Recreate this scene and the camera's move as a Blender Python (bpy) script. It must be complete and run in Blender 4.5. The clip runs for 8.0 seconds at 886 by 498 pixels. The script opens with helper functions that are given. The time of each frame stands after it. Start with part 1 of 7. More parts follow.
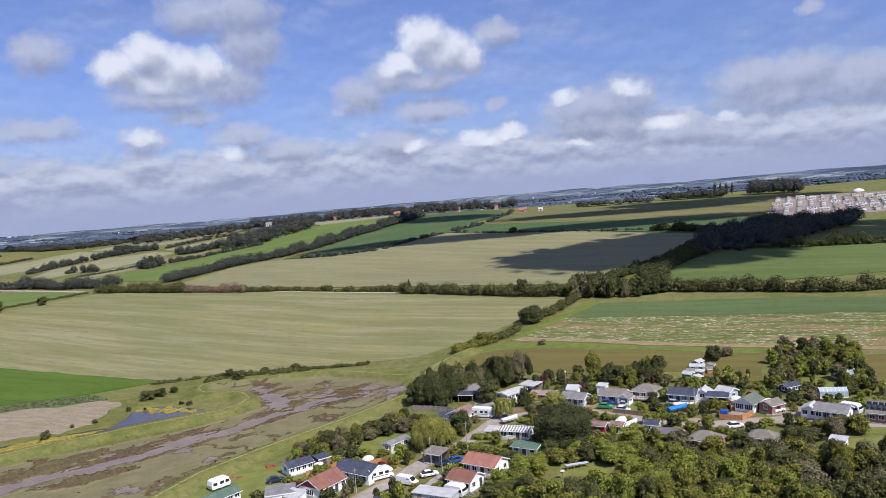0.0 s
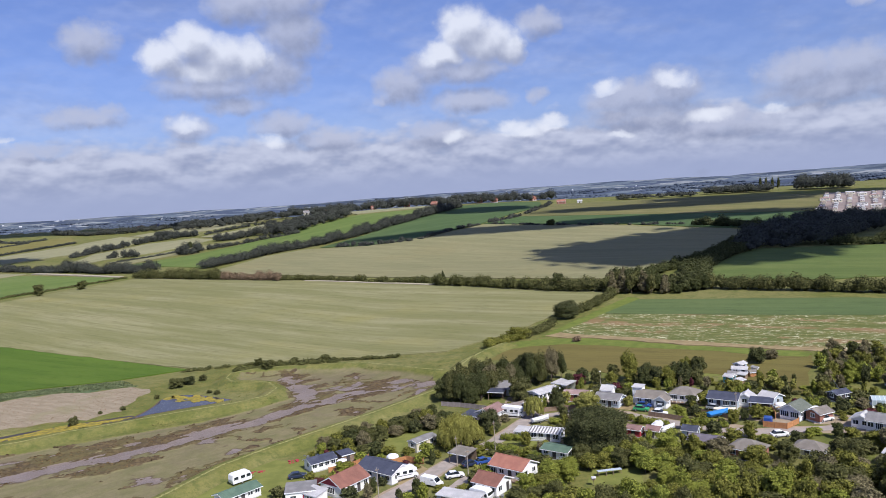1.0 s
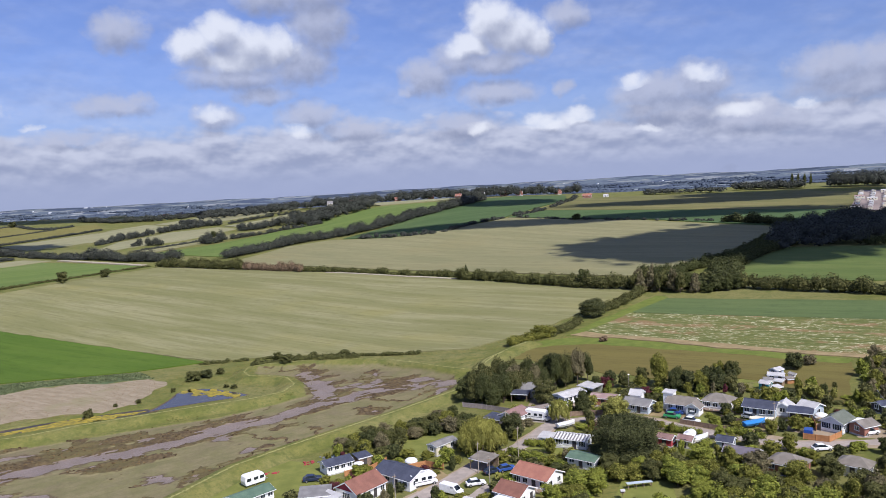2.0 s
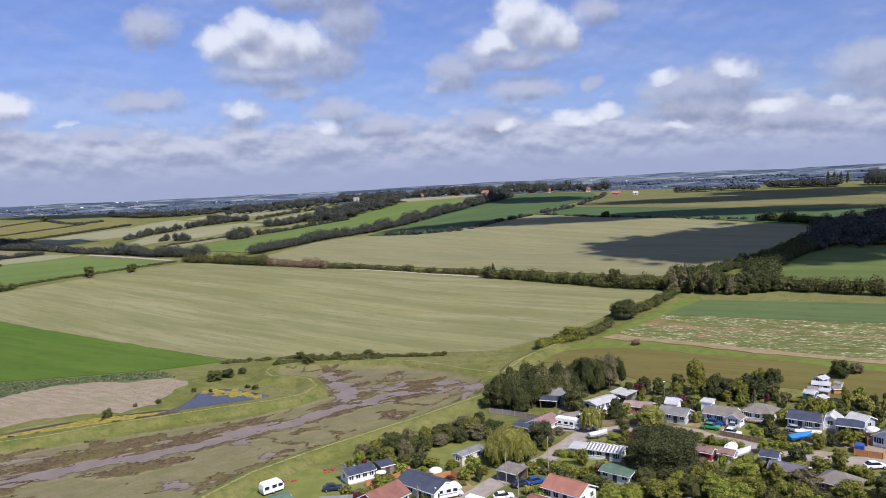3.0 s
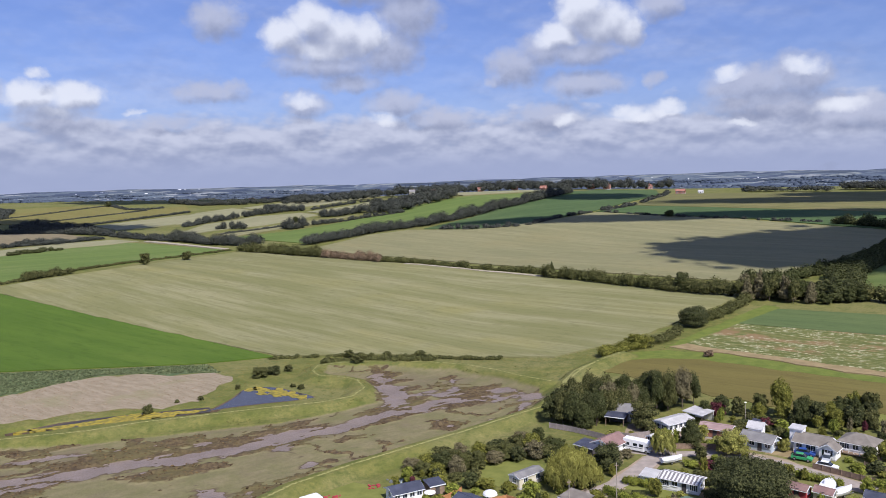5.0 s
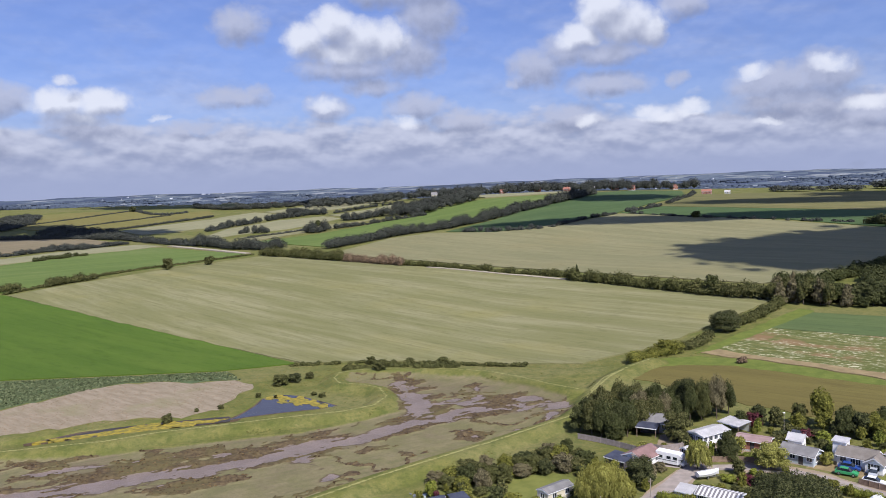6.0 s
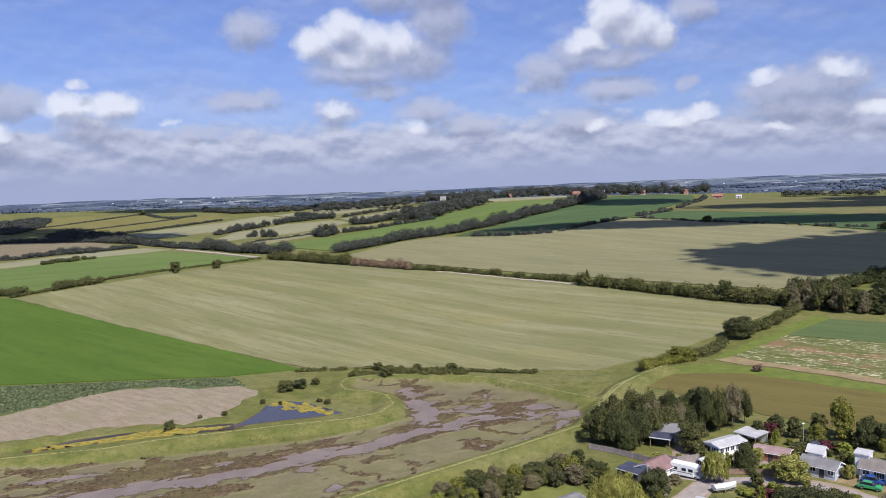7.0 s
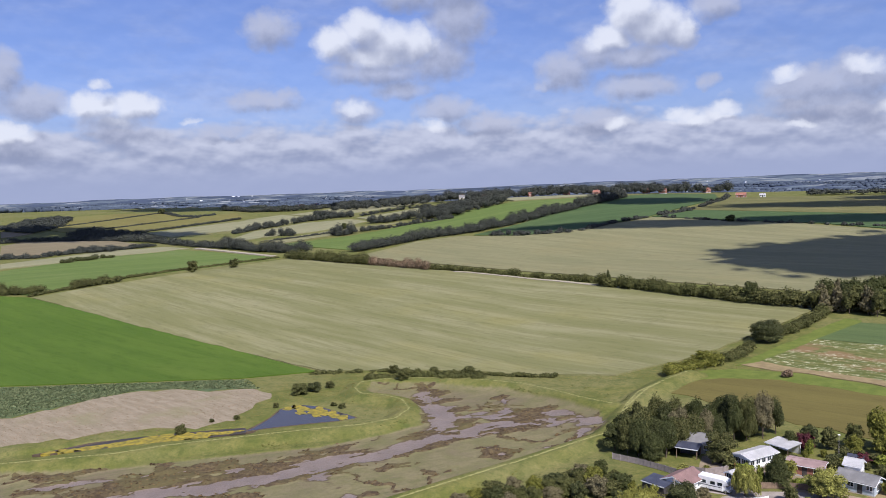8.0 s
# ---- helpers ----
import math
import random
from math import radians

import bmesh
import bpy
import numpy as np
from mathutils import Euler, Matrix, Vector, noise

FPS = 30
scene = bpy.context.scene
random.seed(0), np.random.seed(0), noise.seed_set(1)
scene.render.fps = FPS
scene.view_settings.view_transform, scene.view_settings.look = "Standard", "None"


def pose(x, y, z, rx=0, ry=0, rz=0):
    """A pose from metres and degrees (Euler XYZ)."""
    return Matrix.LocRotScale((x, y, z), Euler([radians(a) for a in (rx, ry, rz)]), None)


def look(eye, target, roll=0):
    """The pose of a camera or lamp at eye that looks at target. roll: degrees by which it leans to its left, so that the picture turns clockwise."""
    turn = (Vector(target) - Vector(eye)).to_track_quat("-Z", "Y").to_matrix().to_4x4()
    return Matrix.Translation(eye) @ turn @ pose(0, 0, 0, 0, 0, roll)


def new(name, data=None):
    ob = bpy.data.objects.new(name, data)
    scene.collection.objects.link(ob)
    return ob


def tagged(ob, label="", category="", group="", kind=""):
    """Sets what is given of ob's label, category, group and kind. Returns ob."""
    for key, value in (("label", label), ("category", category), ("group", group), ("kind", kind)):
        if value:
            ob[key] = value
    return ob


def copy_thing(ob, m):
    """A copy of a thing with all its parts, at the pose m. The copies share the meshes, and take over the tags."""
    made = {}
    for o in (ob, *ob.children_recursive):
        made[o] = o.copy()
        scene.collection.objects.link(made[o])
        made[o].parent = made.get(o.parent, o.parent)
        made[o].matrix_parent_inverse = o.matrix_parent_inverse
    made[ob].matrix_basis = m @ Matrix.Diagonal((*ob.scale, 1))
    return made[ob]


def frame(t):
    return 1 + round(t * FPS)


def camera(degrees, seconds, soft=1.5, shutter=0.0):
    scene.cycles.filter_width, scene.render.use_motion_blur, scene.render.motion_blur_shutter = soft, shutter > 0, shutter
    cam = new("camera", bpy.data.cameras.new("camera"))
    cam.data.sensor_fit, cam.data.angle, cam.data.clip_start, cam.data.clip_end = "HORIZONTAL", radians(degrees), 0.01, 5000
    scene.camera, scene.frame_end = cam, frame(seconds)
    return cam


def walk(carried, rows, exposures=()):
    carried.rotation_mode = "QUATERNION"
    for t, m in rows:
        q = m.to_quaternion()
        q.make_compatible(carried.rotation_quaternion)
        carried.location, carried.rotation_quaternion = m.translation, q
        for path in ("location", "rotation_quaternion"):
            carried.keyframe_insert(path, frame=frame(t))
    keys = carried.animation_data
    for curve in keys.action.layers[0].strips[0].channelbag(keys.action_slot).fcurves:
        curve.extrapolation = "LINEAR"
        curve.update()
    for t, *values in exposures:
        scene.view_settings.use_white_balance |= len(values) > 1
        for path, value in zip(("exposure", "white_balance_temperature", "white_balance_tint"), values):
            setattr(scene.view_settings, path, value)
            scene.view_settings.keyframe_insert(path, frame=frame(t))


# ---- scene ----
# ---- camera ----
cam = camera(60.6, 8.0, 0.5)
PATH = [
    (0, (-1.279, -2.233, 62.661), (-1.058, -0.249, 62.535), -4.4),
    (0.5, (0.283, 1.011, 62.431), (0.39, 3.004, 62.299), -4.0),
    (1, (1.209, 4.472, 62.598), (1.329, 6.463, 62.454), -3.6),
    (1.5, (1.577, 8.364, 62.834), (1.671, 10.356, 62.679), -3.2),
    (3, (1.532, 20.319, 63.24), (1.52, 22.312, 63.072), -2.6),
    (3.5, (1.265, 24.304, 63.181), (1.218, 26.296, 63.01), -2.4),
    (4, (0.929, 28.225, 63.181), (0.85, 30.216, 63.008), -2.2),
    (4.5, (0.44, 32.276, 63.121), (0.328, 34.266, 62.945), -2.1),
    (4.7, (0.255, 33.778, 63.124), (0.126, 35.766, 62.944), -1.7),
    (6, (-0.697, 41.608, 63.346), (-0.911, 43.589, 63.174), -1.9),
    (6.5, (-0.738, 43.702, 63.113), (-0.958, 45.683, 62.947), -1.8),
    (7, (-1.015, 46.124, 62.922), (-1.252, 48.104, 62.762), -1.8),
    (7.5, (-1.161, 49.056, 63.022), (-1.427, 51.032, 62.865), -1.8),
    (8, (-1.427, 52.48, 62.989), (-1.713, 54.453, 62.827), -1.8),
]
walk(cam, [(t, look(eye, target, roll)) for t, eye, target, roll in PATH], [(0, 0.24, 5960, 12), (4, 0.25, 5980, 13), (8, 0.25, 5980, 13)])

# ---- daylight ----
SUN_AZ, SUN_EL = 150.0, 50.0      # bearing from +y towards +x, height, in degrees
world = bpy.data.worlds.new("sky")
scene.world = world
world.use_nodes = True
wn, wl = world.node_tree.nodes, world.node_tree.links
wn.clear()


def wmath(op, a, b=0.0, c=0.0, clamp=False):
    n = wn.new("ShaderNodeMath")
    n.operation, n.use_clamp = op, clamp
    for i, v in enumerate((a, b, c)):
        if isinstance(v, (int, float)):
            n.inputs[i].default_value = v
        else:
            wl.new(v, n.inputs[i])
    return n.outputs[0]


def wvec(op, a, b=(0, 0, 0), c=(0, 0, 0)):
    n = wn.new("ShaderNodeVectorMath")
    n.operation = op
    for i, v in enumerate((a, b, c)):
        if isinstance(v, tuple):
            n.inputs[i].default_value = v
        else:
            wl.new(v, n.inputs[i])
    return n.outputs["Value"] if op in ("DOT_PRODUCT", "LENGTH") else n.outputs[0]


def wnoise(vec, scale, detail, rough=0.55):
    n = wn.new("ShaderNodeTexNoise")
    n.inputs["Scale"].default_value, n.inputs["Detail"].default_value, n.inputs["Roughness"].default_value = scale, detail, rough
    wl.new(vec, n.inputs["Vector"])
    return n.outputs


def wstep(v, lo, hi, a=0.0, b=1.0):
    n = wn.new("ShaderNodeMapRange")
    n.interpolation_type = "SMOOTHSTEP"
    for i, x in enumerate((lo, hi, a, b)):
        n.inputs[i + 1].default_value = x
    wl.new(v, n.inputs[0])
    return n.outputs[0]


def wmix(f, a, b):
    n = wn.new("ShaderNodeMix")
    n.data_type = "RGBA"
    wl.new(f, n.inputs[0])
    for i, v in ((6, a), (7, b)):
        if isinstance(v, tuple):
            n.inputs[i].default_value = (*v, 1)
        else:
            wl.new(v, n.inputs[i])
    return n.outputs[2]


# Cumulus by bearing and height of each lobe, and its half width and half height, in degrees: sunlit heaps, and grey cloud behind and under them.
BRIGHT = [
    (-15.7, 10.6, 1.9, 1.3), (-13.8, 11.6, 1.8, 1.5), (-11.8, 10.8, 2.4, 1.5), (-9.8, 10.5, 1.6, 1.5), (-12.7, 9.7, 3.7, 1.0), (5.9, 11.9, 2.0, 1.8), (7.7, 10.8, 2.6, 1.8), (4.4, 10.3, 1.8, 1.1), (9.4, 10.3, 1.2, 1.4),
    (20.9, 7.1, 1.1, 0.7), (16.2, 6.9, 1.2, 0.6), (27.5, 4.5, 1.1, 0.4), (12.1, 4.9, 1.6, 0.8), (9.8, 4.5, 2.0, 0.8), (16.8, 3.6, 1.1, 0.3), (-8.6, 4.7, 1.1, 0.6),
    (4.9, 4.3, 1.0, 0.6), (-14.6, 6.0, 1.2, 0.7), (23.3, 4.3, 1.8, 0.6), (-32.0, 7.7, 0.9, 0.5), (-32.4, 6.2, 1.9, 1.1), (-29.8, 6.3, 2.1, 1.1),
    (-31.1, 5.2, 2.4, 0.8), (-37.8, 4.3, 1.8, 1.1), (-26.3, 5.2, 1.2, 0.3), 
]
GREY = [
    (-12.8, 8.7, 3.9, 1.1), (-8.1, 9.5, 2.5, 1.8), (-11.0, 7.4, 2.5, 0.8), (-10.2, 14.2, 2.5, 1.5), (-7.1, 14.3, 2.9, 1.7), (-6.7, 12.1, 2.4, 2.1), (-20.5, 11.6, 2.0, 1.5), (-21.3, 6.6, 3.0, 0.9), (-19.4, 7.2, 1.2, 0.6),
    (-14.5, 5.7, 1.7, 1.1), (1.2, 8.1, 2.2, 1.4), (3.4, 9.4, 2.2, 1.3), (6.1, 9.0, 3.4, 1.0), (6.4, 6.8, 2.9, 1.1), (11.6, 11.9, 1.9, 1.1), (-0.6, 7.4, 0.8, 0.6), (17.8, 6.1, 3.4, 1.5), (20.5, 6.5, 2.2, 1.6),
    (18.6, 4.8, 4.7, 1.1), (29.1, 6.7, 3.0, 1.4), (32.4, 6.6, 3.0, 1.7), (31.2, 5.5, 5.3, 1.2), (35.6, 5.8, 3.4, 1.9), (33.1, 10.9, 1.3, 0.6), (-7.7, 5.8, 2.5, 1.0), (-4.7, 4.6, 2.9, 1.0), (3.4, 4.6, 2.5, 1.1),
    (11.2, 6.8, 0.9, 0.7), (24.0, 3.6, 3.2, 1.0), (-36.2, 6.4, 2.6, 1.2), (-37.6, 8.2, 1.1, 1.7), (-31.1, 4.8, 2.8, 1.1), (-37.5, 3.7, 2.4, 1.2), (-23.8, 4.4, 2.4, 0.7),
]


def warped(p):
    """Bearing and height with ragged, billowing shifts, so that lobes lose their round outline."""
    coarse = wvec("SUBTRACT", wnoise(p, 0.42, 2.0)[1], (0.5, 0.5, 0.5))
    fine = wvec("SUBTRACT", wnoise(p, 1.5, 4.0, 0.55)[1], (0.5, 0.5, 0.5))
    return wvec("MULTIPLY_ADD", fine, (0.7, 0.55, 0.0), wvec("MULTIPLY_ADD", coarse, (1.9, 1.1, 0.0), p))


def heap_depth(p, lobes):
    """How deep in a heap of cloud the bearing and height p is: 1 in the middle of a lobe, below 0 outside."""
    q, near = warped(p), None
    for az, el, rx, ry in lobes:
        o = wvec("MULTIPLY_ADD", q, (1 / rx, 1 / ry, 0.0), (-az / rx, -el / ry, 0.0))
        d = wmath("ADD", wvec("DOT_PRODUCT", o, o), max(0.0, 0.75 - 0.7 * ry))
        near = d if near is None else wmath("SMOOTH_MIN", near, d, 0.5)
    return wmath("SUBTRACT", 1.0, near)


def sheet_depth(p):
    """The broken low layer that closes towards the horizon, and scattered cloud high overhead."""
    flat = wvec("MULTIPLY", p, (0.36, 0.66, 0.0))
    broken = wmath("MULTIPLY_ADD", wnoise(flat, 0.8, 3.5, 0.50)[0], 5.0, -2.5)
    el = wn.new("ShaderNodeSeparateXYZ")
    wl.new(p, el.inputs[0])
    low = wmath("ADD", broken, wstep(el.outputs[1], 2.8, 8.0, 1.5, -2.0))
    high = wmath("MULTIPLY_ADD", wnoise(p, 0.09, 6.0)[0], 5.0, -2.9)
    high = wmath("ADD", high, wstep(el.outputs[1], 17.0, 26.0, -3.0, 0.0))
    return wmath("MAXIMUM", low, high), el.outputs[1]


coord = wn.new("ShaderNodeTexCoord")
axis = wn.new("ShaderNodeSeparateXYZ")
wl.new(coord.outputs["Generated"], axis.inputs[0])
where = wn.new("ShaderNodeCombineXYZ")
wl.new(wmath("MULTIPLY", wmath("ARCTAN2", axis.outputs[0], axis.outputs[1]), 57.2958), where.inputs[0])
wl.new(wmath("MULTIPLY", wmath("ARCSINE", axis.outputs[2]), 57.2958), where.inputs[1])
here = where.outputs[0]
low, height = sheet_depth(here)
low_sun, _ = sheet_depth(wvec("ADD", here, (-0.10, 0.45, 0.0)))
bright, bright_sun = heap_depth(here, BRIGHT), heap_depth(wvec("ADD", here, (-0.5, 1.15, 0.0)), BRIGHT)
grey, grey_sun = heap_depth(here, GREY), heap_depth(wvec("ADD", here, (-0.3, 0.9, 0.0)), GREY)
puffy = wmath("MULTIPLY_ADD", wnoise(here, 1.1, 4.0, 0.52)[0], 1.0, -0.5)
CLOUD_LOW = (0.375, 0.415, 0.575)
shade_low = wmix(wstep(wmath("SUBTRACT", low_sun, low), -1.1, 0.9), (0.60, 0.62, 0.72), (0.33, 0.365, 0.50))
shade_low = wmix(wstep(height, 0.6, 3.2, 0.95, 0.0), shade_low, CLOUD_LOW)
shade_grey = wmix(wstep(wmath("ADD", wmath("SUBTRACT", grey_sun, grey), puffy), -0.75, 0.75), (0.52, 0.54, 0.65), (0.275, 0.305, 0.425))
shade_heap = wmix(wstep(wmath("ADD", wmath("ADD", wmath("SUBTRACT", bright_sun, bright), wmath("MULTIPLY", bright_sun, 0.30)), wmath("MULTIPLY", puffy, 0.55)), -0.70, 0.90), (0.84, 0.845, 0.88), (0.34, 0.365, 0.47))
low_cover = wstep(low, -0.7, 1.0)
grey_cover = wmath("MULTIPLY", wstep(wmath("ADD", grey, wmath("MULTIPLY", puffy, 1.1)), -0.9, 1.0), 0.92)
heap_cover = wmath("MULTIPLY", wstep(wmath("ADD", bright, wmath("MULTIPLY", puffy, 0.8)), -0.70, 0.85), 0.95)
shade = wmix(heap_cover, wmix(grey_cover, shade_low, shade_grey), shade_heap)
cover = wmath("MAXIMUM", wmath("MAXIMUM", low_cover, grey_cover), heap_cover)
sky = wn.new("ShaderNodeTexSky")
sky.sky_type, sky.sun_disc = "NISHITA", False
sky.sun_elevation, sky.sun_rotation = radians(SUN_EL), radians(SUN_AZ)
sky.air_density, sky.dust_density, sky.ozone_density = 1.0, 1.2, 1.6
blue = wn.new("ShaderNodeBackground")
blue.inputs["Strength"].default_value = 0.074
tint = wn.new("ShaderNodeMix")
tint.data_type, tint.blend_type = "RGBA", "MULTIPLY"
tint.inputs[0].default_value, tint.inputs[7].default_value = 1.0, (0.89, 0.96, 1.44, 1)
wl.new(sky.outputs[0], tint.inputs[6])
wl.new(tint.outputs[2], blue.inputs[0])
cloud = wn.new("ShaderNodeBackground")
cloud.inputs["Strength"].default_value = 0.83
wl.new(shade, cloud.inputs[0])
mix = wn.new("ShaderNodeMixShader")
veil = wmath("MULTIPLY", wstep(wnoise(wvec("MULTIPLY", where.outputs[0], (0.10, 0.26, 0.0)), 1.0, 5.0, 0.6)[0], 0.42, 0.72, 0.16, 0.50), wstep(height, 2.0, 26.0, 1.0, 0.45))
wl.new(wmath("MAXIMUM", cover, veil), mix.inputs[0])
wl.new(blue.outputs[0], mix.inputs[1])
wl.new(cloud.outputs[0], mix.inputs[2])
out = wn.new("ShaderNodeOutputWorld")
wl.new(mix.outputs[0], out.inputs[0])

sun = new("sun", bpy.data.lights.new("sun", "SUN"))
sun.data.energy, sun.data.angle, sun.data.color = 5.0, radians(0.53), (1.0, 0.925, 0.82)
sun.matrix_world = look((0, 0, 0), (-math.sin(radians(SUN_AZ)), -math.cos(radians(SUN_AZ)), -math.tan(radians(SUN_EL))))


# ---- materials ----
class Shade:
    """A small builder for node materials in world-sized patterns."""

    def __init__(self, name, rough=0.9, metal=0.0, spec=0.3):
        self.m = bpy.data.materials.new(name)
        self.m.use_nodes = True
        self.t = self.m.node_tree
        self.b = self.t.nodes["Principled BSDF"]
        self.b.inputs["Roughness"].default_value, self.b.inputs["Metallic"].default_value = rough, metal
        self.b.inputs["Specular IOR Level"].default_value = spec
        self.pos = self.node("ShaderNodeTexCoord").outputs["Object"]

    def node(self, kind, **given):
        n = self.t.nodes.new(kind)
        for k, v in given.items():
            self.put(v, n.inputs[k.replace("_", " ")])
        return n

    def put(self, v, socket):
        if isinstance(v, bpy.types.NodeSocket):
            self.t.links.new(v, socket)
        elif isinstance(v, tuple) and len(v) == 3 and len(socket.default_value) == 4:
            socket.default_value = (*v, 1)
        else:
            socket.default_value = v

    def noise(self, scale, detail=3.0, rough=0.55, vec=None, turn=0.0, stretch=(1, 1, 1)):
        v = vec or self.pos
        if turn or stretch != (1, 1, 1):
            m = self.node("ShaderNodeMapping", Vector=v)
            m.inputs["Rotation"].default_value = (0, 0, radians(turn))
            k = self.node("ShaderNodeMapping", Vector=m.outputs[0])
            k.inputs["Scale"].default_value = stretch
            v = k.outputs[0]
        return self.node("ShaderNodeTexNoise", Vector=v, Scale=scale, Detail=detail, Roughness=rough).outputs[0]

    def step(self, v, lo, hi, a=0.0, b=1.0):
        n = self.node("ShaderNodeMapRange")
        n.interpolation_type = "SMOOTHSTEP"
        for i, x in enumerate((v, lo, hi, a, b)):
            self.put(x, n.inputs[i])
        return n.outputs[0]

    def math(self, op, a, b=0.0):
        n = self.node("ShaderNodeMath")
        n.operation = op
        self.put(a, n.inputs[0])
        self.put(b, n.inputs[1])
        return n.outputs[0]

    def mix(self, f, a, b):
        n = self.node("ShaderNodeMix")
        n.data_type = "RGBA"
        for i, v in ((0, f), (6, a), (7, b)):
            self.put(v, n.inputs[i])
        return n.outputs[2]

    def attr(self, name):
        n = self.node("ShaderNodeAttribute")
        n.attribute_name = name
        return n.outputs["Fac"]

    def done(self, colour, bump=None, strength=0.4, dist=0.1):
        self.put(colour, self.b.inputs["Base Color"])
        if bump is not None:
            n = self.node("ShaderNodeBump", Strength=strength, Distance=dist, Height=bump)
            self.t.links.new(n.outputs[0], self.b.inputs["Normal"])
        return self.m


def crop(name, light, dark, patch, turn=-39.0, row=1.6, patch_at=(0.45, 0.7)):
    """A standing crop: two greens in drilled rows, with larger thin or ripe patches."""
    s = Shade(name, 0.95, spec=0.12)
    rows = s.noise(1.0, 5.0, 0.68, turn=-turn, stretch=(0.014, 0.42 / row, 0.2))
    wide = s.noise(1.0, 5.0, 0.62, turn=-turn, stretch=(0.009, 0.085, 0.05))
    patchy = s.noise(0.012, 4.0, 0.6)
    fine = s.noise(1.6, 4.0, 0.65)
    c = s.mix(s.step(wide, 0.35, 0.65), dark, light)
    c = s.mix(s.step(rows, 0.44, 0.68, 0.0, 0.75), c, dark)
    thin = s.noise(1.0, 3.0, 0.6, turn=-turn, stretch=(0.02, 1.1 / row, 0.2))
    c = s.mix(s.step(thin, 0.50, 0.68, 0.0, 0.45), c, tuple(0.78 * v for v in dark))
    c = s.mix(s.math("MULTIPLY", s.step(patchy, *patch_at, 0.0, 0.8), s.step(wide, 0.3, 0.7)), c, patch)
    c = s.mix(s.step(fine, 0.3, 0.75, 0.0, 0.3), c, dark)
    tuft = s.noise(0.30, 5.0, 0.72, turn=-turn, stretch=(0.35, 1.0, 1.0))
    c = s.mix(s.step(tuft, 0.52, 0.66, 0.0, 0.45), c, tuple(0.74 * v for v in dark))
    return s.done(c, fine, 0.5, 0.3)


WHEAT = crop("wheat", (0.258, 0.242, 0.130), (0.170, 0.168, 0.070), (0.220, 0.200, 0.062))
WHEAT_FAR = crop("wheat far", (0.239, 0.221, 0.117), (0.184, 0.178, 0.090), (0.216, 0.189, 0.090), turn=-44)
LUSH = crop("lush green crop", (0.086, 0.137, 0.019), (0.066, 0.112, 0.015), (0.097, 0.140, 0.023), turn=-33, row=2)
GRASSFIELD = crop("green pasture", (0.131, 0.176, 0.045), (0.099, 0.142, 0.036), (0.149, 0.180, 0.059), turn=40)
DARKCROP = crop("dark green crop", (0.077, 0.117, 0.045), (0.059, 0.095, 0.036), (0.095, 0.131, 0.050), turn=30)
OLIVE = crop("olive stubble field", (0.186, 0.164, 0.054), (0.152, 0.137, 0.043), (0.160, 0.164, 0.050), turn=-38)
MEADOW = crop("olive-brown meadow", (0.156, 0.130, 0.040), (0.126, 0.106, 0.033), (0.132, 0.130, 0.040), turn=-38)
PALE = crop("pale ripening barley", (0.270, 0.257, 0.149), (0.216, 0.211, 0.117), (0.243, 0.221, 0.126), turn=55)
TAN = crop("tan fallow field", (0.225, 0.184, 0.112), (0.178, 0.148, 0.088), (0.195, 0.176, 0.098), turn=55)
PASTURE = crop("worn pasture", (0.113, 0.146, 0.041), (0.083, 0.115, 0.032), (0.135, 0.155, 0.050), turn=-30)
VINE = crop("mixed ripening field", (0.172, 0.158, 0.062), (0.118, 0.118, 0.046), (0.215, 0.178, 0.082), turn=-25, row=3)


def garden_rows():
    """Market garden: drilled strips of leaf, bare soil and white flower."""
    s = Shade("market garden", 0.95, spec=0.1)
    rows = s.noise(1.0, 3.0, 0.6, turn=44, stretch=(0.10, 0.75, 0.2))
    broad = s.noise(1.0, 2.0, 0.5, turn=44, stretch=(0.008, 0.075, 0.2))
    speck = s.noise(0.55, 5.0, 0.8)
    patch = s.noise(0.09, 3.0, 0.6)
    c = s.mix(s.step(rows, 0.4, 0.62), (0.092, 0.110, 0.030), (0.150, 0.146, 0.050))
    c = s.mix(s.math("MULTIPLY", s.step(broad, 0.53, 0.61, 0.0, 0.9), s.step(patch, 0.42, 0.55)), c, (0.216, 0.140, 0.072))
    white = s.math("MULTIPLY", s.step(rows, 0.40, 0.56), s.step(speck, 0.50, 0.62))
    band = s.step(s.noise(1.0, 1.0, 0.5, turn=44, stretch=(0.004, 0.05, 0.2)), 0.22, 0.36)
    c = s.mix(s.math("MULTIPLY", s.math("MULTIPLY", white, band), s.step(patch, 0.35, 0.55, 0.6, 1.0)), c, (0.520, 0.500, 0.340))
    return s.done(c, rows, 0.5, 0.3)


GARDEN = garden_rows()
VEG = crop("vegetable leaves", (0.102, 0.138, 0.050), (0.077, 0.110, 0.041), (0.113, 0.142, 0.053), turn=-38, row=2)


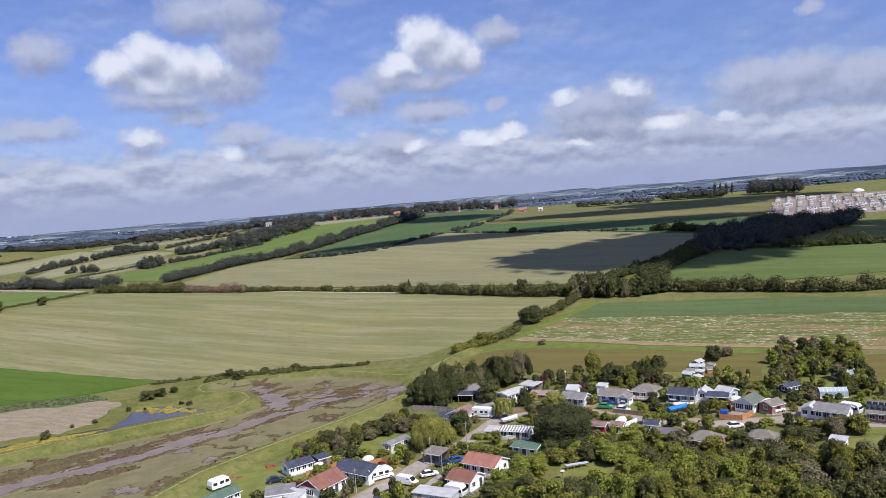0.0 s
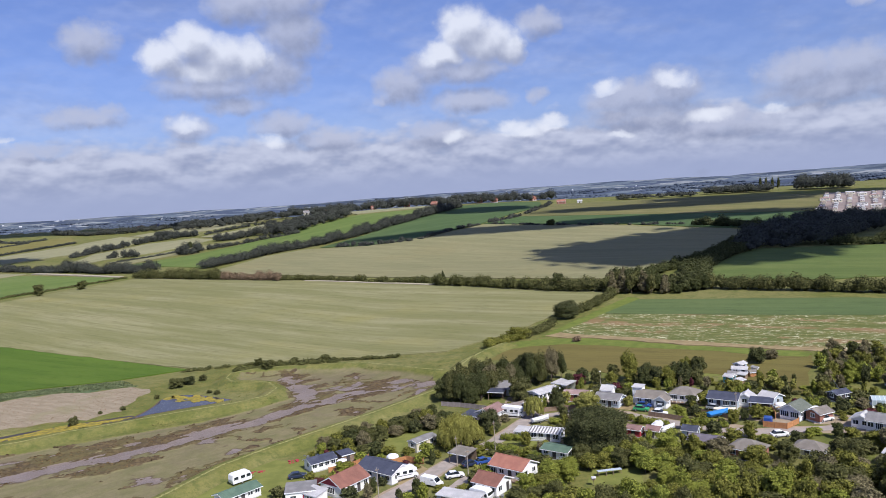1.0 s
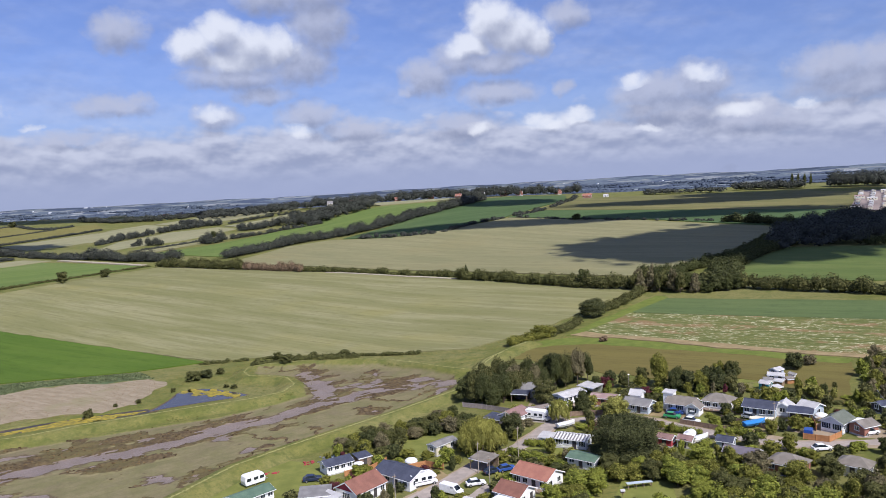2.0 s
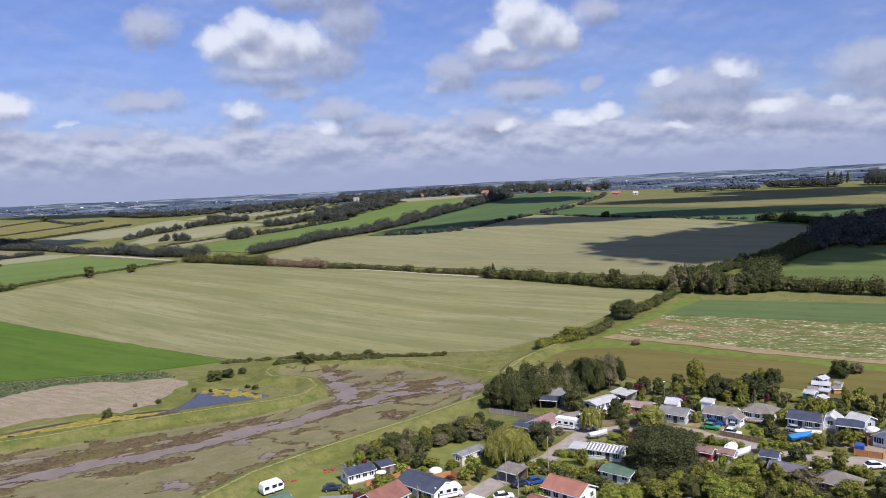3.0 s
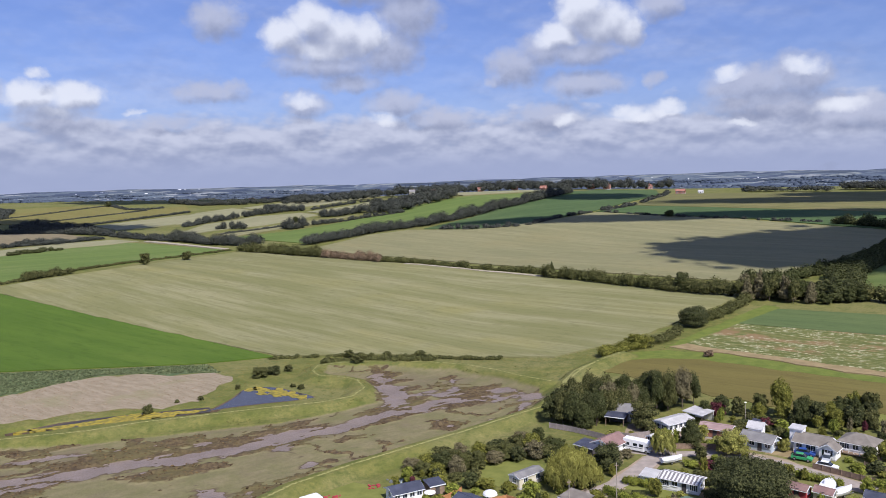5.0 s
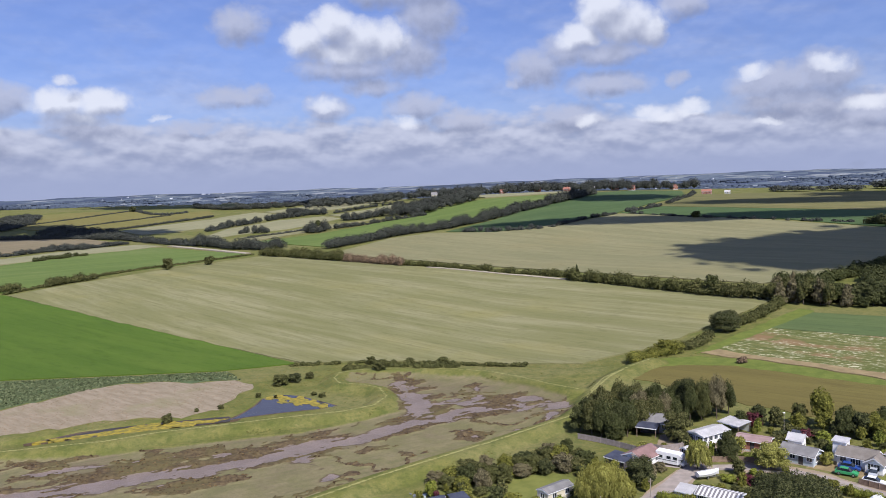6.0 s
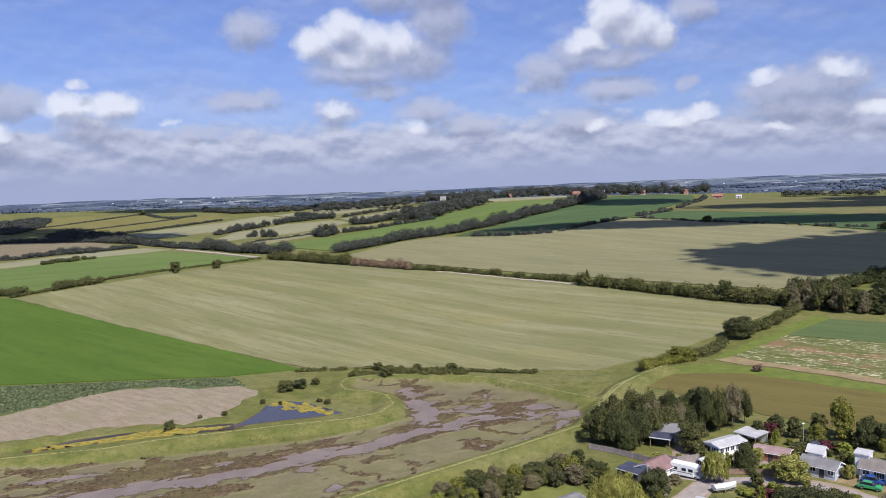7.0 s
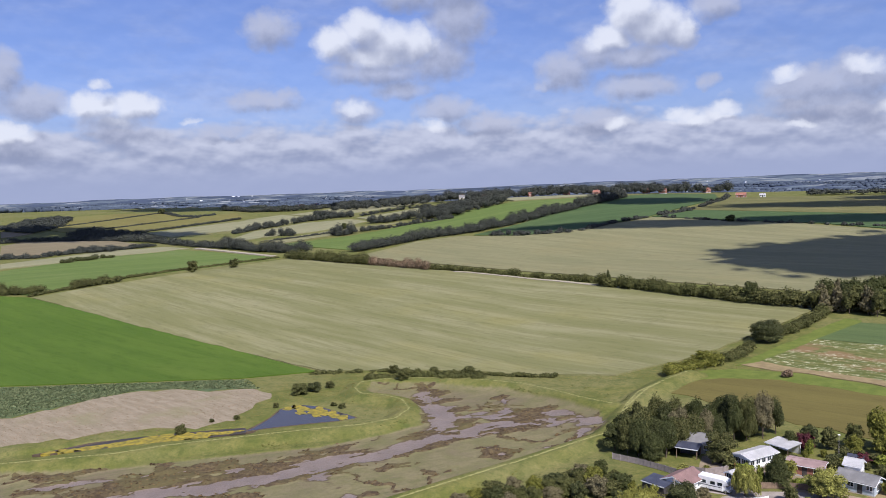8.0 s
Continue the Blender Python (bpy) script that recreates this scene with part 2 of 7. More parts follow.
def ground_mat():
    """Rough grass, with saltmarsh, wet mud, creek edges and trodden paths where the land has them."""
    s = Shade("rough ground", 0.95, spec=0.15)
    big, mid, fine = s.noise(0.022, 4.0), s.noise(0.16, 4.0, 0.6), s.noise(1.3, 4.0, 0.65)
    grass = s.mix(s.step(mid, 0.35, 0.65), (0.112, 0.122, 0.028), (0.180, 0.168, 0.050))
    grass = s.mix(s.step(big, 0.45, 0.62, 0.0, 0.6), grass, (0.203, 0.184, 0.077))
    grass = s.mix(s.step(fine, 0.3, 0.8, 0.0, 0.5), grass, (0.077, 0.095, 0.025))
    blades = s.noise(0.55, 5.0, 0.75)
    grass = s.mix(s.step(blades, 0.50, 0.66, 0.0, 0.55), grass, (0.072, 0.088, 0.023))
    grass = s.mix(s.step(blades, 0.30, 0.44, 0.45, 0.0), grass, (0.228, 0.205, 0.085))
    grass = s.mix(s.step(s.noise(0.3, 4.0, 0.7), 0.52, 0.66, 0.0, 0.5), grass, (0.070, 0.092, 0.022))
    marsh = s.mix(s.step(mid, 0.35, 0.66), (0.204, 0.174, 0.094), (0.160, 0.148, 0.068))
    marsh = s.mix(s.step(s.noise(0.05, 3.0), 0.48, 0.64, 0.0, 0.6), marsh, (0.158, 0.126, 0.082))
    marsh = s.mix(s.step(s.noise(1.0, 4.0, 0.65, turn=-34, stretch=(0.10, 0.55, 0.3)), 0.46, 0.64, 0.0, 0.5), marsh, (0.136, 0.132, 0.058))
    marsh = s.mix(s.step(fine, 0.35, 0.75, 0.0, 0.40), marsh, (0.100, 0.092, 0.050))
    c = s.mix(s.attr("marsh"), grass, marsh)
    torn = s.math("MULTIPLY", s.math("SUBTRACT", s.noise(0.55, 5.0, 0.7), 0.5), 2.2)
    edge = s.math("ADD", s.attr("creek"), torn)
    c = s.mix(s.step(edge, 0.2, 1.3, 0.85, 0.0), c, (0.098, 0.072, 0.046))
    mud = s.mix(s.step(mid, 0.4, 0.6), (0.184, 0.144, 0.116), (0.216, 0.170, 0.138))
    mud = s.mix(s.step(fine, 0.5, 0.8, 0.0, 0.35), mud, (0.150, 0.116, 0.094))
    wet = s.step(edge, -0.30, 0.10, 1.0, 0.0)
    c = s.mix(wet, c, mud)
    tuft = s.mix(s.step(s.noise(0.8, 4.0, 0.65), 0.38, 0.64), (0.066, 0.047, 0.029), (0.128, 0.096, 0.050))
    tuft = s.mix(s.step(s.noise(0.07, 2.0), 0.45, 0.62, 0.0, 0.7), tuft, (0.110, 0.094, 0.040))
    grown = s.step(s.math("ADD", s.attr("growth"), s.math("MULTIPLY", torn, 0.22)), 0.34, 0.56)
    c = s.mix(grown, c, tuft)
    wet = s.math("MULTIPLY", wet, s.math("SUBTRACT", 1.0, grown))
    trod = s.math("ADD", s.attr("path"), s.math("MULTIPLY", s.math("SUBTRACT", fine, 0.5), 1.2))
    c = s.mix(s.step(trod, 0.0, 0.5, 0.85, 0.0), c, (0.324, 0.306, 0.117))
    s.put(s.step(wet, 0.0, 1.0, 0.95, 0.38), s.b.inputs["Roughness"])
    s.put(s.step(wet, 0.0, 1.0, 0.15, 0.32), s.b.inputs["Specular IOR Level"])
    return s.done(c, s.math("ADD", fine, s.math("MULTIPLY", wet, -0.8)), 0.7, 0.35)


GROUND = ground_mat()


def plain(name, light, dark, scale=1.0, rough=0.9, spec=0.3, metal=0.0, bump=0.2, detail=4.0, dist=0.05):
    """Two close tones at two scales."""
    s = Shade(name, rough, metal, spec)
    a, b = s.noise(scale, detail, 0.6), s.noise(scale * 7, 3.0)
    c = s.mix(s.step(a, 0.3, 0.7), dark, light)
    c = s.mix(s.step(b, 0.35, 0.8, 0.0, 0.3), c, dark)
    return s.done(c, b, bump, dist)


# ---- land ----
def smooth(a, b, v):
    """Eased 0 to 1 as v goes from a to b."""
    s = np.clip((np.asarray(v, float) - a) / (b - a), 0.0, 1.0)
    return s * s * (3 - 2 * s)


def land(x, y):
    """Height of the land: flat marsh, village slope, ridge of fields, low country, far downs."""
    x, y = np.asarray(x, float), np.asarray(y, float)
    side = 0.045 * np.clip(x + 10, 0, 200) * (1 - smooth(430, 800, y)) * smooth(-900, -100, y)
    base = 7.0 * smooth(290, 560, y) + 2.0 * smooth(-60, -400, x) * smooth(200, 420, y)
    west = smooth(60, -420, x)
    top = 1000 + 450 * west + 120 * smooth(200, 900, x)
    rise = 33.0 * smooth(540, top, y) ** (1 + west)
    fall = 1 - 0.85 * smooth(top + 200 - 340 * west, top + 850 - 340 * west, y)
    rise = rise + 6.0 * np.exp(-((x - 60) / 240) ** 2 - ((y - 1130) / 130) ** 2)
    r = np.hypot(x, y)
    bearing = np.arctan2(x, np.maximum(y, 1.0))
    far = smooth(3000, 4650, r) * (54 + 26 * np.clip(bearing, -0.9, 0.9) + 3.5 * np.sin(bearing * 9) + 2 * np.sin(bearing * 23 + 1))
    ripple = 1.6 * np.sin(x / 170 + 0.4) * np.sin(y / 210 + 1.1) * smooth(500, 900, y)
    far = far * smooth(500, 2500, y + 0.4 * np.abs(x))
    return side + (base + rise) * fall * (1 - smooth(3000, 4650, r)) + far + ripple


def off_line(x, y, pts):
    """Distance from each place to a line of points."""
    best = np.full(np.shape(x), 1e9)
    for (ax, ay), (bx, by) in zip(pts, pts[1:]):
        dx, dy = bx - ax, by - ay
        t = np.clip(((x - ax) * dx + (y - ay) * dy) / (dx * dx + dy * dy), 0, 1)
        best = np.minimum(best, np.hypot(x - ax - t * dx, y - ay - t * dy))
    return best


def inside(x, y, pts):
    """Whether each place lies in a closed outline."""
    hit = np.zeros(np.shape(x), bool)
    for (ax, ay), (bx, by) in zip(pts, pts[1:] + pts[:1]):
        if ay != by:
            hit ^= ((ay > y) != (by > y)) & (x < (bx - ax) * (y - ay) / (by - ay) + ax)
    return hit


BANK_NEAR = [(-140, 30), (-110, 80), (-75, 130), (-52, 169), (-44, 184), (-33, 196), (-14, 214), (3, 229), (10, 235), (14, 244), (18, 258), (24, 272), (32, 284), (40, 292)]
BANK_FAR = [(-260, 165), (-180, 193), (-130, 209), (-107, 217), (-96, 224), (-84, 229), (-68, 236), (-52, 242), (-44, 248), (-42, 257), (-46, 266), (-52, 270), (-60, 272), (-63, 278),
            (-63, 285), (-56, 289), (-42, 291), (-25, 289), (-12, 285), (-3, 277), (5, 268), (14, 260)]
FOOTPATH = [(15, 248), (18, 260), (22, 271), (26, 276), (32, 284), (40, 293), (48, 297), (56, 296)]
CREEK = [(-230, 118), (-170, 152), (-138, 172), (-118, 182), (-105, 188), (-94, 194), (-85, 200), (-74, 205), (-65, 210.5), (-56, 218.5), (-45, 223.5), (-36, 233), (-31, 243), (-31, 254), (-35, 262), (-42, 277)]
CREEK_EAST = [(-36, 232), (-28, 239.5), (-20, 245.5), (-14, 249.5), (-5, 251), (2, 252), (10, 253)]
CREEK_SIDE = [(-31, 255), (-22, 256), (-16, 255.5), (-6, 260), (0, 259), (6, 255)]
RILLS = [[(-31, 253), (-22, 258), (-14, 257), (-5, 260), (0, 258)], [(-17, 275), (-15, 261)], [(-75, 209), (-74, 214), (-85, 212), (-94, 208)], [(-58, 215), (-55, 211), (-48, 206), (-44, 200)],
         [(-18, 231), (-13, 227), (-7, 231), (1, 233), (4, 238), (5, 245)], [(-116, 199), (-107, 203), (-98, 206)], [(-90, 196), (-78, 194), (-66, 198)], [(-130, 172), (-112, 172), (-96, 178), (-84, 176)], [(-66, 186), (-58, 182), (-52, 184)]]
MARSH = [(-260, 160), (-180, 188), (-129, 206), (-104, 212), (-80, 222), (-60, 229), (-46, 239), (-37, 248), (-40, 262), (-48, 274), (-60, 279), (-60, 286), (-41, 288), (-16, 283), (-2, 271), (10, 258),
         (12, 246), (1, 231), (-15, 217), (-35, 199), (-46, 187), (-54, 171), (-77, 132), (-112, 82), (-142, 32), (-200, 20)]
POND = [(-87, 238), (-83, 242), (-81, 253), (-81, 261), (-78, 265), (-71, 264), (-57, 254), (-61, 251), (-69, 248), (-80, 243)]
DITCH = [(-142, 216), (-128, 222.5), (-118, 228), (-109, 232), (-100, 235.5), (-84, 241)]


LATTICE = np.random.default_rng(3).uniform(-1, 1, (128, 128))


def uneven(x, y, size, octaves=4, seed=0.0, rough=0.5):
    """Smooth uneven values, about -1 to 1, in lumps of that size and ever finer ones."""
    out, amp, x, y = 0.0, 1.0, np.asarray(x, float) / size + 17.3 * seed, np.asarray(y, float) / size + 9.1 * seed
    for _ in range(octaves):
        i, j = np.floor(x).astype(int), np.floor(y).astype(int)
        u, v = x - i, y - j
        u, v = u * u * (3 - 2 * u), v * v * (3 - 2 * v)
        a, b, c, d = (LATTICE[(i + p) % 128, (j + q) % 128] for p, q in ((0, 0), (1, 0), (0, 1), (1, 1)))
        out = out + amp * ((a * (1 - u) + b * u) * (1 - v) + (c * (1 - u) + d * u) * v)
        amp *= rough
        x, y = 1.62 * x - 1.24 * y + 5.2, 1.24 * x + 1.62 * y + 1.7
    return out


def creek_edge(x, y):
    """Metres outside the wet mud of the creeks; below 0 inside. The edges are torn by the tide."""
    d = off_line(x, y, CREEK) - 4.0
    d = np.minimum(d, off_line(x, y, CREEK_EAST) - 3.0)
    d = np.minimum(d, off_line(x, y, CREEK_SIDE) - 1.9)
    for rill in RILLS:
        d = np.minimum(d, off_line(x, y, rill) - 0.7)
    u, v = 0.83 * x + 0.55 * y, -0.55 * x + 0.83 * y
    return d + 2.2 * uneven(u / 2.1, v, 3.4, 4, 1.0, 0.62)


def brown_growth(x, y):
    """0 to 1 where low brown saltmarsh plants stand: ragged fringes and islands along the creeks."""
    e = creek_edge(x, y)
    u, v = 0.83 * x + 0.55 * y, -0.55 * x + 0.83 * y
    patch = uneven(u / 2.8, v, 4.2, 4, 2.0, 0.6)
    fringe = smooth(-0.5, 0.3, e) * smooth(2.6, 1.0, e - 5.0 * np.clip(patch, -0.3, 1.0)) * smooth(-0.3, 0.15, patch)
    island = smooth(0.18, 0.34, patch) * smooth(-3.2, -1.9, e) * smooth(0.6, -0.4, e)
    winding = smooth(0.13, 0.06, np.abs(uneven(u / 1.6, v, 9.0, 4, 4.0))) * smooth(0.0, 0.25, uneven(x, y, 24.0, 2, 6.0)) * smooth(0.0, 1.0, e)
    return np.clip(np.maximum(np.maximum(fringe, island), winding), 0, 1)


def detail(x, y):
    """Banks, creeks, pond and ditch on top of the land."""
    z = np.zeros(np.shape(x))
    m = smooth(0.5, -0.5, np.where(inside(x, y, MARSH), -1, 1))
    grown = brown_growth(x, y)
    z = z - 0.35 * m + 0.10 * m * uneven(x, y, 4.0, 3, 8.0)
    z = z - 0.75 * smooth(0.9, -0.9, creek_edge(x, y)) * m
    z = z + grown * m * (0.42 + 0.22 * uneven(x, y, 1.6, 2, 9.0))
    z = np.maximum(z, 1.7 * (1 - smooth(0.9, 5.5, off_line(x, y, BANK_NEAR))) - 0.35 * m)
    z = np.maximum(z, 1.7 * (1 - smooth(0.9, 6.0, off_line(x, y, BANK_FAR))) - 0.35 * m)
    wet = np.where(inside(x, y, POND), -2.0, off_line(x, y, POND + POND[:1]))
    wet = np.minimum(wet, off_line(x, y, DITCH) - 2.6)
    return z - 0.9 * smooth(1.2, -0.6, wet) - 0.15 * smooth(4, 1, wet)


def top(x, y):
    """Height of the ground at one place."""
    return float(land(x, y) + (detail(np.array(float(x)), np.array(float(y))) if -260 < x < 60 and 20 < y < 310 else 0.0))


def steps(lo, hi, fine, reach, grow=1.06):
    """Coordinates: evenly fine from lo to hi, then ever wider out to reach on both sides."""
    mid = list(np.arange(lo, hi + fine / 2, fine))
    out, d, v = [], fine, hi
    while v < reach:
        d *= grow
        v += d
        out.append(v)
    low, d, v = [], fine, lo
    while v > -reach:
        d *= grow
        v -= d
        low.append(v)
    return np.array(low[::-1] + mid + out)


def sheet(name, xs, ys, zs, material):
    nx, ny = len(xs), len(ys)
    gx, gy = np.meshgrid(xs, ys)
    me = bpy.data.meshes.new(name)
    i = np.arange(nx * ny).reshape(ny, nx)
    quads = np.stack([i[:-1, :-1], i[:-1, 1:], i[1:, 1:], i[1:, :-1]], -1).reshape(-1, 4)
    me.vertices.add(nx * ny)
    me.vertices.foreach_set("co", np.stack([gx, gy, zs], -1).ravel())
    me.loops.add(quads.size)
    me.loops.foreach_set("vertex_index", quads.ravel())
    me.polygons.add(len(quads))
    me.polygons.foreach_set("loop_start", np.arange(len(quads)) * 4)
    me.polygons.foreach_set("use_smooth", np.ones(len(quads), bool))
    me.update()
    me.materials.append(material)
    return me


xs, ys = steps(-150, 24, 0.62, 3300, 1.10), steps(168, 296, 0.62, 3300, 1.10)
gx, gy = np.meshgrid(xs, ys)
gz = land(gx, gy)
near = (gx > -300) & (gx < 70) & (gy > 10) & (gy < 320)
gz[near] += detail(gx[near], gy[near])
me = sheet("ground", xs, ys, gz, GROUND)
for name, far, fn in (("creek", 20.0, creek_edge), ("growth", 1.0, brown_growth), ("path", 9.0, lambda x, y: np.minimum(np.minimum(off_line(x, y, BANK_NEAR), off_line(x, y, BANK_FAR)), off_line(x, y, FOOTPATH)))):
    v = np.full(gx.shape, far)
    v[near] = np.minimum(fn(gx[near], gy[near]), far)
    if name != "path":
        v = np.where(near & inside(gx, gy, MARSH), v, far if name == "creek" else 0.0)
    me.attributes.new(name, "FLOAT", "POINT").data.foreach_set("value", v.ravel().astype(np.float32))
me.attributes.new("marsh", "FLOAT", "POINT").data.foreach_set("value", (near & inside(gx, gy, MARSH)).ravel().astype(np.float32))
tagged(new("ground", me), "rough grass and grey-brown tidal saltmarsh with mud creeks", "ground", kind="structure")


def wobble(pts, amount, pitch=4.0, seed=0.0):
    """An outline with its straight sides broken into uneven edges."""
    out = []
    for (ax, ay), (bx, by) in zip(pts, pts[1:] + pts[:1]):
        n = max(1, int(math.hypot(bx - ax, by - ay) / pitch))
        for k in range(n):
            x, y = ax + (bx - ax) * k / n, ay + (by - ay) * k / n
            d = noise.noise_vector(Vector((x / 7.0, y / 7.0, seed))) * amount
            out.append((x + d.x, y + d.y))
    return out


def outline(name, pts, material, lift, label, category="field", longest=14.0, ground=land):
    """A field or yard: an outline laid on the land, lift metres above it, with a skirt down into it."""
    bm = bmesh.new()
    f = bm.faces.new([bm.verts.new((x, y, 0)) for x, y in pts])
    if f.normal.z < 0 or f.calc_area() and f.normal.z < 0:
        f.normal_flip()
    bmesh.ops.triangulate(bm, faces=bm.faces[:])
    for _ in range(7):
        long = [e for e in bm.edges if e.calc_length() > longest]
        if not long:
            break
        bmesh.ops.subdivide_edges(bm, edges=long, cuts=1)
        bmesh.ops.triangulate(bm, faces=[f for f in bm.faces if len(f.verts) > 3])
    bm.normal_update()
    for f in bm.faces:
        if f.normal.z < 0:
            f.normal_flip()
    co = np.array([v.co for v in bm.verts])
    z = ground(co[:, 0], co[:, 1]) + lift
    for v, h in zip(bm.verts, z):
        v.co.z = h
    rim = [e for e in bm.edges if e.is_boundary]
    made = bmesh.ops.extrude_edge_only(bm, edges=rim)["geom"]
    for v in made:
        if isinstance(v, bmesh.types.BMVert):
            v.co.z -= lift + 0.6
    me = bpy.data.meshes.new(name)
    bm.to_mesh(me)
    bm.free()
    me.materials.append(material)
    return tagged(new(name, me), label, category, kind="structure")


outline("field_wheat", wobble([(-302, 452), (-215, 646), (-117, 600), (-41, 544), (60, 436), (106, 384), (65, 336), (40, 311), (18, 296), (-26, 304), (-56, 307), (-81, 304)], 1.2, 6.0), WHEAT, 0.5, "pale green wheat field with faint drill lines")
outline("field_lush", [(-520, 560), (-323, 456), (-304, 452), (-171, 367), (-84, 304), (-108, 294), (-190, 281), (-330, 300), (-520, 330)], LUSH, 0.4, "deep green crop field beside the marsh")
outline("field_west_pasture", [(-560, 540), (-419, 577), (-414, 656), (-367, 745), (-226, 656), (-287, 531), (-306, 458), (-400, 500)], GRASSFIELD, 0.35, "bright green pasture bounded by a low hedge")
outline("field_ridge_wheat", [(-164, 650), (-74, 586), (3, 524), (60, 470), (114, 424), (163, 442), (307, 628), (301, 673), (213, 758), (97, 815), (46, 768), (-27, 735), (-90, 762), (-127, 745)], WHEAT_FAR, 0.6, "pale wheat field on the rising slope")
outline("field_strip", [(-270, 770), (-217, 820), (-133, 921), (-56, 1010), (55, 1050), (78, 1015), (-20, 845), (-79, 822), (-141, 795), (-170, 697)], GRASSFIELD, 0.6, "long bright green strip field climbing the ridge")
outline("field_ridge_dark", [(-75, 762), (-27, 738), (7, 742), (87, 812), (188, 961), (205, 1060), (150, 1090), (85, 1057), (-29, 814)], DARKCROP, 0.7, "dark green crop field under the ridge")
outline("field_hill_green", [(96, 819), (135, 860), (393, 770), (520, 740), (470, 690), (357, 672), (303, 677), (231, 755)], DARKCROP, 0.8, "dark green strip across the hillside")
outline("field_hill_mixed", [(135, 862), (199, 975), (390, 955), (560, 890), (520, 742), (393, 772)], VINE, 0.9, "olive and straw striped hillside field")
outline("field_east_pasture", wobble([(169, 412), (233, 483), (350, 445), (420, 390), (330, 340), (262, 351), (205, 354), (161, 385)], 2.0, 6.0), PASTURE, 0.5, "bright green field behind a hedge")
outline("field_market_garden", wobble([(64, 306), (91, 334), (191, 257), (250, 215), (215, 165), (155, 212), (123, 242), (68, 297)], 0.8), GARDEN, 0.15, "market garden with rows of leaf, soil and white flowers")
outline("field_market_green", [(91, 334.5), (114, 357), (166, 323), (213, 288), (280, 240), (250, 215.5), (191, 257.5)], VEG, 0.17, "blue-green vegetable strip")
outline("field_stubble", wobble([(32, 274), (43, 291), (64, 287), (127, 229), (104, 191), (98, 195), (97, 215), (87, 226), (73, 227), (56, 243)], 2.0), MEADOW, 0.12, "olive-brown meadow behind the village gardens")
outline("field_east_meadow", [(137, 212), (152, 204), (190, 180), (160, 140), (128, 172)], MEADOW, 0.12, "olive-green meadow by the gardens")
for k, (pts, m, lab) in enumerate((
    ([(-396, 1166), (-368, 1203), (-305, 1284), (-161, 1171), (-174, 1174), (-225, 1127), (-287, 1107), (-338, 1110)], PALE, "pale barley field on the far ridge"),
    ([(-258, 1028), (-208, 1044), (-174, 1074), (-157, 1036), (-182, 970), (-224, 983)], PALE, "narrow pale field below a hedge"),
    ([(-404, 951), (-445, 1044), (-440, 1108), (-410, 1167), (-332, 1092), (-343, 1049), (-382, 984)], PALE, "pale barley field in the valley"),
    ([(-349, 823), (-362, 936), (-325, 1018), (-264, 1020), (-228, 970), (-271, 895), (-317, 856), (-333, 801)], PALE, "pale barley strip beside a hedge"),
    ([(-301, 816), (-264, 875), (-246, 905), (-189, 919), (-171, 930), (-210, 868), (-249, 825), (-270, 780)], WHEAT_FAR, "grey-green wheat strip in the valley"),
    ([(-714, 1042), (-787, 1211), (-733, 1237), (-652, 1248), (-566, 1165), (-505, 1219), (-457, 1127), (-534, 976), (-585, 995), (-668, 1007)], OLIVE, "olive ripening fields on the far slope"),
    ([(-514, 958), (-489, 1013), (-446, 1080), (-399, 970), (-426, 916), (-452, 896)], PALE, "pale barley field under the far slope"),
    ([(-624, 835), (-641, 913), (-505, 865), (-427, 801), (-446, 748), (-487, 719), (-514, 694)], TAN, "tan fallow field in the valley"),
    ([(-462, 629), (-448, 681), (-428, 739), (-391, 769), (-354, 750), (-368, 716), (-395, 686), (-409, 633), (-433, 592)], PALE, "pale grey-green field beside a pasture"),
    ([(-777, 1029), (-702, 995), (-704, 965), (-714, 949)], TAN, "small tan field by a wood"),
    )):
    outline("field_far_%d" % (k + 1), pts, m, 0.7 + 0.02 * k, lab)
outline("field_far_ridge", [(-50, 1035), (60, 1085), (90, 1130), (-90, 1140)], PALE, 0.75, "pale field along the ridge top")


# ---- foliage ----
def leaf_mat(name, light, dark, tint):
    s = Shade(name, 0.8, spec=0.06)
    isle = s.node("ShaderNodeNewGeometry").outputs["Random Per Island"]
    ob = s.node("ShaderNodeObjectInfo").outputs["Random"]
    light, dark = tuple(1.16 * v for v in light), tuple(0.66 * v for v in dark)
    light, dark, tint = ((1.07 * v[0], 0.98 * v[1], v[2]) for v in (light, dark, tint))
    c = s.mix(s.step(isle, 0.0, 1.0), dark, light)
    c = s.mix(s.step(ob, 0.2, 1.0, 0.0, 0.65), c, tint)
    c = s.mix(s.step(s.noise(0.45, 3.0), 0.4, 0.7, 0.0, 0.45), c, dark)
    s.done(c)
    thin = s.node("ShaderNodeBsdfTranslucent", Color=c)
    both = s.node("ShaderNodeMixShader", Fac=0.10)
    s.t.links.new(s.b.outputs[0], both.inputs[1])
    s.t.links.new(thin.outputs[0], both.inputs[2])
    s.t.links.new(both.outputs[0], s.t.nodes["Material Output"].inputs["Surface"])
    return s.m


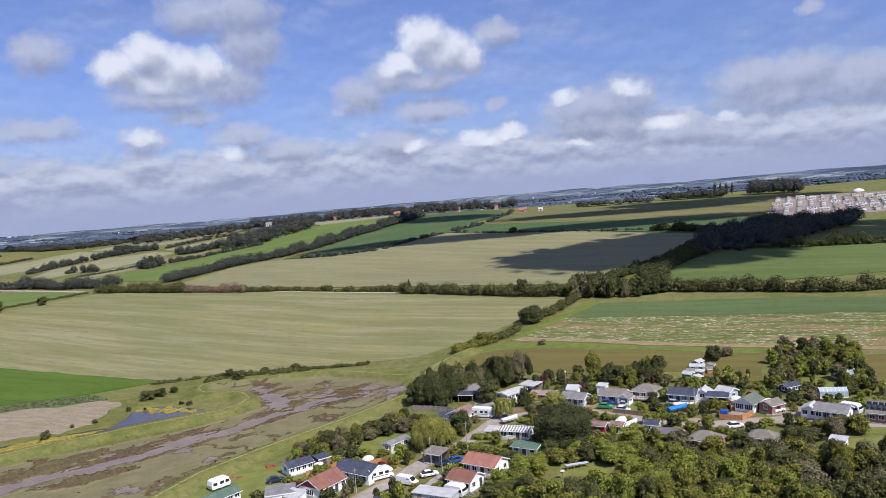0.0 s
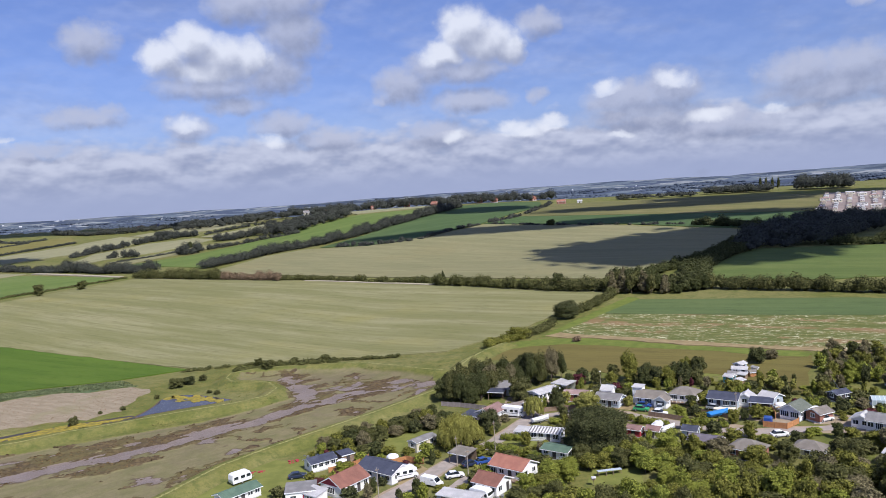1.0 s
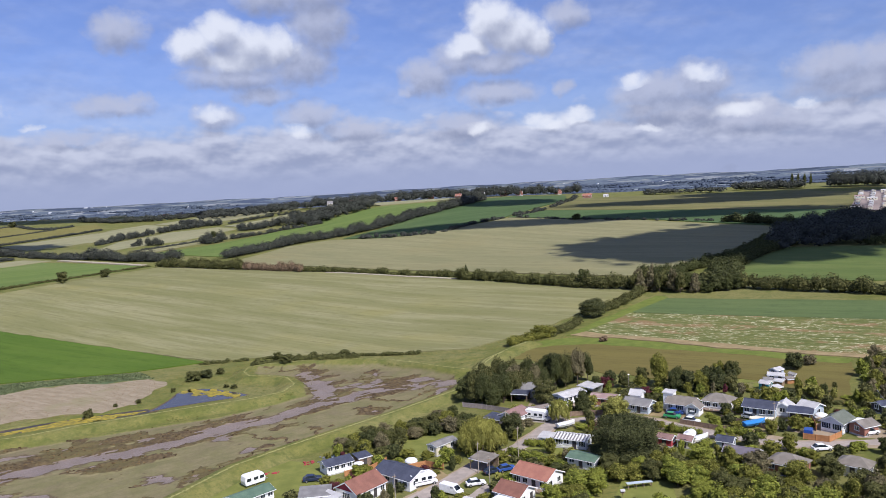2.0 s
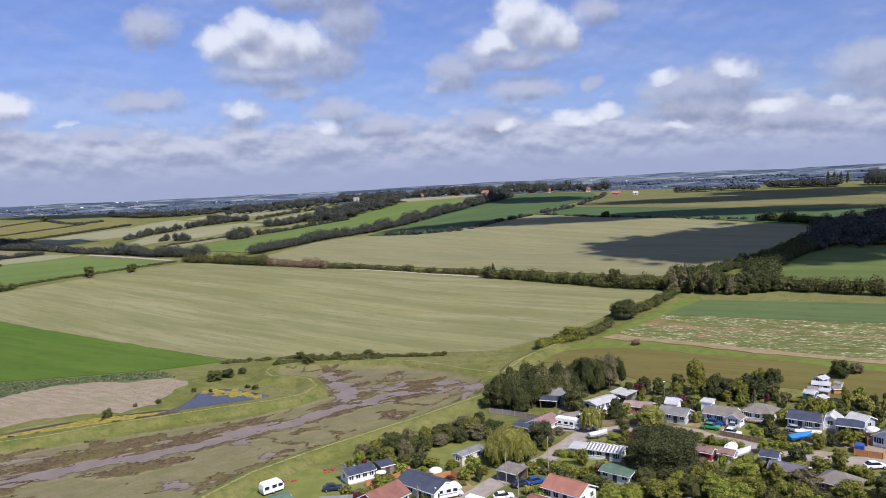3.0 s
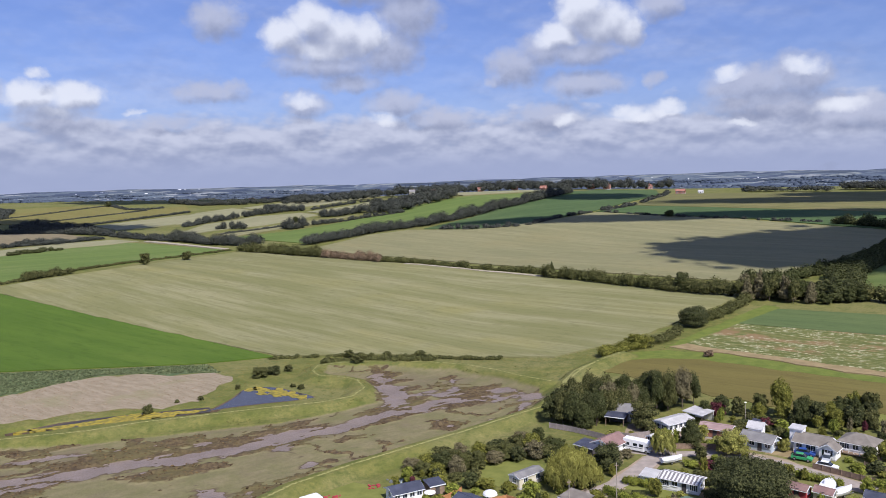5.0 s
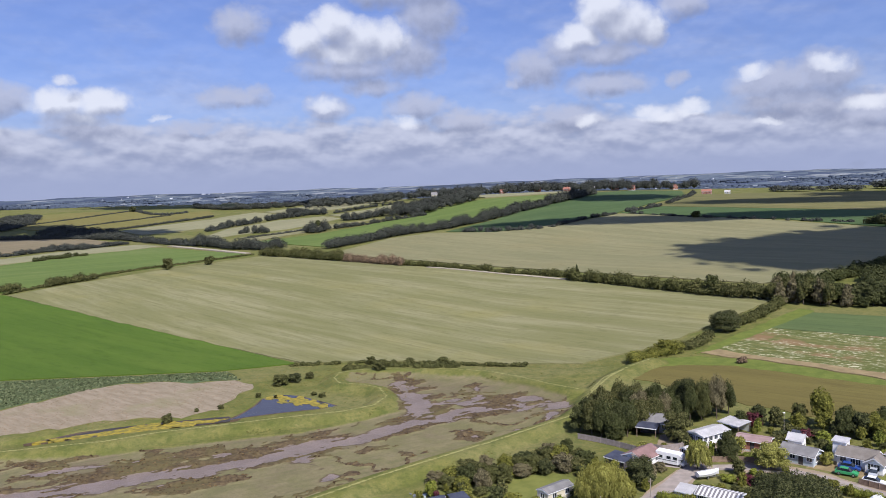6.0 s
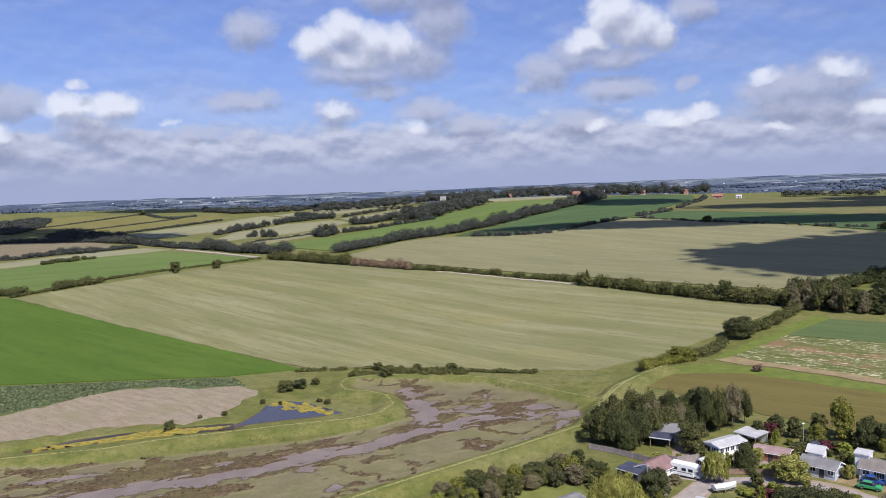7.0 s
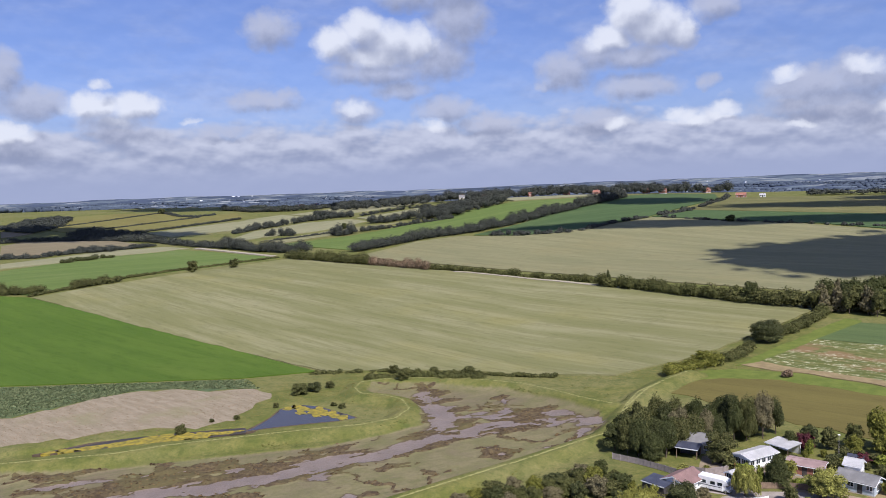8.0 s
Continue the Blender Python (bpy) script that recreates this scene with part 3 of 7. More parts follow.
LEAF = leaf_mat("broad leaves", (0.212, 0.226, 0.046), (0.076, 0.090, 0.020), (0.140, 0.152, 0.030))
LEAF_DARK = leaf_mat("dark leaves", (0.096, 0.110, 0.042), (0.032, 0.044, 0.020), (0.060, 0.075, 0.024))
LEAF_LIME = leaf_mat("willow leaves", (0.31, 0.33, 0.085), (0.15, 0.165, 0.040), (0.24, 0.25, 0.058))
LEAF_BRIGHT = leaf_mat("fresh green leaves", (0.245, 0.29, 0.05), (0.092, 0.128, 0.024), (0.185, 0.215, 0.036))
LEAF_GREY = leaf_mat("grey thorn leaves", (0.195, 0.185, 0.1), (0.085, 0.084, 0.044), (0.155, 0.145, 0.075))
LEAF_PURPLE = leaf_mat("purple leaves", (0.14, 0.045, 0.055), (0.055, 0.020, 0.025), (0.10, 0.04, 0.04))
LEAF_FAR = leaf_mat("hedgerow leaves", (0.132, 0.140, 0.050), (0.044, 0.056, 0.021), (0.088, 0.100, 0.033))
# Distant leaves: bluer and greyer, with aerial haze mixed into the base colour.
LEAF_HAZE = leaf_mat("far leaves tinted by haze", (0.084, 0.098, 0.070), (0.046, 0.054, 0.052), (0.062, 0.074, 0.062))
LEAF_DRY = leaf_mat("brown hedge leaves", (0.26, 0.20, 0.125), (0.11, 0.09, 0.055), (0.17, 0.145, 0.075))
BARK = plain("bark", (0.17, 0.13, 0.095), (0.085, 0.065, 0.05), 1.5, 0.95)

rng = np.random.default_rng(7)
_ico = bmesh.new()
bmesh.ops.create_icosphere(_ico, subdivisions=1, radius=1.0)
LUMP_V = np.array([v.co for v in _ico.verts])
LUMP_F = np.array([[v.index for v in f.verts] for f in _ico.faces])
_ico.free()


def mesh_of(name, verts, faces, material, smooth_faces=False):
    """A mesh from arrays of corners and of triangles or quads."""
    me = bpy.data.meshes.new(name)
    me.vertices.add(len(verts))
    me.vertices.foreach_set("co", np.asarray(verts, np.float32).ravel())
    flat = np.concatenate([f.ravel() for f in faces]).astype(np.int32)
    sizes = np.concatenate([np.full(len(f), f.shape[1]) for f in faces])
    me.loops.add(len(flat))
    me.loops.foreach_set("vertex_index", flat)
    me.polygons.add(len(sizes))
    me.polygons.foreach_set("loop_start", np.concatenate([[0], np.cumsum(sizes)[:-1]]).astype(np.int32))
    if smooth_faces:
        me.polygons.foreach_set("use_smooth", np.ones(len(sizes), bool))
    me.update(calc_edges=True)
    me.materials.append(material)
    return me


def foliage(name, lobes, leaf, cover, material, droop=0.0, core=0.74):
    """Clumps of leaves over a heap of rounded lobes (centre and half sizes), with a dense inside."""
    lobes = np.array(lobes, float)
    c, r = lobes[:, :3], lobes[:, 3:]
    area = 4.2 * np.pi * ((r[:, 0] * r[:, 1]) ** 1.6 + (r[:, 0] * r[:, 2]) ** 1.6 + (r[:, 1] * r[:, 2]) ** 1.6) ** (1 / 1.6) / 3 ** (1 / 1.6)
    leaf = leaf * 0.70
    n = int(cover * area.sum() / leaf ** 2)
    pick = rng.choice(len(lobes), n, p=area / area.sum())
    d = rng.normal(size=(n, 3))
    d /= np.linalg.norm(d, axis=1)[:, None]
    low = d[:, 2] < -0.35
    d[low, 2] *= -0.6
    p = c[pick] + r[pick] * d * rng.uniform(0.76, 1.28, (n, 1))
    deep = np.zeros(n, bool)
    for k in range(len(lobes)):
        near = np.abs(p - c[k]) / r[k]
        deep |= ((near ** 2).sum(1) < 0.5) & (pick != k)
    p, d = p[~deep], d[~deep]
    n = len(p)
    p[:, 2] -= droop * rng.uniform(0, 1, n)
    nrm = d + rng.normal(scale=0.40, size=(n, 3))
    nrm[:, 2] += 0.25
    nrm /= np.linalg.norm(nrm, axis=1)[:, None]
    a = np.cross(nrm, rng.normal(size=(n, 3)))
    a /= np.linalg.norm(a, axis=1)[:, None]
    b = np.cross(nrm, a)
    if droop:
        a, b = a * 0.55, b * 0.3 + np.array([0, 0, -1.9])
    s = leaf * rng.uniform(0.55, 1.25, (n, 1)) * 0.78
    q = np.stack([p - a * s, p + a * s - nrm * s * 0.2, p + b * s * 1.5], 1)
    verts, faces = [q.reshape(-1, 3)], [np.arange(3 * n).reshape(n, 3)]
    base, tri = 3 * n, []
    for k in range(len(lobes)):
        lump = LUMP_V * (core + rng.uniform(-0.10, 0.08, (len(LUMP_V), 1)))
        verts.append(c[k] + lump * r[k])
        tri.append(LUMP_F + base)
        base += len(LUMP_V)
    faces.append(np.concatenate(tri))
    return mesh_of(name, np.concatenate(verts), faces, material)


def tube(bm, a, b, ra, rb, sides=7):
    """A tapered limb from a to b."""
    a, b = Vector(a), Vector(b)
    turn = (b - a).to_track_quat("Z", "Y").to_matrix()
    ring = []
    for end, rad in ((a, ra), (b, rb)):
        ring.append([bm.verts.new(end + turn @ Vector((rad * math.cos(t), rad * math.sin(t), 0))) for t in (2 * math.pi * k / sides for k in range(sides))])
    for k in range(sides):
        bm.faces.new((ring[0][k], ring[0][(k + 1) % sides], ring[1][(k + 1) % sides], ring[1][k]))
    bm.faces.new(ring[0][::-1])
    bm.faces.new(ring[1])


def finish(name, bm, material):
    bmesh.ops.recalc_face_normals(bm, faces=bm.faces[:])
    me = bpy.data.meshes.new(name)
    bm.to_mesh(me)
    bm.free()
    me.materials.append(material)
    return me


def trunk_mesh(height, girth, limbs, spread):
    bm = bmesh.new()
    tube(bm, (0, 0, -0.3), (0.05, 0, height * 0.45), girth, girth * 0.7)
    for k in range(limbs):
        t = 2 * math.pi * (k + rng.uniform(-0.2, 0.2)) / limbs
        z = height * rng.uniform(0.22, 0.42)
        tube(bm, (0, 0, z), (spread * math.cos(t), spread * math.sin(t), z + height * rng.uniform(0.25, 0.4)), girth * 0.5, girth * 0.15, 5)
    return finish("trunk", bm, BARK)


def lobe_heap(kind):
    """Lobes of a crown for a plant 1 m high and about 1 m wide."""
    u = lambda a, b: rng.uniform(a, b)
    if kind in ("round", "bush"):
        low, count, big = (0.22, 15, 0.21) if kind == "round" else (0.14, 11, 0.25)
        out = [(0, 0, 0.46, 0.25, 0.25, 0.34), (u(-0.1, 0.1), u(-0.1, 0.1), 0.30, 0.30, 0.28, 0.24)]
        for k in range(count):
            t, z = 2.4 * k + u(-0.5, 0.5), low + (0.86 - low) * (k + u(0.0, 1.0)) / count
            q = u(0.16, 0.38) * math.sqrt(max(0.08, 1 - ((z - 0.42) / 0.52) ** 2))
            out.append((q * math.cos(t), q * math.sin(t), z, u(0.5, 1.0) * big, u(0.5, 1.0) * big, u(0.5, 0.95) * big))
        return out + [(u(0.26, 0.48) * math.cos(t), u(0.26, 0.48) * math.sin(t), u(0.2, 0.75), u(0.05, 0.10), u(0.05, 0.10), u(0.05, 0.10)) for t in np.arange(0, 6.2, 0.7) + u(0, 1)]
    if kind == "dome":
        out = [(0, 0, 0.50, 0.36, 0.36, 0.40)]
        out += [(0.32 * math.cos(t), 0.32 * math.sin(t), z + u(-0.05, 0.05), u(0.14, 0.22), u(0.14, 0.22), u(0.14, 0.20)) for z in (0.24, 0.46, 0.64) for t in np.arange(0, 6.2, 0.75) + u(0, 1)]
        return out + [(u(-0.24, 0.24), u(-0.24, 0.24), u(0.74, 0.86), u(0.08, 0.16), u(0.08, 0.16), u(0.08, 0.14)) for _ in range(9)]
    if kind == "tall":
        out = [(0, 0, 0.55, 0.26, 0.26, 0.42)]
        return out + [(0.2 * math.cos(t), 0.2 * math.sin(t), u(0.25, 0.75), u(0.12, 0.2), u(0.12, 0.2), u(0.16, 0.26)) for t in np.arange(0, 12, 1.1)]
    if kind == "spire":
        return [(u(-0.03, 0.03), u(-0.03, 0.03), z, 0.42 * (1.02 - z) + 0.05, 0.42 * (1.02 - z) + 0.05, 0.13) for z in np.linspace(0.15, 0.93, 8)]
    if kind == "plume":
        out = [(0, 0, 0.34, 0.30, 0.30, 0.32), (0, 0, 0.66, 0.17, 0.17, 0.30)]
        return out + [(0.34 * (1.05 - z) ** 0.6 * math.cos(t), 0.34 * (1.05 - z) ** 0.6 * math.sin(t), z, (0.10 + 0.12 * (1 - z)) * u(0.7, 1.3), (0.10 + 0.12 * (1 - z)) * u(0.7, 1.3), u(0.10, 0.22)) for z, t in ((0.12 + 0.78 * k / 12 + u(-0.05, 0.05), 2.4 * k + u(-0.6, 0.6)) for k in range(13))]
    out = [(0, 0, 0.70, 0.27, 0.27, 0.28)]
    out += [(0.20 * math.cos(t), 0.20 * math.sin(t), u(0.62, 0.80), u(0.11, 0.16), u(0.11, 0.16), u(0.13, 0.2)) for t in np.arange(0, 6.2, 0.9)]
    return out + [(q * math.cos(t), q * math.sin(t), u(0.32, 0.58), u(0.07, 0.13), u(0.07, 0.13), u(0.22, 0.32)) for t, q in ((0.42 * k, u(0.30, 0.44)) for k in range(15))]


PLANTS = {}


def plant_meshes(kind, material, leaf, variant):
    key = (kind, material.name, leaf, variant)
    if key not in PLANTS:
        lobes = lobe_heap(kind)
        PLANTS[key] = (foliage("crown", lobes, leaf * 0.84, 1.22, material, droop=0.10 if kind == "weep" else 0.0), trunk_mesh(0.95 if kind != "bush" else 0.6, 0.028, 5, 0.22))
    return PLANTS[key]


def tree(x, y, h, w, kind="round", material=None, leaf=0.065, label="leafy green broadleaf tree", name="tree", category="tree", group="", z=None):
    """A tree or bush h metres high and w wide."""
    material = material or LEAF
    crown, trunk = plant_meshes(kind, material, leaf, int(rng.integers(0, 3)))
    ob = new(name)
    ob.empty_display_size = 0.2
    ob.location, ob.rotation_euler, ob.scale = (x, y, (top(x, y) if z is None else z) - 0.05), (0, 0, rng.uniform(0, 6.28)), (w, w * rng.uniform(0.9, 1.1), h)
    for n, d in (("crown", crown), ("trunk", trunk)):
        new(n, d).parent = ob
    return tagged(ob, label, category, group)


def along(pts, step):
    """Places every step metres along a line."""
    out = []
    for (ax, ay), (bx, by) in zip(pts, pts[1:]):
        n = max(1, int(math.hypot(bx - ax, by - ay) / step))
        out += [(ax + (bx - ax) * k / n, ay + (by - ay) * k / n) for k in range(n)]
    return out + [pts[-1]]


def hedge(pts, h, w, material, leaf, label, gaps=0.0, ragged=0.35, name="hedge", kind=""):
    """A hedgerow as one grown-together body of lobes along a line."""
    lobes = []
    for x, y in along(pts, w * 0.55):
        if rng.uniform() < gaps:
            continue
        x, y = x + rng.normal(0, w * 0.12), y + rng.normal(0, w * 0.12)
        s = 1 + rng.uniform(-ragged, ragged)
        lobes.append((x, y, top(x, y) + h * s * 0.42, w * 0.55 * rng.uniform(0.8, 1.25), w * 0.55 * rng.uniform(0.8, 1.25), h * s * 0.58))
    return tagged(new(name, foliage(name, lobes, leaf * 0.86, 1.15, material)), label, "hedge", kind=kind)


def scatter(poly, gap, tries=4000):
    """Random places in an outline, no two nearer than gap."""
    p = np.array(poly)
    out = []
    for _ in range(tries):
        x, y = rng.uniform(p[:, 0].min(), p[:, 0].max()), rng.uniform(p[:, 1].min(), p[:, 1].max())
        if inside(np.array(x), np.array(y), poly) and all((x - a) ** 2 + (y - b) ** 2 > gap * gap for a, b in out):
            out.append((float(x), float(y)))
    return out


def woodland(poly, gap, h, w, material, leaf, label, name="woodland"):
    """A far wood: one mass of crowns over an outline."""
    lobes = []
    for x, y in scatter(poly, gap):
        s = rng.uniform(0.55, 1.35)
        lobes.append((x, y, top(x, y) + h * s * 0.5, w * 0.5 * s, w * 0.5 * s, h * s * 0.5))
    return tagged(new(name, foliage(name, lobes, leaf * 0.95, 0.95, material)), label, "woodland", kind="stuff")


# Field boundaries near and far.
hedge([(-216, 648), (-190, 632), (-163, 613), (-135, 596)], 6.5, 7, LEAF_FAR, 1.0, "tall dark field hedge beside wheat")
hedge([(-135, 596), (-112, 580), (-85, 561)], 5.5, 6, LEAF_DRY, 0.9, "browned hawthorn hedge along a field")
hedge([(-85, 561), (-60, 548)], 3.4, 4, LEAF_FAR, 0.9, "dark field hedge beside wheat")
hedge([(-58, 549), (-30, 526), (0, 502), (30, 473)], 3.2, 4.2, LEAF_FAR, 0.8, "dark hedge behind a pale farm track", ragged=0.5)
hedge([(24, 470), (42, 452), (58, 434), (80, 410)], 5.0, 5.2, LEAF_FAR, 0.9, "dark green field hedge with taller bushes", ragged=0.5)
hedge([(80, 410), (95, 397), (108, 386)], 6.0, 6.5, LEAF_FAR, 0.9, "tall overgrown hedge at a field corner", ragged=0.4)
hedge([(148, 368), (169, 347), (188, 328), (205, 312), (235, 305), (270, 290)], 5.6, 6, LEAF_FAR, 0.8, "dense dark green field hedge", ragged=0.4)
hedge([(163, 434), (192, 458), (222, 498), (250, 540), (290, 598)], 4.8, 6, LEAF_DARK, 1.0, "thick dark tree belt between fields", ragged=0.4)
hedge([(122, 420), (140, 418), (160, 432)], 4.5, 5.5, LEAF_DARK, 1.0, "dark tree belt at the field corner")
hedge([(152, 376), (160, 392), (172, 418), (192, 444), (226, 480)], 4.6, 6, LEAF_DARK, 1.0, "tall dark tree belt beside a green field", ragged=0.5)
hedge([(282, 478), (338, 454), (400, 420)], 6.0, 7, LEAF_DARK, 1.0, "dark hedge above a green field", ragged=0.5)
hedge([(33, 292), (43, 301), (50, 305)], 3.2, 4.0, LEAF, 0.6, "leafy hedge at the wheat field edge", ragged=0.4)
hedge([(50, 305), (57, 311), (66, 324)], 2.6, 3.6, LEAF_FAR, 0.6, "bushy hedge at the wheat field edge", ragged=0.45)
hedge([(80, 341), (90, 351), (101, 366), (108, 378)], 3.2, 3.8, LEAF_FAR, 0.7, "bushy green hedge between fields", ragged=0.4)
hedge([(-65, 295), (-49, 293), (-36, 291), (-25, 291.5)], 1.6, 2.6, LEAF_FAR, 0.5, "low dark scrub behind the sea bank", ragged=0.4, gaps=0.1)
hedge([(-84, 301), (-60, 305), (-30, 302), (0, 297)], 0.9, 1.9, LEAF_FAR, 0.4, "low rough hedge along the wheat field", ragged=0.75, gaps=0.15)
hedge([(-306, 457), (-287, 531), (-270, 570), (-228, 655)], 1.6, 2.2, LEAF_FAR, 0.8, "low trimmed field hedge", gaps=0.08)
hedge([(-340, 466), (-319, 462), (-305, 470)], 5.0, 6, LEAF_FAR, 0.8, "dark bushes in a field corner", ragged=0.5, gaps=0.2)
hedge([(-297, 482), (-292, 495), (-284, 512)], 4.0, 5, LEAF_FAR, 0.8, "grey-green bushes on the field edge", ragged=0.4, gaps=0.15)
hedge([(-172, 692), (-160, 712), (-139, 745), (-120, 768), (-77, 785)], 8.0, 10, LEAF_HAZE, 1.2, "dark tree belt along the strip field", ragged=0.35)
hedge([(-77, 785), (-35, 818), (3, 865), (39, 922), (82, 1010), (88, 1035)], 9.0, 10, LEAF_HAZE, 1.4, "tall tree belt climbing the ridge", ragged=0.4)
hedge([(-60, 755), (-27, 740), (-7, 738), (15, 740)], 3.5, 5, LEAF_HAZE, 1.1, "dark bushes on a field boundary", ragged=0.6, gaps=0.4)
hedge([(25, 745), (53, 779), (92, 817)], 3.0, 5, LEAF_HAZE, 1.2, "dark low hedge on the hillside", ragged=0.5, gaps=0.25)
hedge([(98, 818), (141, 858), (193, 951), (204, 990)], 3.5, 5, LEAF_HAZE, 1.3, "hillside hedge with scattered bushes", ragged=0.6, gaps=0.4)
hedge([(100, 816), (160, 780), (213, 757), (276, 722)], 2.2, 4, LEAF_HAZE, 1.2, "thin dark hedge with gaps", ragged=0.6, gaps=0.55)
hedge([(288, 710), (306, 692), (320, 665), (312, 640)], 8.0, 10, LEAF_DARK, 1.3, "dark clump of field trees", ragged=0.4)
hedge([(-379, 916), (-372, 960), (-351, 1005), (-333, 1043), (-301, 1055)], 6, 7, LEAF_HAZE, 0.95, "dark uneven hedge with trees in the valley", gaps=0.1, ragged=0.6)
hedge([(-323, 864), (-309, 871), (-286, 862)], 6.5, 6, LEAF_HAZE, 0.9, "clump of dark field trees in the valley", gaps=0.2, ragged=0.5)
hedge([(-292, 807), (-256, 850), (-237, 873)], 2.2, 3, LEAF_HAZE, 0.8, "thin dark hedge between valley fields", gaps=0.05, ragged=0.4)
hedge([(-234, 840), (-224, 835), (-216, 846)], 9, 8, LEAF_HAZE, 0.9, "dark clump of trees by a strip field", gaps=0.1, ragged=0.5)
hedge([(-338, 1110), (-301, 1069), (-270, 1051)], 7, 8, LEAF_HAZE, 1.0, "dark trees between pale fields", gaps=0.1, ragged=0.5)
hedge([(-256, 1052), (-214, 1077), (-166, 1072)], 3, 5, LEAF_HAZE, 1.0, "thin dark hedge on the far ridge", gaps=0.25, ragged=0.6)
hedge([(-219, 947), (-193, 937), (-174, 952)], 8, 8, LEAF_HAZE, 1.0, "dark clump of trees above the strip field", gaps=0.25, ragged=0.5)
hedge([(-221, 859), (-174, 879), (-150, 891), (-114, 904)], 4, 5, LEAF_HAZE, 0.9, "dark hedge along the strip field", gaps=0.15, ragged=0.6)
hedge([(-315, 748), (-273, 716), (-239, 697), (-217, 693)], 8, 10, LEAF_HAZE, 0.95, "thick dark tree belt in the valley", gaps=0, ragged=0.5)
hedge([(-661, 881), (-615, 888), (-557, 879), (-497, 862), (-444, 842)], 4.5, 7, LEAF_HAZE, 1.1, "long dark hedge in cloud shade", gaps=0, ragged=0.4)
hedge([(-504, 682), (-474, 686), (-460, 724), (-435, 740), (-412, 786)], 3.5, 6, LEAF_HAZE, 0.9, "dark hedge beside a tan field", gaps=0.1, ragged=0.5)
hedge([(-461, 730), (-448, 738), (-427, 733)], 6, 9, LEAF_HAZE, 0.9, "dark mass of bushes in a field", gaps=0, ragged=0.3)
hedge([(-408, 629), (-405, 641)], 3, 4, LEAF_DARK, 0.8, "two dark bushes on a field edge", gaps=0.2, ragged=0.4)
hedge([(-405, 650), (-399, 654), (-396, 662)], 3.5, 6, LEAF_DARK, 0.8, "dark bushes on a pale field edge", gaps=0, ragged=0.3)
hedge([(-394, 671), (-389, 675)], 3, 4, LEAF_DARK, 0.8, "dark bushes near a pale field", gaps=0, ragged=0.3)
hedge([(-714, 1074), (-679, 1149), (-647, 1238)], 2.2, 3.5, LEAF_HAZE, 1.0, "thin dark hedge across olive fields", gaps=0.05, ragged=0.3)
hedge([(-614, 1028), (-579, 1088), (-541, 1153)], 2.2, 3.5, LEAF_HAZE, 1.0, "thin dark hedge between olive strips", gaps=0.05, ragged=0.3)
hedge([(-534, 970), (-501, 1036), (-458, 1120)], 2.6, 4, LEAF_HAZE, 1.0, "dark hedge below the olive fields", gaps=0, ragged=0.3)
hedge([(-641, 1237), (-580, 1176), (-550, 1162), (-530, 1190)], 3, 6, LEAF_HAZE, 1.1, "dark hedge on the far slope", gaps=0.2, ragged=0.5)
hedge([(-549, 1275), (-481, 1232), (-415, 1234), (-382, 1250)], 7, 12, LEAF_HAZE, 1.3, "dark belt of far trees", gaps=0, ragged=0.4)
hedge([(-382, 1250), (-339, 1301), (-284, 1318)], 6, 10, LEAF_HAZE, 1.3, "dark tree line on the far ridge", gaps=0.05, ragged=0.5)
hedge([(-439, 835), (-394, 799), (-353, 767), (-315, 748)], 5, 7, LEAF_HAZE, 0.9, "overgrown dark hedge in the valley", gaps=0, ragged=0.5)
woodland([(-824, 1088), (-824, 1162), (-796, 1208), (-758, 1164), (-714, 1074), (-702, 995), (-783, 1036)], 9, 5, 11, LEAF_HAZE, 1.2, "low grey-green wood on the far slope")
woodland([(-602, 928), (-609, 994), (-576, 973), (-494, 907), (-439, 835), (-505, 865), (-576, 896)], 9, 7, 10, LEAF_HAZE, 1.2, "dark wood in a valley corner")
woodland([(-177, 945), (-158, 975), (-128, 1013), (-94, 1041), (-65, 1122), (-62, 1000), (-92, 949), (-121, 909)], 8, 9, 10, LEAF_HAZE, 1.2, "dark wood below the church hill")
woodland([(215, 470), (258, 545), (305, 625), (403, 695), (470, 665), (424, 612), (339, 540), (282, 480)], 9, 10, 11, LEAF_HAZE, 1.3, "dense dark wood in a hollow")
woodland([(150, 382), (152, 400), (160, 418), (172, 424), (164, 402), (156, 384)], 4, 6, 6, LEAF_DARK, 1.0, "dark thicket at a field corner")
woodland([(-160, 1130), (-60, 1150), (80, 1120), (240, 1135), (250, 1165), (60, 1180), (-160, 1180)], 10, 12, 12, LEAF_HAZE, 1.7, "trees round the ridge-top hamlet")
woodland([(-340, 1190), (-200, 1120), (-150, 1140), (-200, 1240), (-330, 1260)], 12, 9, 12, LEAF_HAZE, 1.7, "wooded hill top")
woodland([(420, 1005), (500, 985), (505, 1005), (430, 1030)], 4.5, 8, 10, LEAF_HAZE, 1.5, "dark pine clump on the ridge")
woodland([(535, 985), (600, 962), (610, 990), (555, 1010)], 5.5, 15, 13, LEAF_HAZE, 1.6, "dark trees behind the caravan park")
woodland([(300, 1000), (400, 985), (405, 996), (302, 1010)], 9, 5, 12, LEAF_HAZE, 1.6, "low trees along the ridge")

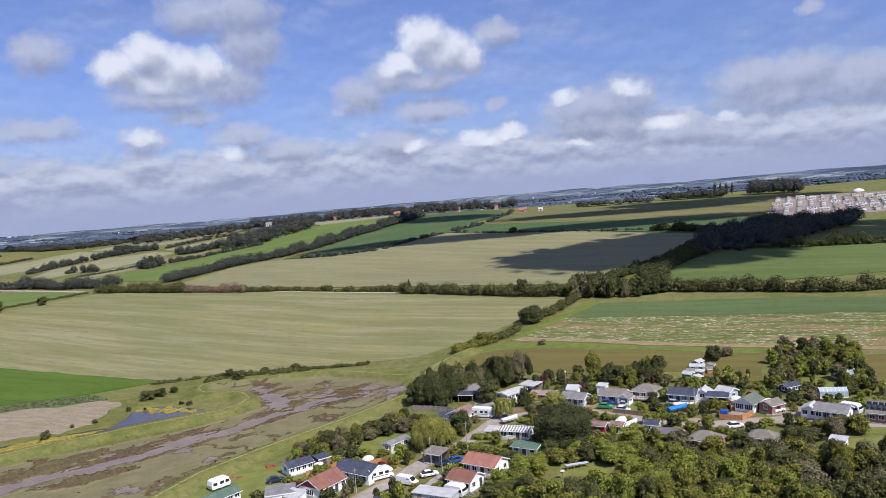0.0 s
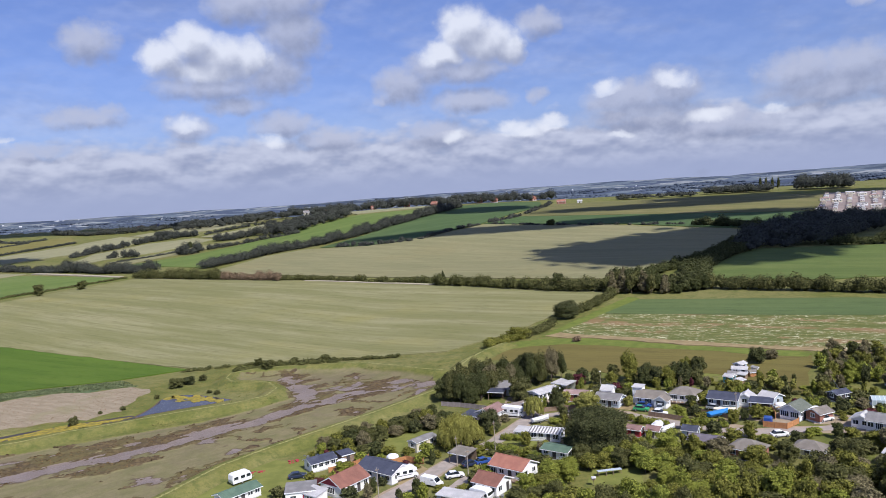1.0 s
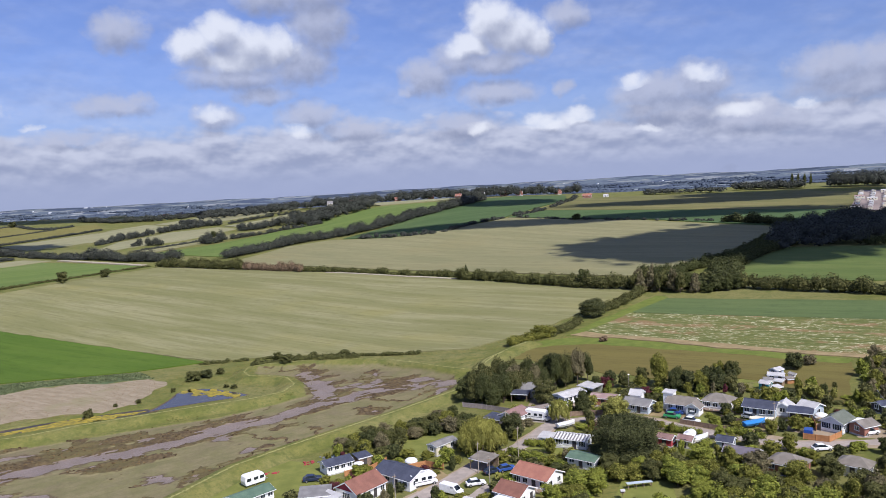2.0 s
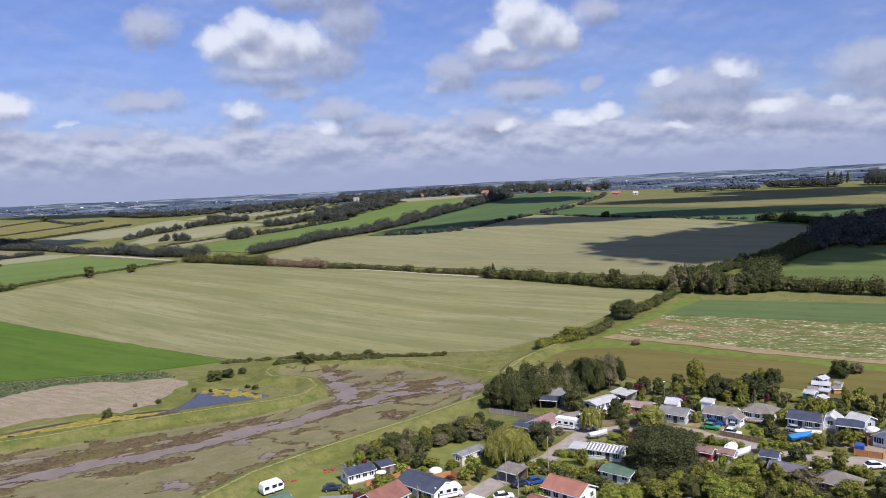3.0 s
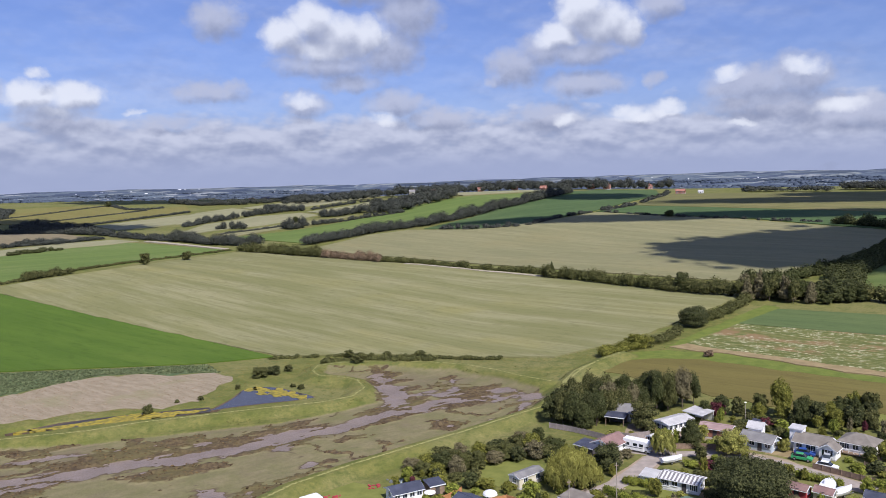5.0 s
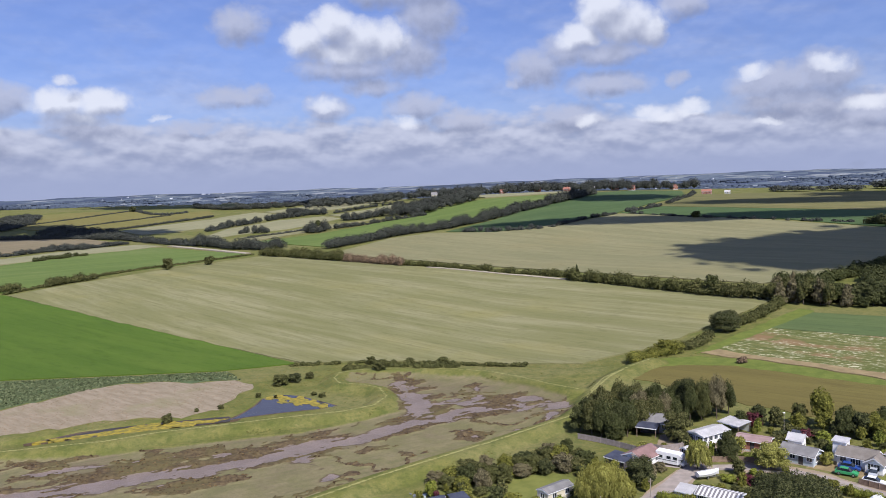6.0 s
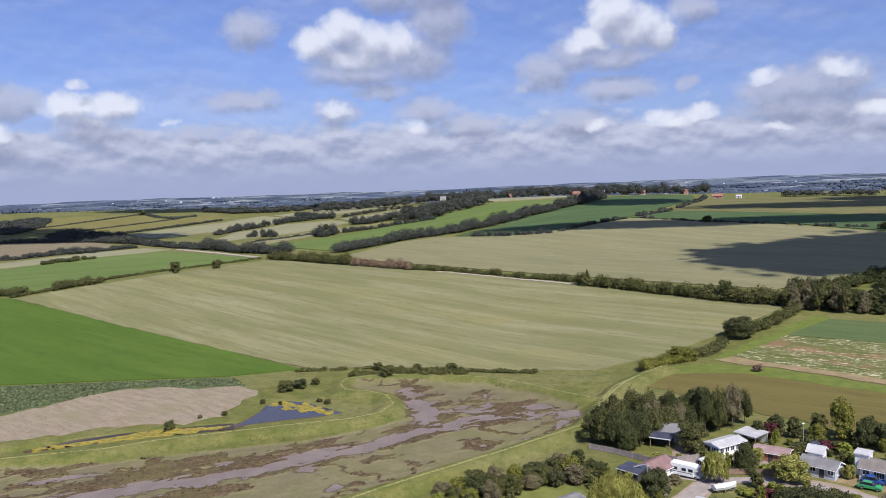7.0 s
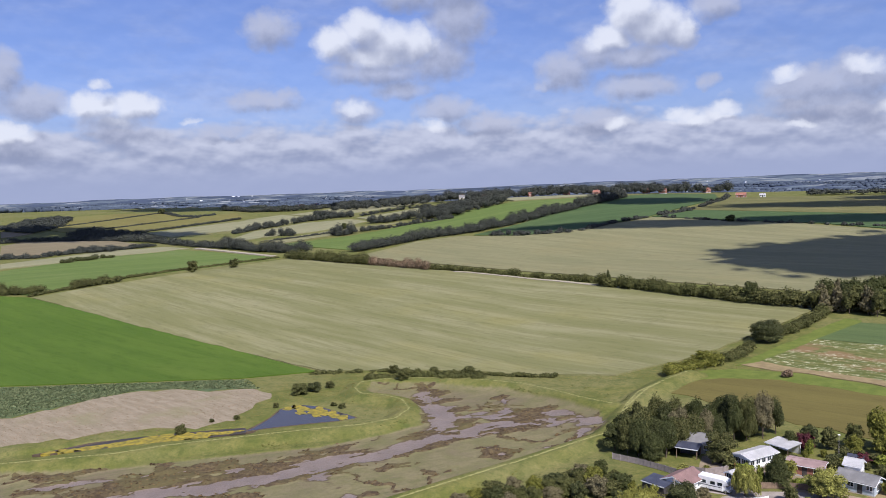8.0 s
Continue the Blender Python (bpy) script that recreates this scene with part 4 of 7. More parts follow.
FIELD_TREES = "single trees in the fields"
tree(161, 778, 7, 9, "bush", LEAF_DARK, 0.11, "lone round dark tree in a hillside hedge", group=FIELD_TREES)
tree(-254, 556, 9, 8.5, "bush", LEAF_FAR, 0.10, "round dark green hedgerow tree", group=FIELD_TREES)
tree(-236, 585, 7, 9, "bush", LEAF_FAR, 0.10, "spreading dark hedgerow tree", group=FIELD_TREES)
tree(74, 334, 8.0, 11, "dome", LEAF_DARK, 0.045, "large round oak on the field edge", group=FIELD_TREES)
tree(46, 303, 5.5, 7, "round", LEAF, 0.08, "bushy green tree in a hedge", group=FIELD_TREES)
tree(-639, 1228, 10, 12, "round", LEAF_DARK, 0.12, "dark tree on the far skyline", group=FIELD_TREES)
tree(-238, 900, 8, 10, "round", LEAF_DARK, 0.12, "dark round tree in the valley", group=FIELD_TREES)
tree(86, 404, 10, 9, "round", LEAF_DARK, 0.09, "dark round tree above the hedge", group=FIELD_TREES)
tree(28, 466, 9, 5, "spire", LEAF_DARK, 0.09, "pointed dark conifer in the hedge", group=FIELD_TREES)
for k in range(4):
    tree(500 + 7 * k, 1012 - 3 * k, 19, 5, "tall", LEAF_DARK, 0.12, "tall dark Lombardy poplar on the ridge", group="ridge poplars")
for k, (x, y) in enumerate(scatter([(104, 382), (112, 392), (150, 382), (150, 362), (132, 358), (118, 368)], 4.6)):
    tree(x, y, rng.uniform(8, 11.5) if x < 130 else rng.uniform(5, 8), rng.uniform(5.5, 8), ("plume", "tall", "bush")[k % 3] if x < 130 else "bush", (LEAF_GREY, LEAF_FAR, LEAF_DARK)[k % 3] if x < 130 else LEAF_DARK, 0.09, "grey-green tree in a small copse", group="field corner copse")
for x, y, h, w, m in ((67, 286, 2.4, 3.2, LEAF_DRY), (-50, 289, 3.2, 5, LEAF_FAR), (-80.5, 276, 3.2, 6, LEAF_FAR), (-77, 280, 2.8, 5, LEAF_DARK), (-73, 284, 2.2, 3.6, LEAF_FAR), (-100.5, 238, 3.0, 3.2, LEAF_FAR), (-42, 303, 2.2, 4, LEAF_FAR), (-30, 303, 2.4, 5, LEAF_FAR),
                      (-56, 303, 3.0, 4, LEAF_FAR), (-63, 262, 1.4, 2.5, LEAF_FAR), (-66, 264, 1.2, 2, LEAF_FAR), (-83, 262, 1.4, 2, LEAF_FAR), (-90, 250, 1.2, 2.2, LEAF_FAR), (-96, 247, 1.0, 1.6, LEAF_FAR)):
    tree(x, y, h, w, "bush", m, 0.10, "small dark bush in rough grass", "bush", "bush", "bank bushes")


# ---- reed bed, pond, tracks ----


def reed_mat():
    s = Shade("dead reeds", 0.95, spec=0.1)
    a, b, c0 = s.noise(0.05, 4.0, 0.6), s.noise(1.0, 5.0, 0.7, turn=35, stretch=(0.12, 0.5, 0.3)), s.noise(1.4, 4.0, 0.7)
    c = s.mix(s.step(b, 0.32, 0.70), (0.222, 0.182, 0.122), (0.296, 0.246, 0.174))
    c = s.mix(s.step(a, 0.52, 0.68, 0.0, 0.6), c, (0.216, 0.198, 0.106))
    c = s.mix(s.step(c0, 0.5, 0.8, 0.0, 0.35), c, (0.184, 0.150, 0.106))
    return s.done(c, b, 0.6, 0.4)


REED = reed_mat()
SCRUBBY = plain("thistle scrub", (0.112, 0.148, 0.070), (0.064, 0.092, 0.042), 0.3, 0.95, 0.1, bump=0.7, dist=0.4)
TARMAC = plain("lane tarmac", (0.355, 0.305, 0.270), (0.265, 0.228, 0.202), 0.5, 0.9, 0.2)
SOIL = plain("bare soil", (0.300, 0.232, 0.124), (0.215, 0.165, 0.086), 0.35, 0.95, 0.1)
DUST = plain("pale farm track", (0.40, 0.35, 0.27), (0.29, 0.25, 0.19), 0.2, 0.95, 0.1)
LAWN = plain("mown lawn", (0.186, 0.194, 0.052), (0.132, 0.146, 0.037), 0.25, 0.95, 0.12)
ALGAE = plain("yellow duckweed", (0.36, 0.275, 0.035), (0.145, 0.130, 0.035), 0.8, 0.85, 0.2)


def ground_of(x, y):
    x, y = np.asarray(x, float), np.asarray(y, float)
    return land(x, y) + detail(x, y)


def tussocks(name, poly, count, h, w, material, label):
    """Standing stems in clumps over an outline: leaning blades, three to a clump."""
    p = np.array(poly, float)
    x, y = rng.uniform(p[:, 0].min(), p[:, 0].max(), count), rng.uniform(p[:, 1].min(), p[:, 1].max(), count)
    keep = inside(x, y, poly)
    x, y = x[keep], y[keep]
    z = ground_of(x, y)
    n = len(x)
    verts, faces = [], []
    for k in range(3):
        t = rng.uniform(0, 6.28, n)
        s, hh = w * rng.uniform(0.6, 1.3, n), h * rng.uniform(0.5, 1.25, n)
        lean = rng.normal(0, 0.35, (n, 2)) * hh[:, None]
        base = np.stack([x, y, z - 0.1], -1)
        side = np.stack([np.cos(t) * s, np.sin(t) * s, 0 * s], -1)
        up = np.stack([lean[:, 0], lean[:, 1], hh + 0.1], -1)
        verts.append(np.stack([base - side, base + side, base + side * 0.7 + up, base - side * 0.7 + up * 0.9], 1).reshape(-1, 3))
        faces.append(np.arange(4 * n).reshape(n, 4) + 4 * n * k)
    return tagged(new(name, mesh_of(name, np.concatenate(verts), [np.concatenate(faces)], material)), label, "vegetation", kind="stuff")


REED_BED = [(-230, 225), (-159, 247), (-135, 278), (-97, 281), (-90, 271), (-90, 250), (-100, 241), (-120, 236), (-143, 226), (-200, 205)]
SCRUB_BED = [(-260, 262), (-190, 279), (-105, 293), (-96, 282), (-136, 279), (-160, 248), (-230, 228)]
outline("reed_bed", wobble(wobble(REED_BED, 5.0, 4.0), 1.6, 1.2, 4.0), REED, 0.06, "flattened pale brown reed bed", "reed bed", 8.0, ground_of)
outline("scrub_bed", wobble(wobble(SCRUB_BED, 5.0, 4.0), 1.6, 1.2, 4.0), SCRUBBY, 0.05, "grey-green thistle scrub", "scrub", 8.0, ground_of)
leafy = leaf_mat("thistle leaves", (0.165, 0.205, 0.100), (0.086, 0.120, 0.056), (0.122, 0.158, 0.074))
stems = leaf_mat("reed stems", (0.313, 0.248, 0.166), (0.221, 0.175, 0.106), (0.267, 0.216, 0.138))
tussocks("thistles", SCRUB_BED, 34000, 0.36, 0.30, leafy, "grey-green thistles and coarse weeds")
tussocks("reeds", REED_BED, 9000, 0.16, 0.16, stems, "dead pale brown reeds")
HEDGEBOTTOM = leaf_mat("rank weeds", (0.138, 0.147, 0.041), (0.078, 0.092, 0.026), (0.110, 0.120, 0.033))
coarse = leaf_mat("coarse grass", (0.221, 0.207, 0.069), (0.156, 0.156, 0.046), (0.193, 0.184, 0.060))
tussocks("bank_grass", [(-150, 224), (-100, 236), (-86, 242), (-84, 264), (-70, 268), (-50, 256), (-40, 250), (-30, 296), (20, 290), (60, 300), (40, 312), (-80, 304), (-96, 282), (-90, 250), (-140, 228)], 9000, 0.10, 0.22, coarse, "coarse tussocky grass behind the sea bank")
salt = leaf_mat("saltmarsh plants", (0.134, 0.102, 0.048), (0.080, 0.058, 0.032), (0.110, 0.092, 0.040))


def patchiness(x, y, size, seed):
    """Uneven patches, about -1 to 1, for places x, y."""
    return np.array([noise.noise(Vector((a / size, b / size, seed))) + 0.5 * noise.noise(Vector((a / size * 2.7, b / size * 2.7, seed + 5))) for a, b in zip(x, y)])


def mounds(name, x, y, size, shape, material, label, category="vegetation"):
    """Low rounded mounds of plants standing at x, y."""
    n = len(x)
    p = np.stack([x, y, ground_of(x, y) - 0.04], -1)[:, None]
    t = rng.uniform(0, 6.28, n)
    s = rng.uniform(*size, (n, 1, 1))
    v = LUMP_V[None] * (1 + rng.uniform(-0.3, 0.3, (n, len(LUMP_V), 1))) * s * np.array(shape)
    ct, st = np.cos(t)[:, None], np.sin(t)[:, None]
    v = np.stack([v[..., 0] * ct - v[..., 1] * st, v[..., 0] * st + v[..., 1] * ct, v[..., 2]], -1) + p
    f = (LUMP_F[None] + (np.arange(n) * len(LUMP_V))[:, None, None]).reshape(-1, 3)
    return tagged(new(name, mesh_of(name, v.reshape(-1, 3), [f], material)), label, category, kind="stuff")


mx, my = rng.uniform(-175, 14, 30000), rng.uniform(140, 290, 30000)
keep = inside(mx, my, MARSH) & (brown_growth(mx, my) > 0.55)
mounds("saltmarsh_plants", mx[keep][:3000], my[keep][:3000], (0.10, 0.30), (1.5, 0.9, 0.6), salt, "low brown-olive saltmarsh mounds along mud creeks")
mx, my = rng.uniform(-260, -90, 6000), rng.uniform(225, 295, 6000)
keep = inside(mx, my, SCRUB_BED)
mounds("thistle_clumps", mx[keep], my[keep], (0.2, 0.6), (1.2, 0.9, 0.8), leafy, "lumpy grey-green thistle clumps")
mx, my = rng.uniform(-230, -88, 9000), rng.uniform(205, 283, 9000)
keep = inside(mx, my, REED_BED) & (patchiness(mx, my, 9.0, 1.0) > -0.05)
mounds("reed_clumps", mx[keep][:900], my[keep][:900], (0.12, 0.40), (1.7, 0.8, 0.25), stems, "flattened clumps of dead brown reed")
mx, my = rng.uniform(-230, 20, 30000), rng.uniform(200, 300, 30000)
d = np.minimum(off_line(mx, my, BANK_FAR), off_line(mx, my, BANK_NEAR))
keep = (d > 2.2) & (d < 13) & ~inside(mx, my, MARSH) & ~inside(mx, my, REED_BED) & ~inside(mx, my, POND) & (patchiness(mx, my, 8.0, 6.0) > 0.40)
mounds("bank_tussocks", mx[keep][:2600], my[keep][:2600], (0.10, 0.36), (1.3, 0.9, 0.5), HEDGEBOTTOM, "dark green weeds on the bank sides")


def water_mat():
    s = Shade("pond water", 0.16, spec=0.42)
    return s.done((0.055, 0.050, 0.046), s.noise(1.2, 2.0), 0.25, 0.04)


def rounded(pts, n=4):
    """A smooth closed outline through the points."""
    out = []
    for k in range(len(pts)):
        p0, p1, p2, p3 = (Vector(pts[(k + j) % len(pts)]) for j in (-1, 0, 1, 2))
        for i in range(n):
            t = i / n
            out.append(tuple(0.5 * (2 * p1 + (p2 - p0) * t + (2 * p0 - 5 * p1 + 4 * p2 - p3) * t * t + (3 * p1 - p0 - 3 * p2 + p3) * t ** 3)))
    return out


MUDRIM = plain("pond mud", (0.12, 0.085, 0.055), (0.075, 0.055, 0.036), 0.5, 0.9)
centre = Vector((-71, 254))
outline("pond_margin", wobble([tuple(centre + (Vector(p) - centre) * 1.10) for p in rounded(POND)], 0.7, 2.0), MUDRIM, 0.0, "dark muddy rim of the pond", "mud", 30.0, lambda x, y: np.zeros(np.shape(x)) - 0.36)
outline("ditch_margin", wobble([(-131, 220.6), (-121, 223.2), (-109, 227.2), (-101, 231), (-95, 233.8), (-84, 239.2), (-85, 244.8), (-94, 243.4), (-104, 241.4), (-111, 238.2), (-117, 233.2), (-124, 227.6)], 0.7, 2.0), MUDRIM, 0.0, "dark muddy sides of a ditch", "mud", 30.0, lambda x, y: np.zeros(np.shape(x)) - 0.38)
outline("pond_water", rounded(POND), water_mat(), 0.0, "still blue-grey pond water", "water", 30.0, lambda x, y: np.zeros(np.shape(x)) - 0.32)
for k, (x, y, a, b) in enumerate([(-75, 262, 4.86, 2.0), (-69, 260, 4.32, 2.5), (-65, 257, 3.67, 2.38), (-61, 254, 3.02, 1.88), (-69, 256.4, 3.02, 1.62), (-79, 262, 2.38, 1.75), (-74, 257.8, 2.38, 1.38), (-88, 239.6, 3.2, 1.5), (-93, 237.6, 3.9, 2.6), (-98, 235.6, 4.4, 3.3), (-103, 233.6, 4.6, 3.7), (-108, 231.2, 4.6, 3.6), (-113, 228.8, 4.4, 2.9), (-118, 226.2, 4.0, 2.2), (-123, 224.0, 3.4, 1.5), (-127, 222.2, 2.6, 0.9)]):
    turn = -0.75 if k < 7 else 0.45
    ring = []
    for j in range(36):
        t = 6.2832 * j / 36
        q = 0.92 + 0.20 * math.sin(3 * t + k) + 0.14 * math.sin(5 * t + 2 * k) + rng.uniform(-0.16, 0.16)
        ring.append((x + q * (a * math.cos(t) * math.cos(turn) - b * math.sin(t) * math.sin(turn)), y + q * (a * math.cos(t) * math.sin(turn) + b * math.sin(t) * math.cos(turn))))
    outline("duckweed_mat", ring, ALGAE, 0.0, "yellow-green floating duckweed mat", "duckweed", 30.0, lambda x, y, h=-0.30 + 0.012 * (k % 5): np.zeros(np.shape(x)) + h)
outline("ditch_water", [(-129.5, 221.2), (-121, 223.6), (-109, 227.4), (-101, 231.2), (-95, 234), (-83, 239.5), (-84.5, 243.4), (-94, 242), (-103.5, 239.6), (-110, 236.5), (-116, 232), (-123, 226.6)], plain("dark ditch water", (0.058, 0.046, 0.033), (0.040, 0.032, 0.024), 0.6, 0.45, 0.3), 0.0, "narrow ditch of dark water", "water", 30.0, lambda x, y: np.zeros(np.shape(x)) - 0.34)


def ribbon(name, pts, width, material, lift, label, category):
    """A track or lane of even width along a line."""
    left, right = [], []
    for k, (x, y) in enumerate(pts):
        a, b = pts[max(k - 1, 0)], pts[min(k + 1, len(pts) - 1)]
        d = math.hypot(b[0] - a[0], b[1] - a[1])
        nx, ny = -(b[1] - a[1]) / d * width / 2, (b[0] - a[0]) / d * width / 2
        left.append((x + nx, y + ny))
        right.append((x - nx, y - ny))
    return outline(name, left + right[::-1], material, lift, label, category, 3.0)


ribbon("farm_track", [(-235, 664), (-286, 704), (-345, 748)], 6, DUST, 0.9, "pale chalky farm track", "track")
ribbon("farm_track_low", [(-66, 546), (-50, 535), (-25, 515), (0, 494), (22, 471)], 3.0, DUST, 0.75, "pale farm track behind a hedge", "track")
outline("soil_strip", wobble([(58, 303), (64, 306), (70, 299.5), (124, 242), (157, 211.5), (212, 164), (210, 161), (155, 208), (122, 238), (92, 268), (72, 291), (66, 294)], 1.5, 2.5), SOIL, 0.19, "bare brown soil headland", "track", 5.0)
HEADLAND = plain("rank green grass", (0.152, 0.179, 0.039), (0.106, 0.136, 0.028), 0.3, 0.95, 0.1, bump=0.5, dist=0.3)
outline("field_margin", wobble([(44, 297), (56, 298), (66, 292), (72, 289), (92, 266), (122, 236), (128, 229), (124, 226), (100, 249), (80, 268), (64, 283), (54, 287), (42, 287), (36, 280), (34, 284)], 1.6, 2.5), HEADLAND, 0.14, "rank green grass along the field edge", "grass", 4.0)
outline("field_margin_north", wobble([(56, 302), (68, 317), (79, 330), (92, 344), (103, 357), (112, 365), (116, 360), (112, 355), (97, 340), (86, 328), (72, 312), (66, 305)], 1.2, 2.5), HEADLAND, 0.145, "rank green grass between hedge and market garden", "grass", 4.0)
LANE = [(-22, 138), (-12, 150), (-4, 159.5), (3, 167), (11, 176), (18, 182), (23, 186.5), (28, 193), (32, 199), (36, 201)]
LANE_EAST = [(30, 196), (36, 201), (44, 200.5), (51, 198), (57, 193), (66, 182), (73, 174.5), (80, 169.5), (90, 167), (98, 165.5), (112, 158), (130, 148)]
VERGE = plain("dusty verge", (0.345, 0.272, 0.200), (0.250, 0.200, 0.135), 0.3, 0.95, 0.1)


def strip_sides(pts, width):
    """The two edges of a strip along a line, as one closed outline."""
    left, right = [], []
    for k, (x, y) in enumerate(pts):
        a, b = pts[max(k - 1, 0)], pts[min(k + 1, len(pts) - 1)]
        d = math.hypot(b[0] - a[0], b[1] - a[1])
        left.append((x - (b[1] - a[1]) / d * width / 2, y + (b[0] - a[0]) / d * width / 2))
        right.append((x + (b[1] - a[1]) / d * width / 2, y - (b[0] - a[0]) / d * width / 2))
    return left + right[::-1]


outline("verge", wobble(strip_sides(LANE[:-1], 5.6), 1.6, 2.5), VERGE, 0.025, "dusty trodden verge beside the lane", "verge", 3.0)
outline("verge_east", wobble(strip_sides(LANE_EAST[2:], 5.5), 2.0, 2.5), VERGE, 0.03, "dusty trodden verge beside the lane", "verge", 3.0)
ribbon("lane", LANE, 4.2, TARMAC, 0.05, "grey-brown village lane", "road")
ribbon("lane_east", LANE_EAST, 3.2, TARMAC, 0.06, "grey-brown village lane past the chalets", "road")
LAWNS = ([(-52, 160), (-34, 190), (-24, 186), (-20, 177), (-25, 166), (-32, 164)], [(-5.5, 191), (-5, 199), (4, 201.5), (8, 198), (10, 189.5), (6, 186), (-1, 186)], [(23, 184), (33, 176), (37, 178), (29, 189)], [(76, 192), (82, 186), (77, 180), (71, 187)], [(86, 203), (96, 196), (104, 206), (92, 217)],
            [(64, 190), (70, 186), (74, 189), (69, 194)], [(106, 182), (120, 176), (126, 184), (114, 192)], [(36, 152), (47, 149), (49, 158), (40, 161)], [(104, 150), (120, 140), (124, 147), (110, 156)], [(96, 139), (104, 136), (107, 146), (98, 148)], [(84, 217), (90, 221.5), (97, 224), (104, 222), (104.5, 209), (93.5, 218)])
for pts in LAWNS:
    outline("lawn", pts, LAWN, 0.045, "mown green garden lawn", "lawn", 4.0)
for k, pts in enumerate(([(56, 199), (64, 193), (71, 199), (62, 205)], [(80, 181), (88, 171), (95, 176), (87, 186)], [(22, 206), (34, 199), (40, 206), (30, 214)], [(-1, 165), (-6, 172), (1, 178), (7, 171)], [(94, 170), (102, 166), (106, 170), (97, 178)], [(6, 158), (13, 166), (20, 160), (12, 153)],
                         [(70, 188), (76, 177), (81, 180), (74, 191)], [(-20, 174), (-12, 178), (-7, 174), (-16, 170)], [(100, 157), (112, 150), (116, 156), (103, 165)], [(26, 180), (40, 176), (42, 181), (29, 186)], [(44, 206), (56, 200), (60, 206), (48, 214)], [(28, 214), (38, 209), (48, 214), (40, 224), (30, 222)], [(60, 206), (76, 203), (90, 194), (96, 186), (92, 182), (78, 192), (66, 202)], [(94, 206), (104, 208), (104, 219), (95, 217)])):
    outline("yard", wobble(pts, 1.0, 2.0), VERGE if k > 10 else (SOIL, VERGE, TARMAC)[k % 3], 0.038 + 0.004 * (k % 3) - (0.03 if k > 10 else 0.0), "bare gravel parking yard beside chalets", "yard", 4.0)


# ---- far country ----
def hazed_far_mat():
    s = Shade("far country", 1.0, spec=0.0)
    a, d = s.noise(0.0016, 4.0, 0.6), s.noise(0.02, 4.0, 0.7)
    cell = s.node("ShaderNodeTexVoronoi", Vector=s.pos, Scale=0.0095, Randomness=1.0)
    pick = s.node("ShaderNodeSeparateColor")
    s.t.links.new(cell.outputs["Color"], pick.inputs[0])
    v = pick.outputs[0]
    # The blue-grey of distance haze is put into these field and wood colours.
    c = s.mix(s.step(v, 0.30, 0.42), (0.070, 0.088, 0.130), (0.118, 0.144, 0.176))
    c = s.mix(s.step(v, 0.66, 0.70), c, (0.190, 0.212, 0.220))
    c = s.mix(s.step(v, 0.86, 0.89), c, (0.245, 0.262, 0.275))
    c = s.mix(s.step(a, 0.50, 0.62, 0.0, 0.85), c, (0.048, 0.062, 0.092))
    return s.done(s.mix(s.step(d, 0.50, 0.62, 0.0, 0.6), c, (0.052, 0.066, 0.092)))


az = np.radians(np.arange(-75, 76, 0.5))
rad = np.linspace(1850, 4720, 60)
ga, gr = np.meshgrid(az, rad)
fx, fy = gr * np.sin(ga), gr * np.cos(ga)
me = sheet("backdrop", az, rad, np.zeros_like(ga), hazed_far_mat())
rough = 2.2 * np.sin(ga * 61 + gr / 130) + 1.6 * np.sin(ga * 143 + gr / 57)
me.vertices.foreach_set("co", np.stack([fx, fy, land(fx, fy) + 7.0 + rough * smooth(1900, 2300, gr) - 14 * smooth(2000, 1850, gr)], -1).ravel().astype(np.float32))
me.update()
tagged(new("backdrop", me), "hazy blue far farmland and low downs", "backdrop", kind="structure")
# Tree colour includes the blue cast of haze, painted in for distance.
far_trees = plain("haze-blue hedgerow leaves", (0.084, 0.104, 0.132), (0.054, 0.068, 0.096), 0.02, 1.0, 0.0)
fx, fy = [], []
for k in range(420):
    b, r, t, n = rng.uniform(-0.78, 0.78), 1880 + 1900 * rng.uniform() ** 1.2, rng.normal(0, 0.35), int(rng.integers(6, 26))
    u = np.arange(n) * 15.0 + rng.normal(0, 4, n)
    fx.append(r * math.sin(b) + u * math.cos(t - b))
    fy.append(r * math.cos(b) + u * math.sin(t - b))
fx, fy = np.concatenate(fx), np.concatenate(fy)
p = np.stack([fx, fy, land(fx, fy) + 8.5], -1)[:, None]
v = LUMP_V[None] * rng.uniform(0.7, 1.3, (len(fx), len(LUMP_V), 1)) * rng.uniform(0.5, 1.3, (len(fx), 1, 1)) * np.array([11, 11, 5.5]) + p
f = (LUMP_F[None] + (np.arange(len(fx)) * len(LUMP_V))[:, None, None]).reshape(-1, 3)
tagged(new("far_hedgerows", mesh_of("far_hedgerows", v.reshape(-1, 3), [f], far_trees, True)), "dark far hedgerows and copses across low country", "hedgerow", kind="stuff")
woodland([(-900, 1500), (-300, 1480), (200, 1500), (700, 1450), (1100, 1400), (1200, 1800), (-950, 1850)], 34, 3.5, 22, LEAF_HAZE, 3.0, "scattered far hedges and trees")


# ---- drifting clouds overhead ----
CLOUD = plain("cloud", (0.82, 0.82, 0.84), (0.76, 0.76, 0.79), 0.01, 1.0, 0.0, bump=0.0)
SUNWARD = Vector((math.sin(radians(SUN_AZ)), math.cos(radians(SUN_AZ)), math.tan(radians(SUN_EL))))


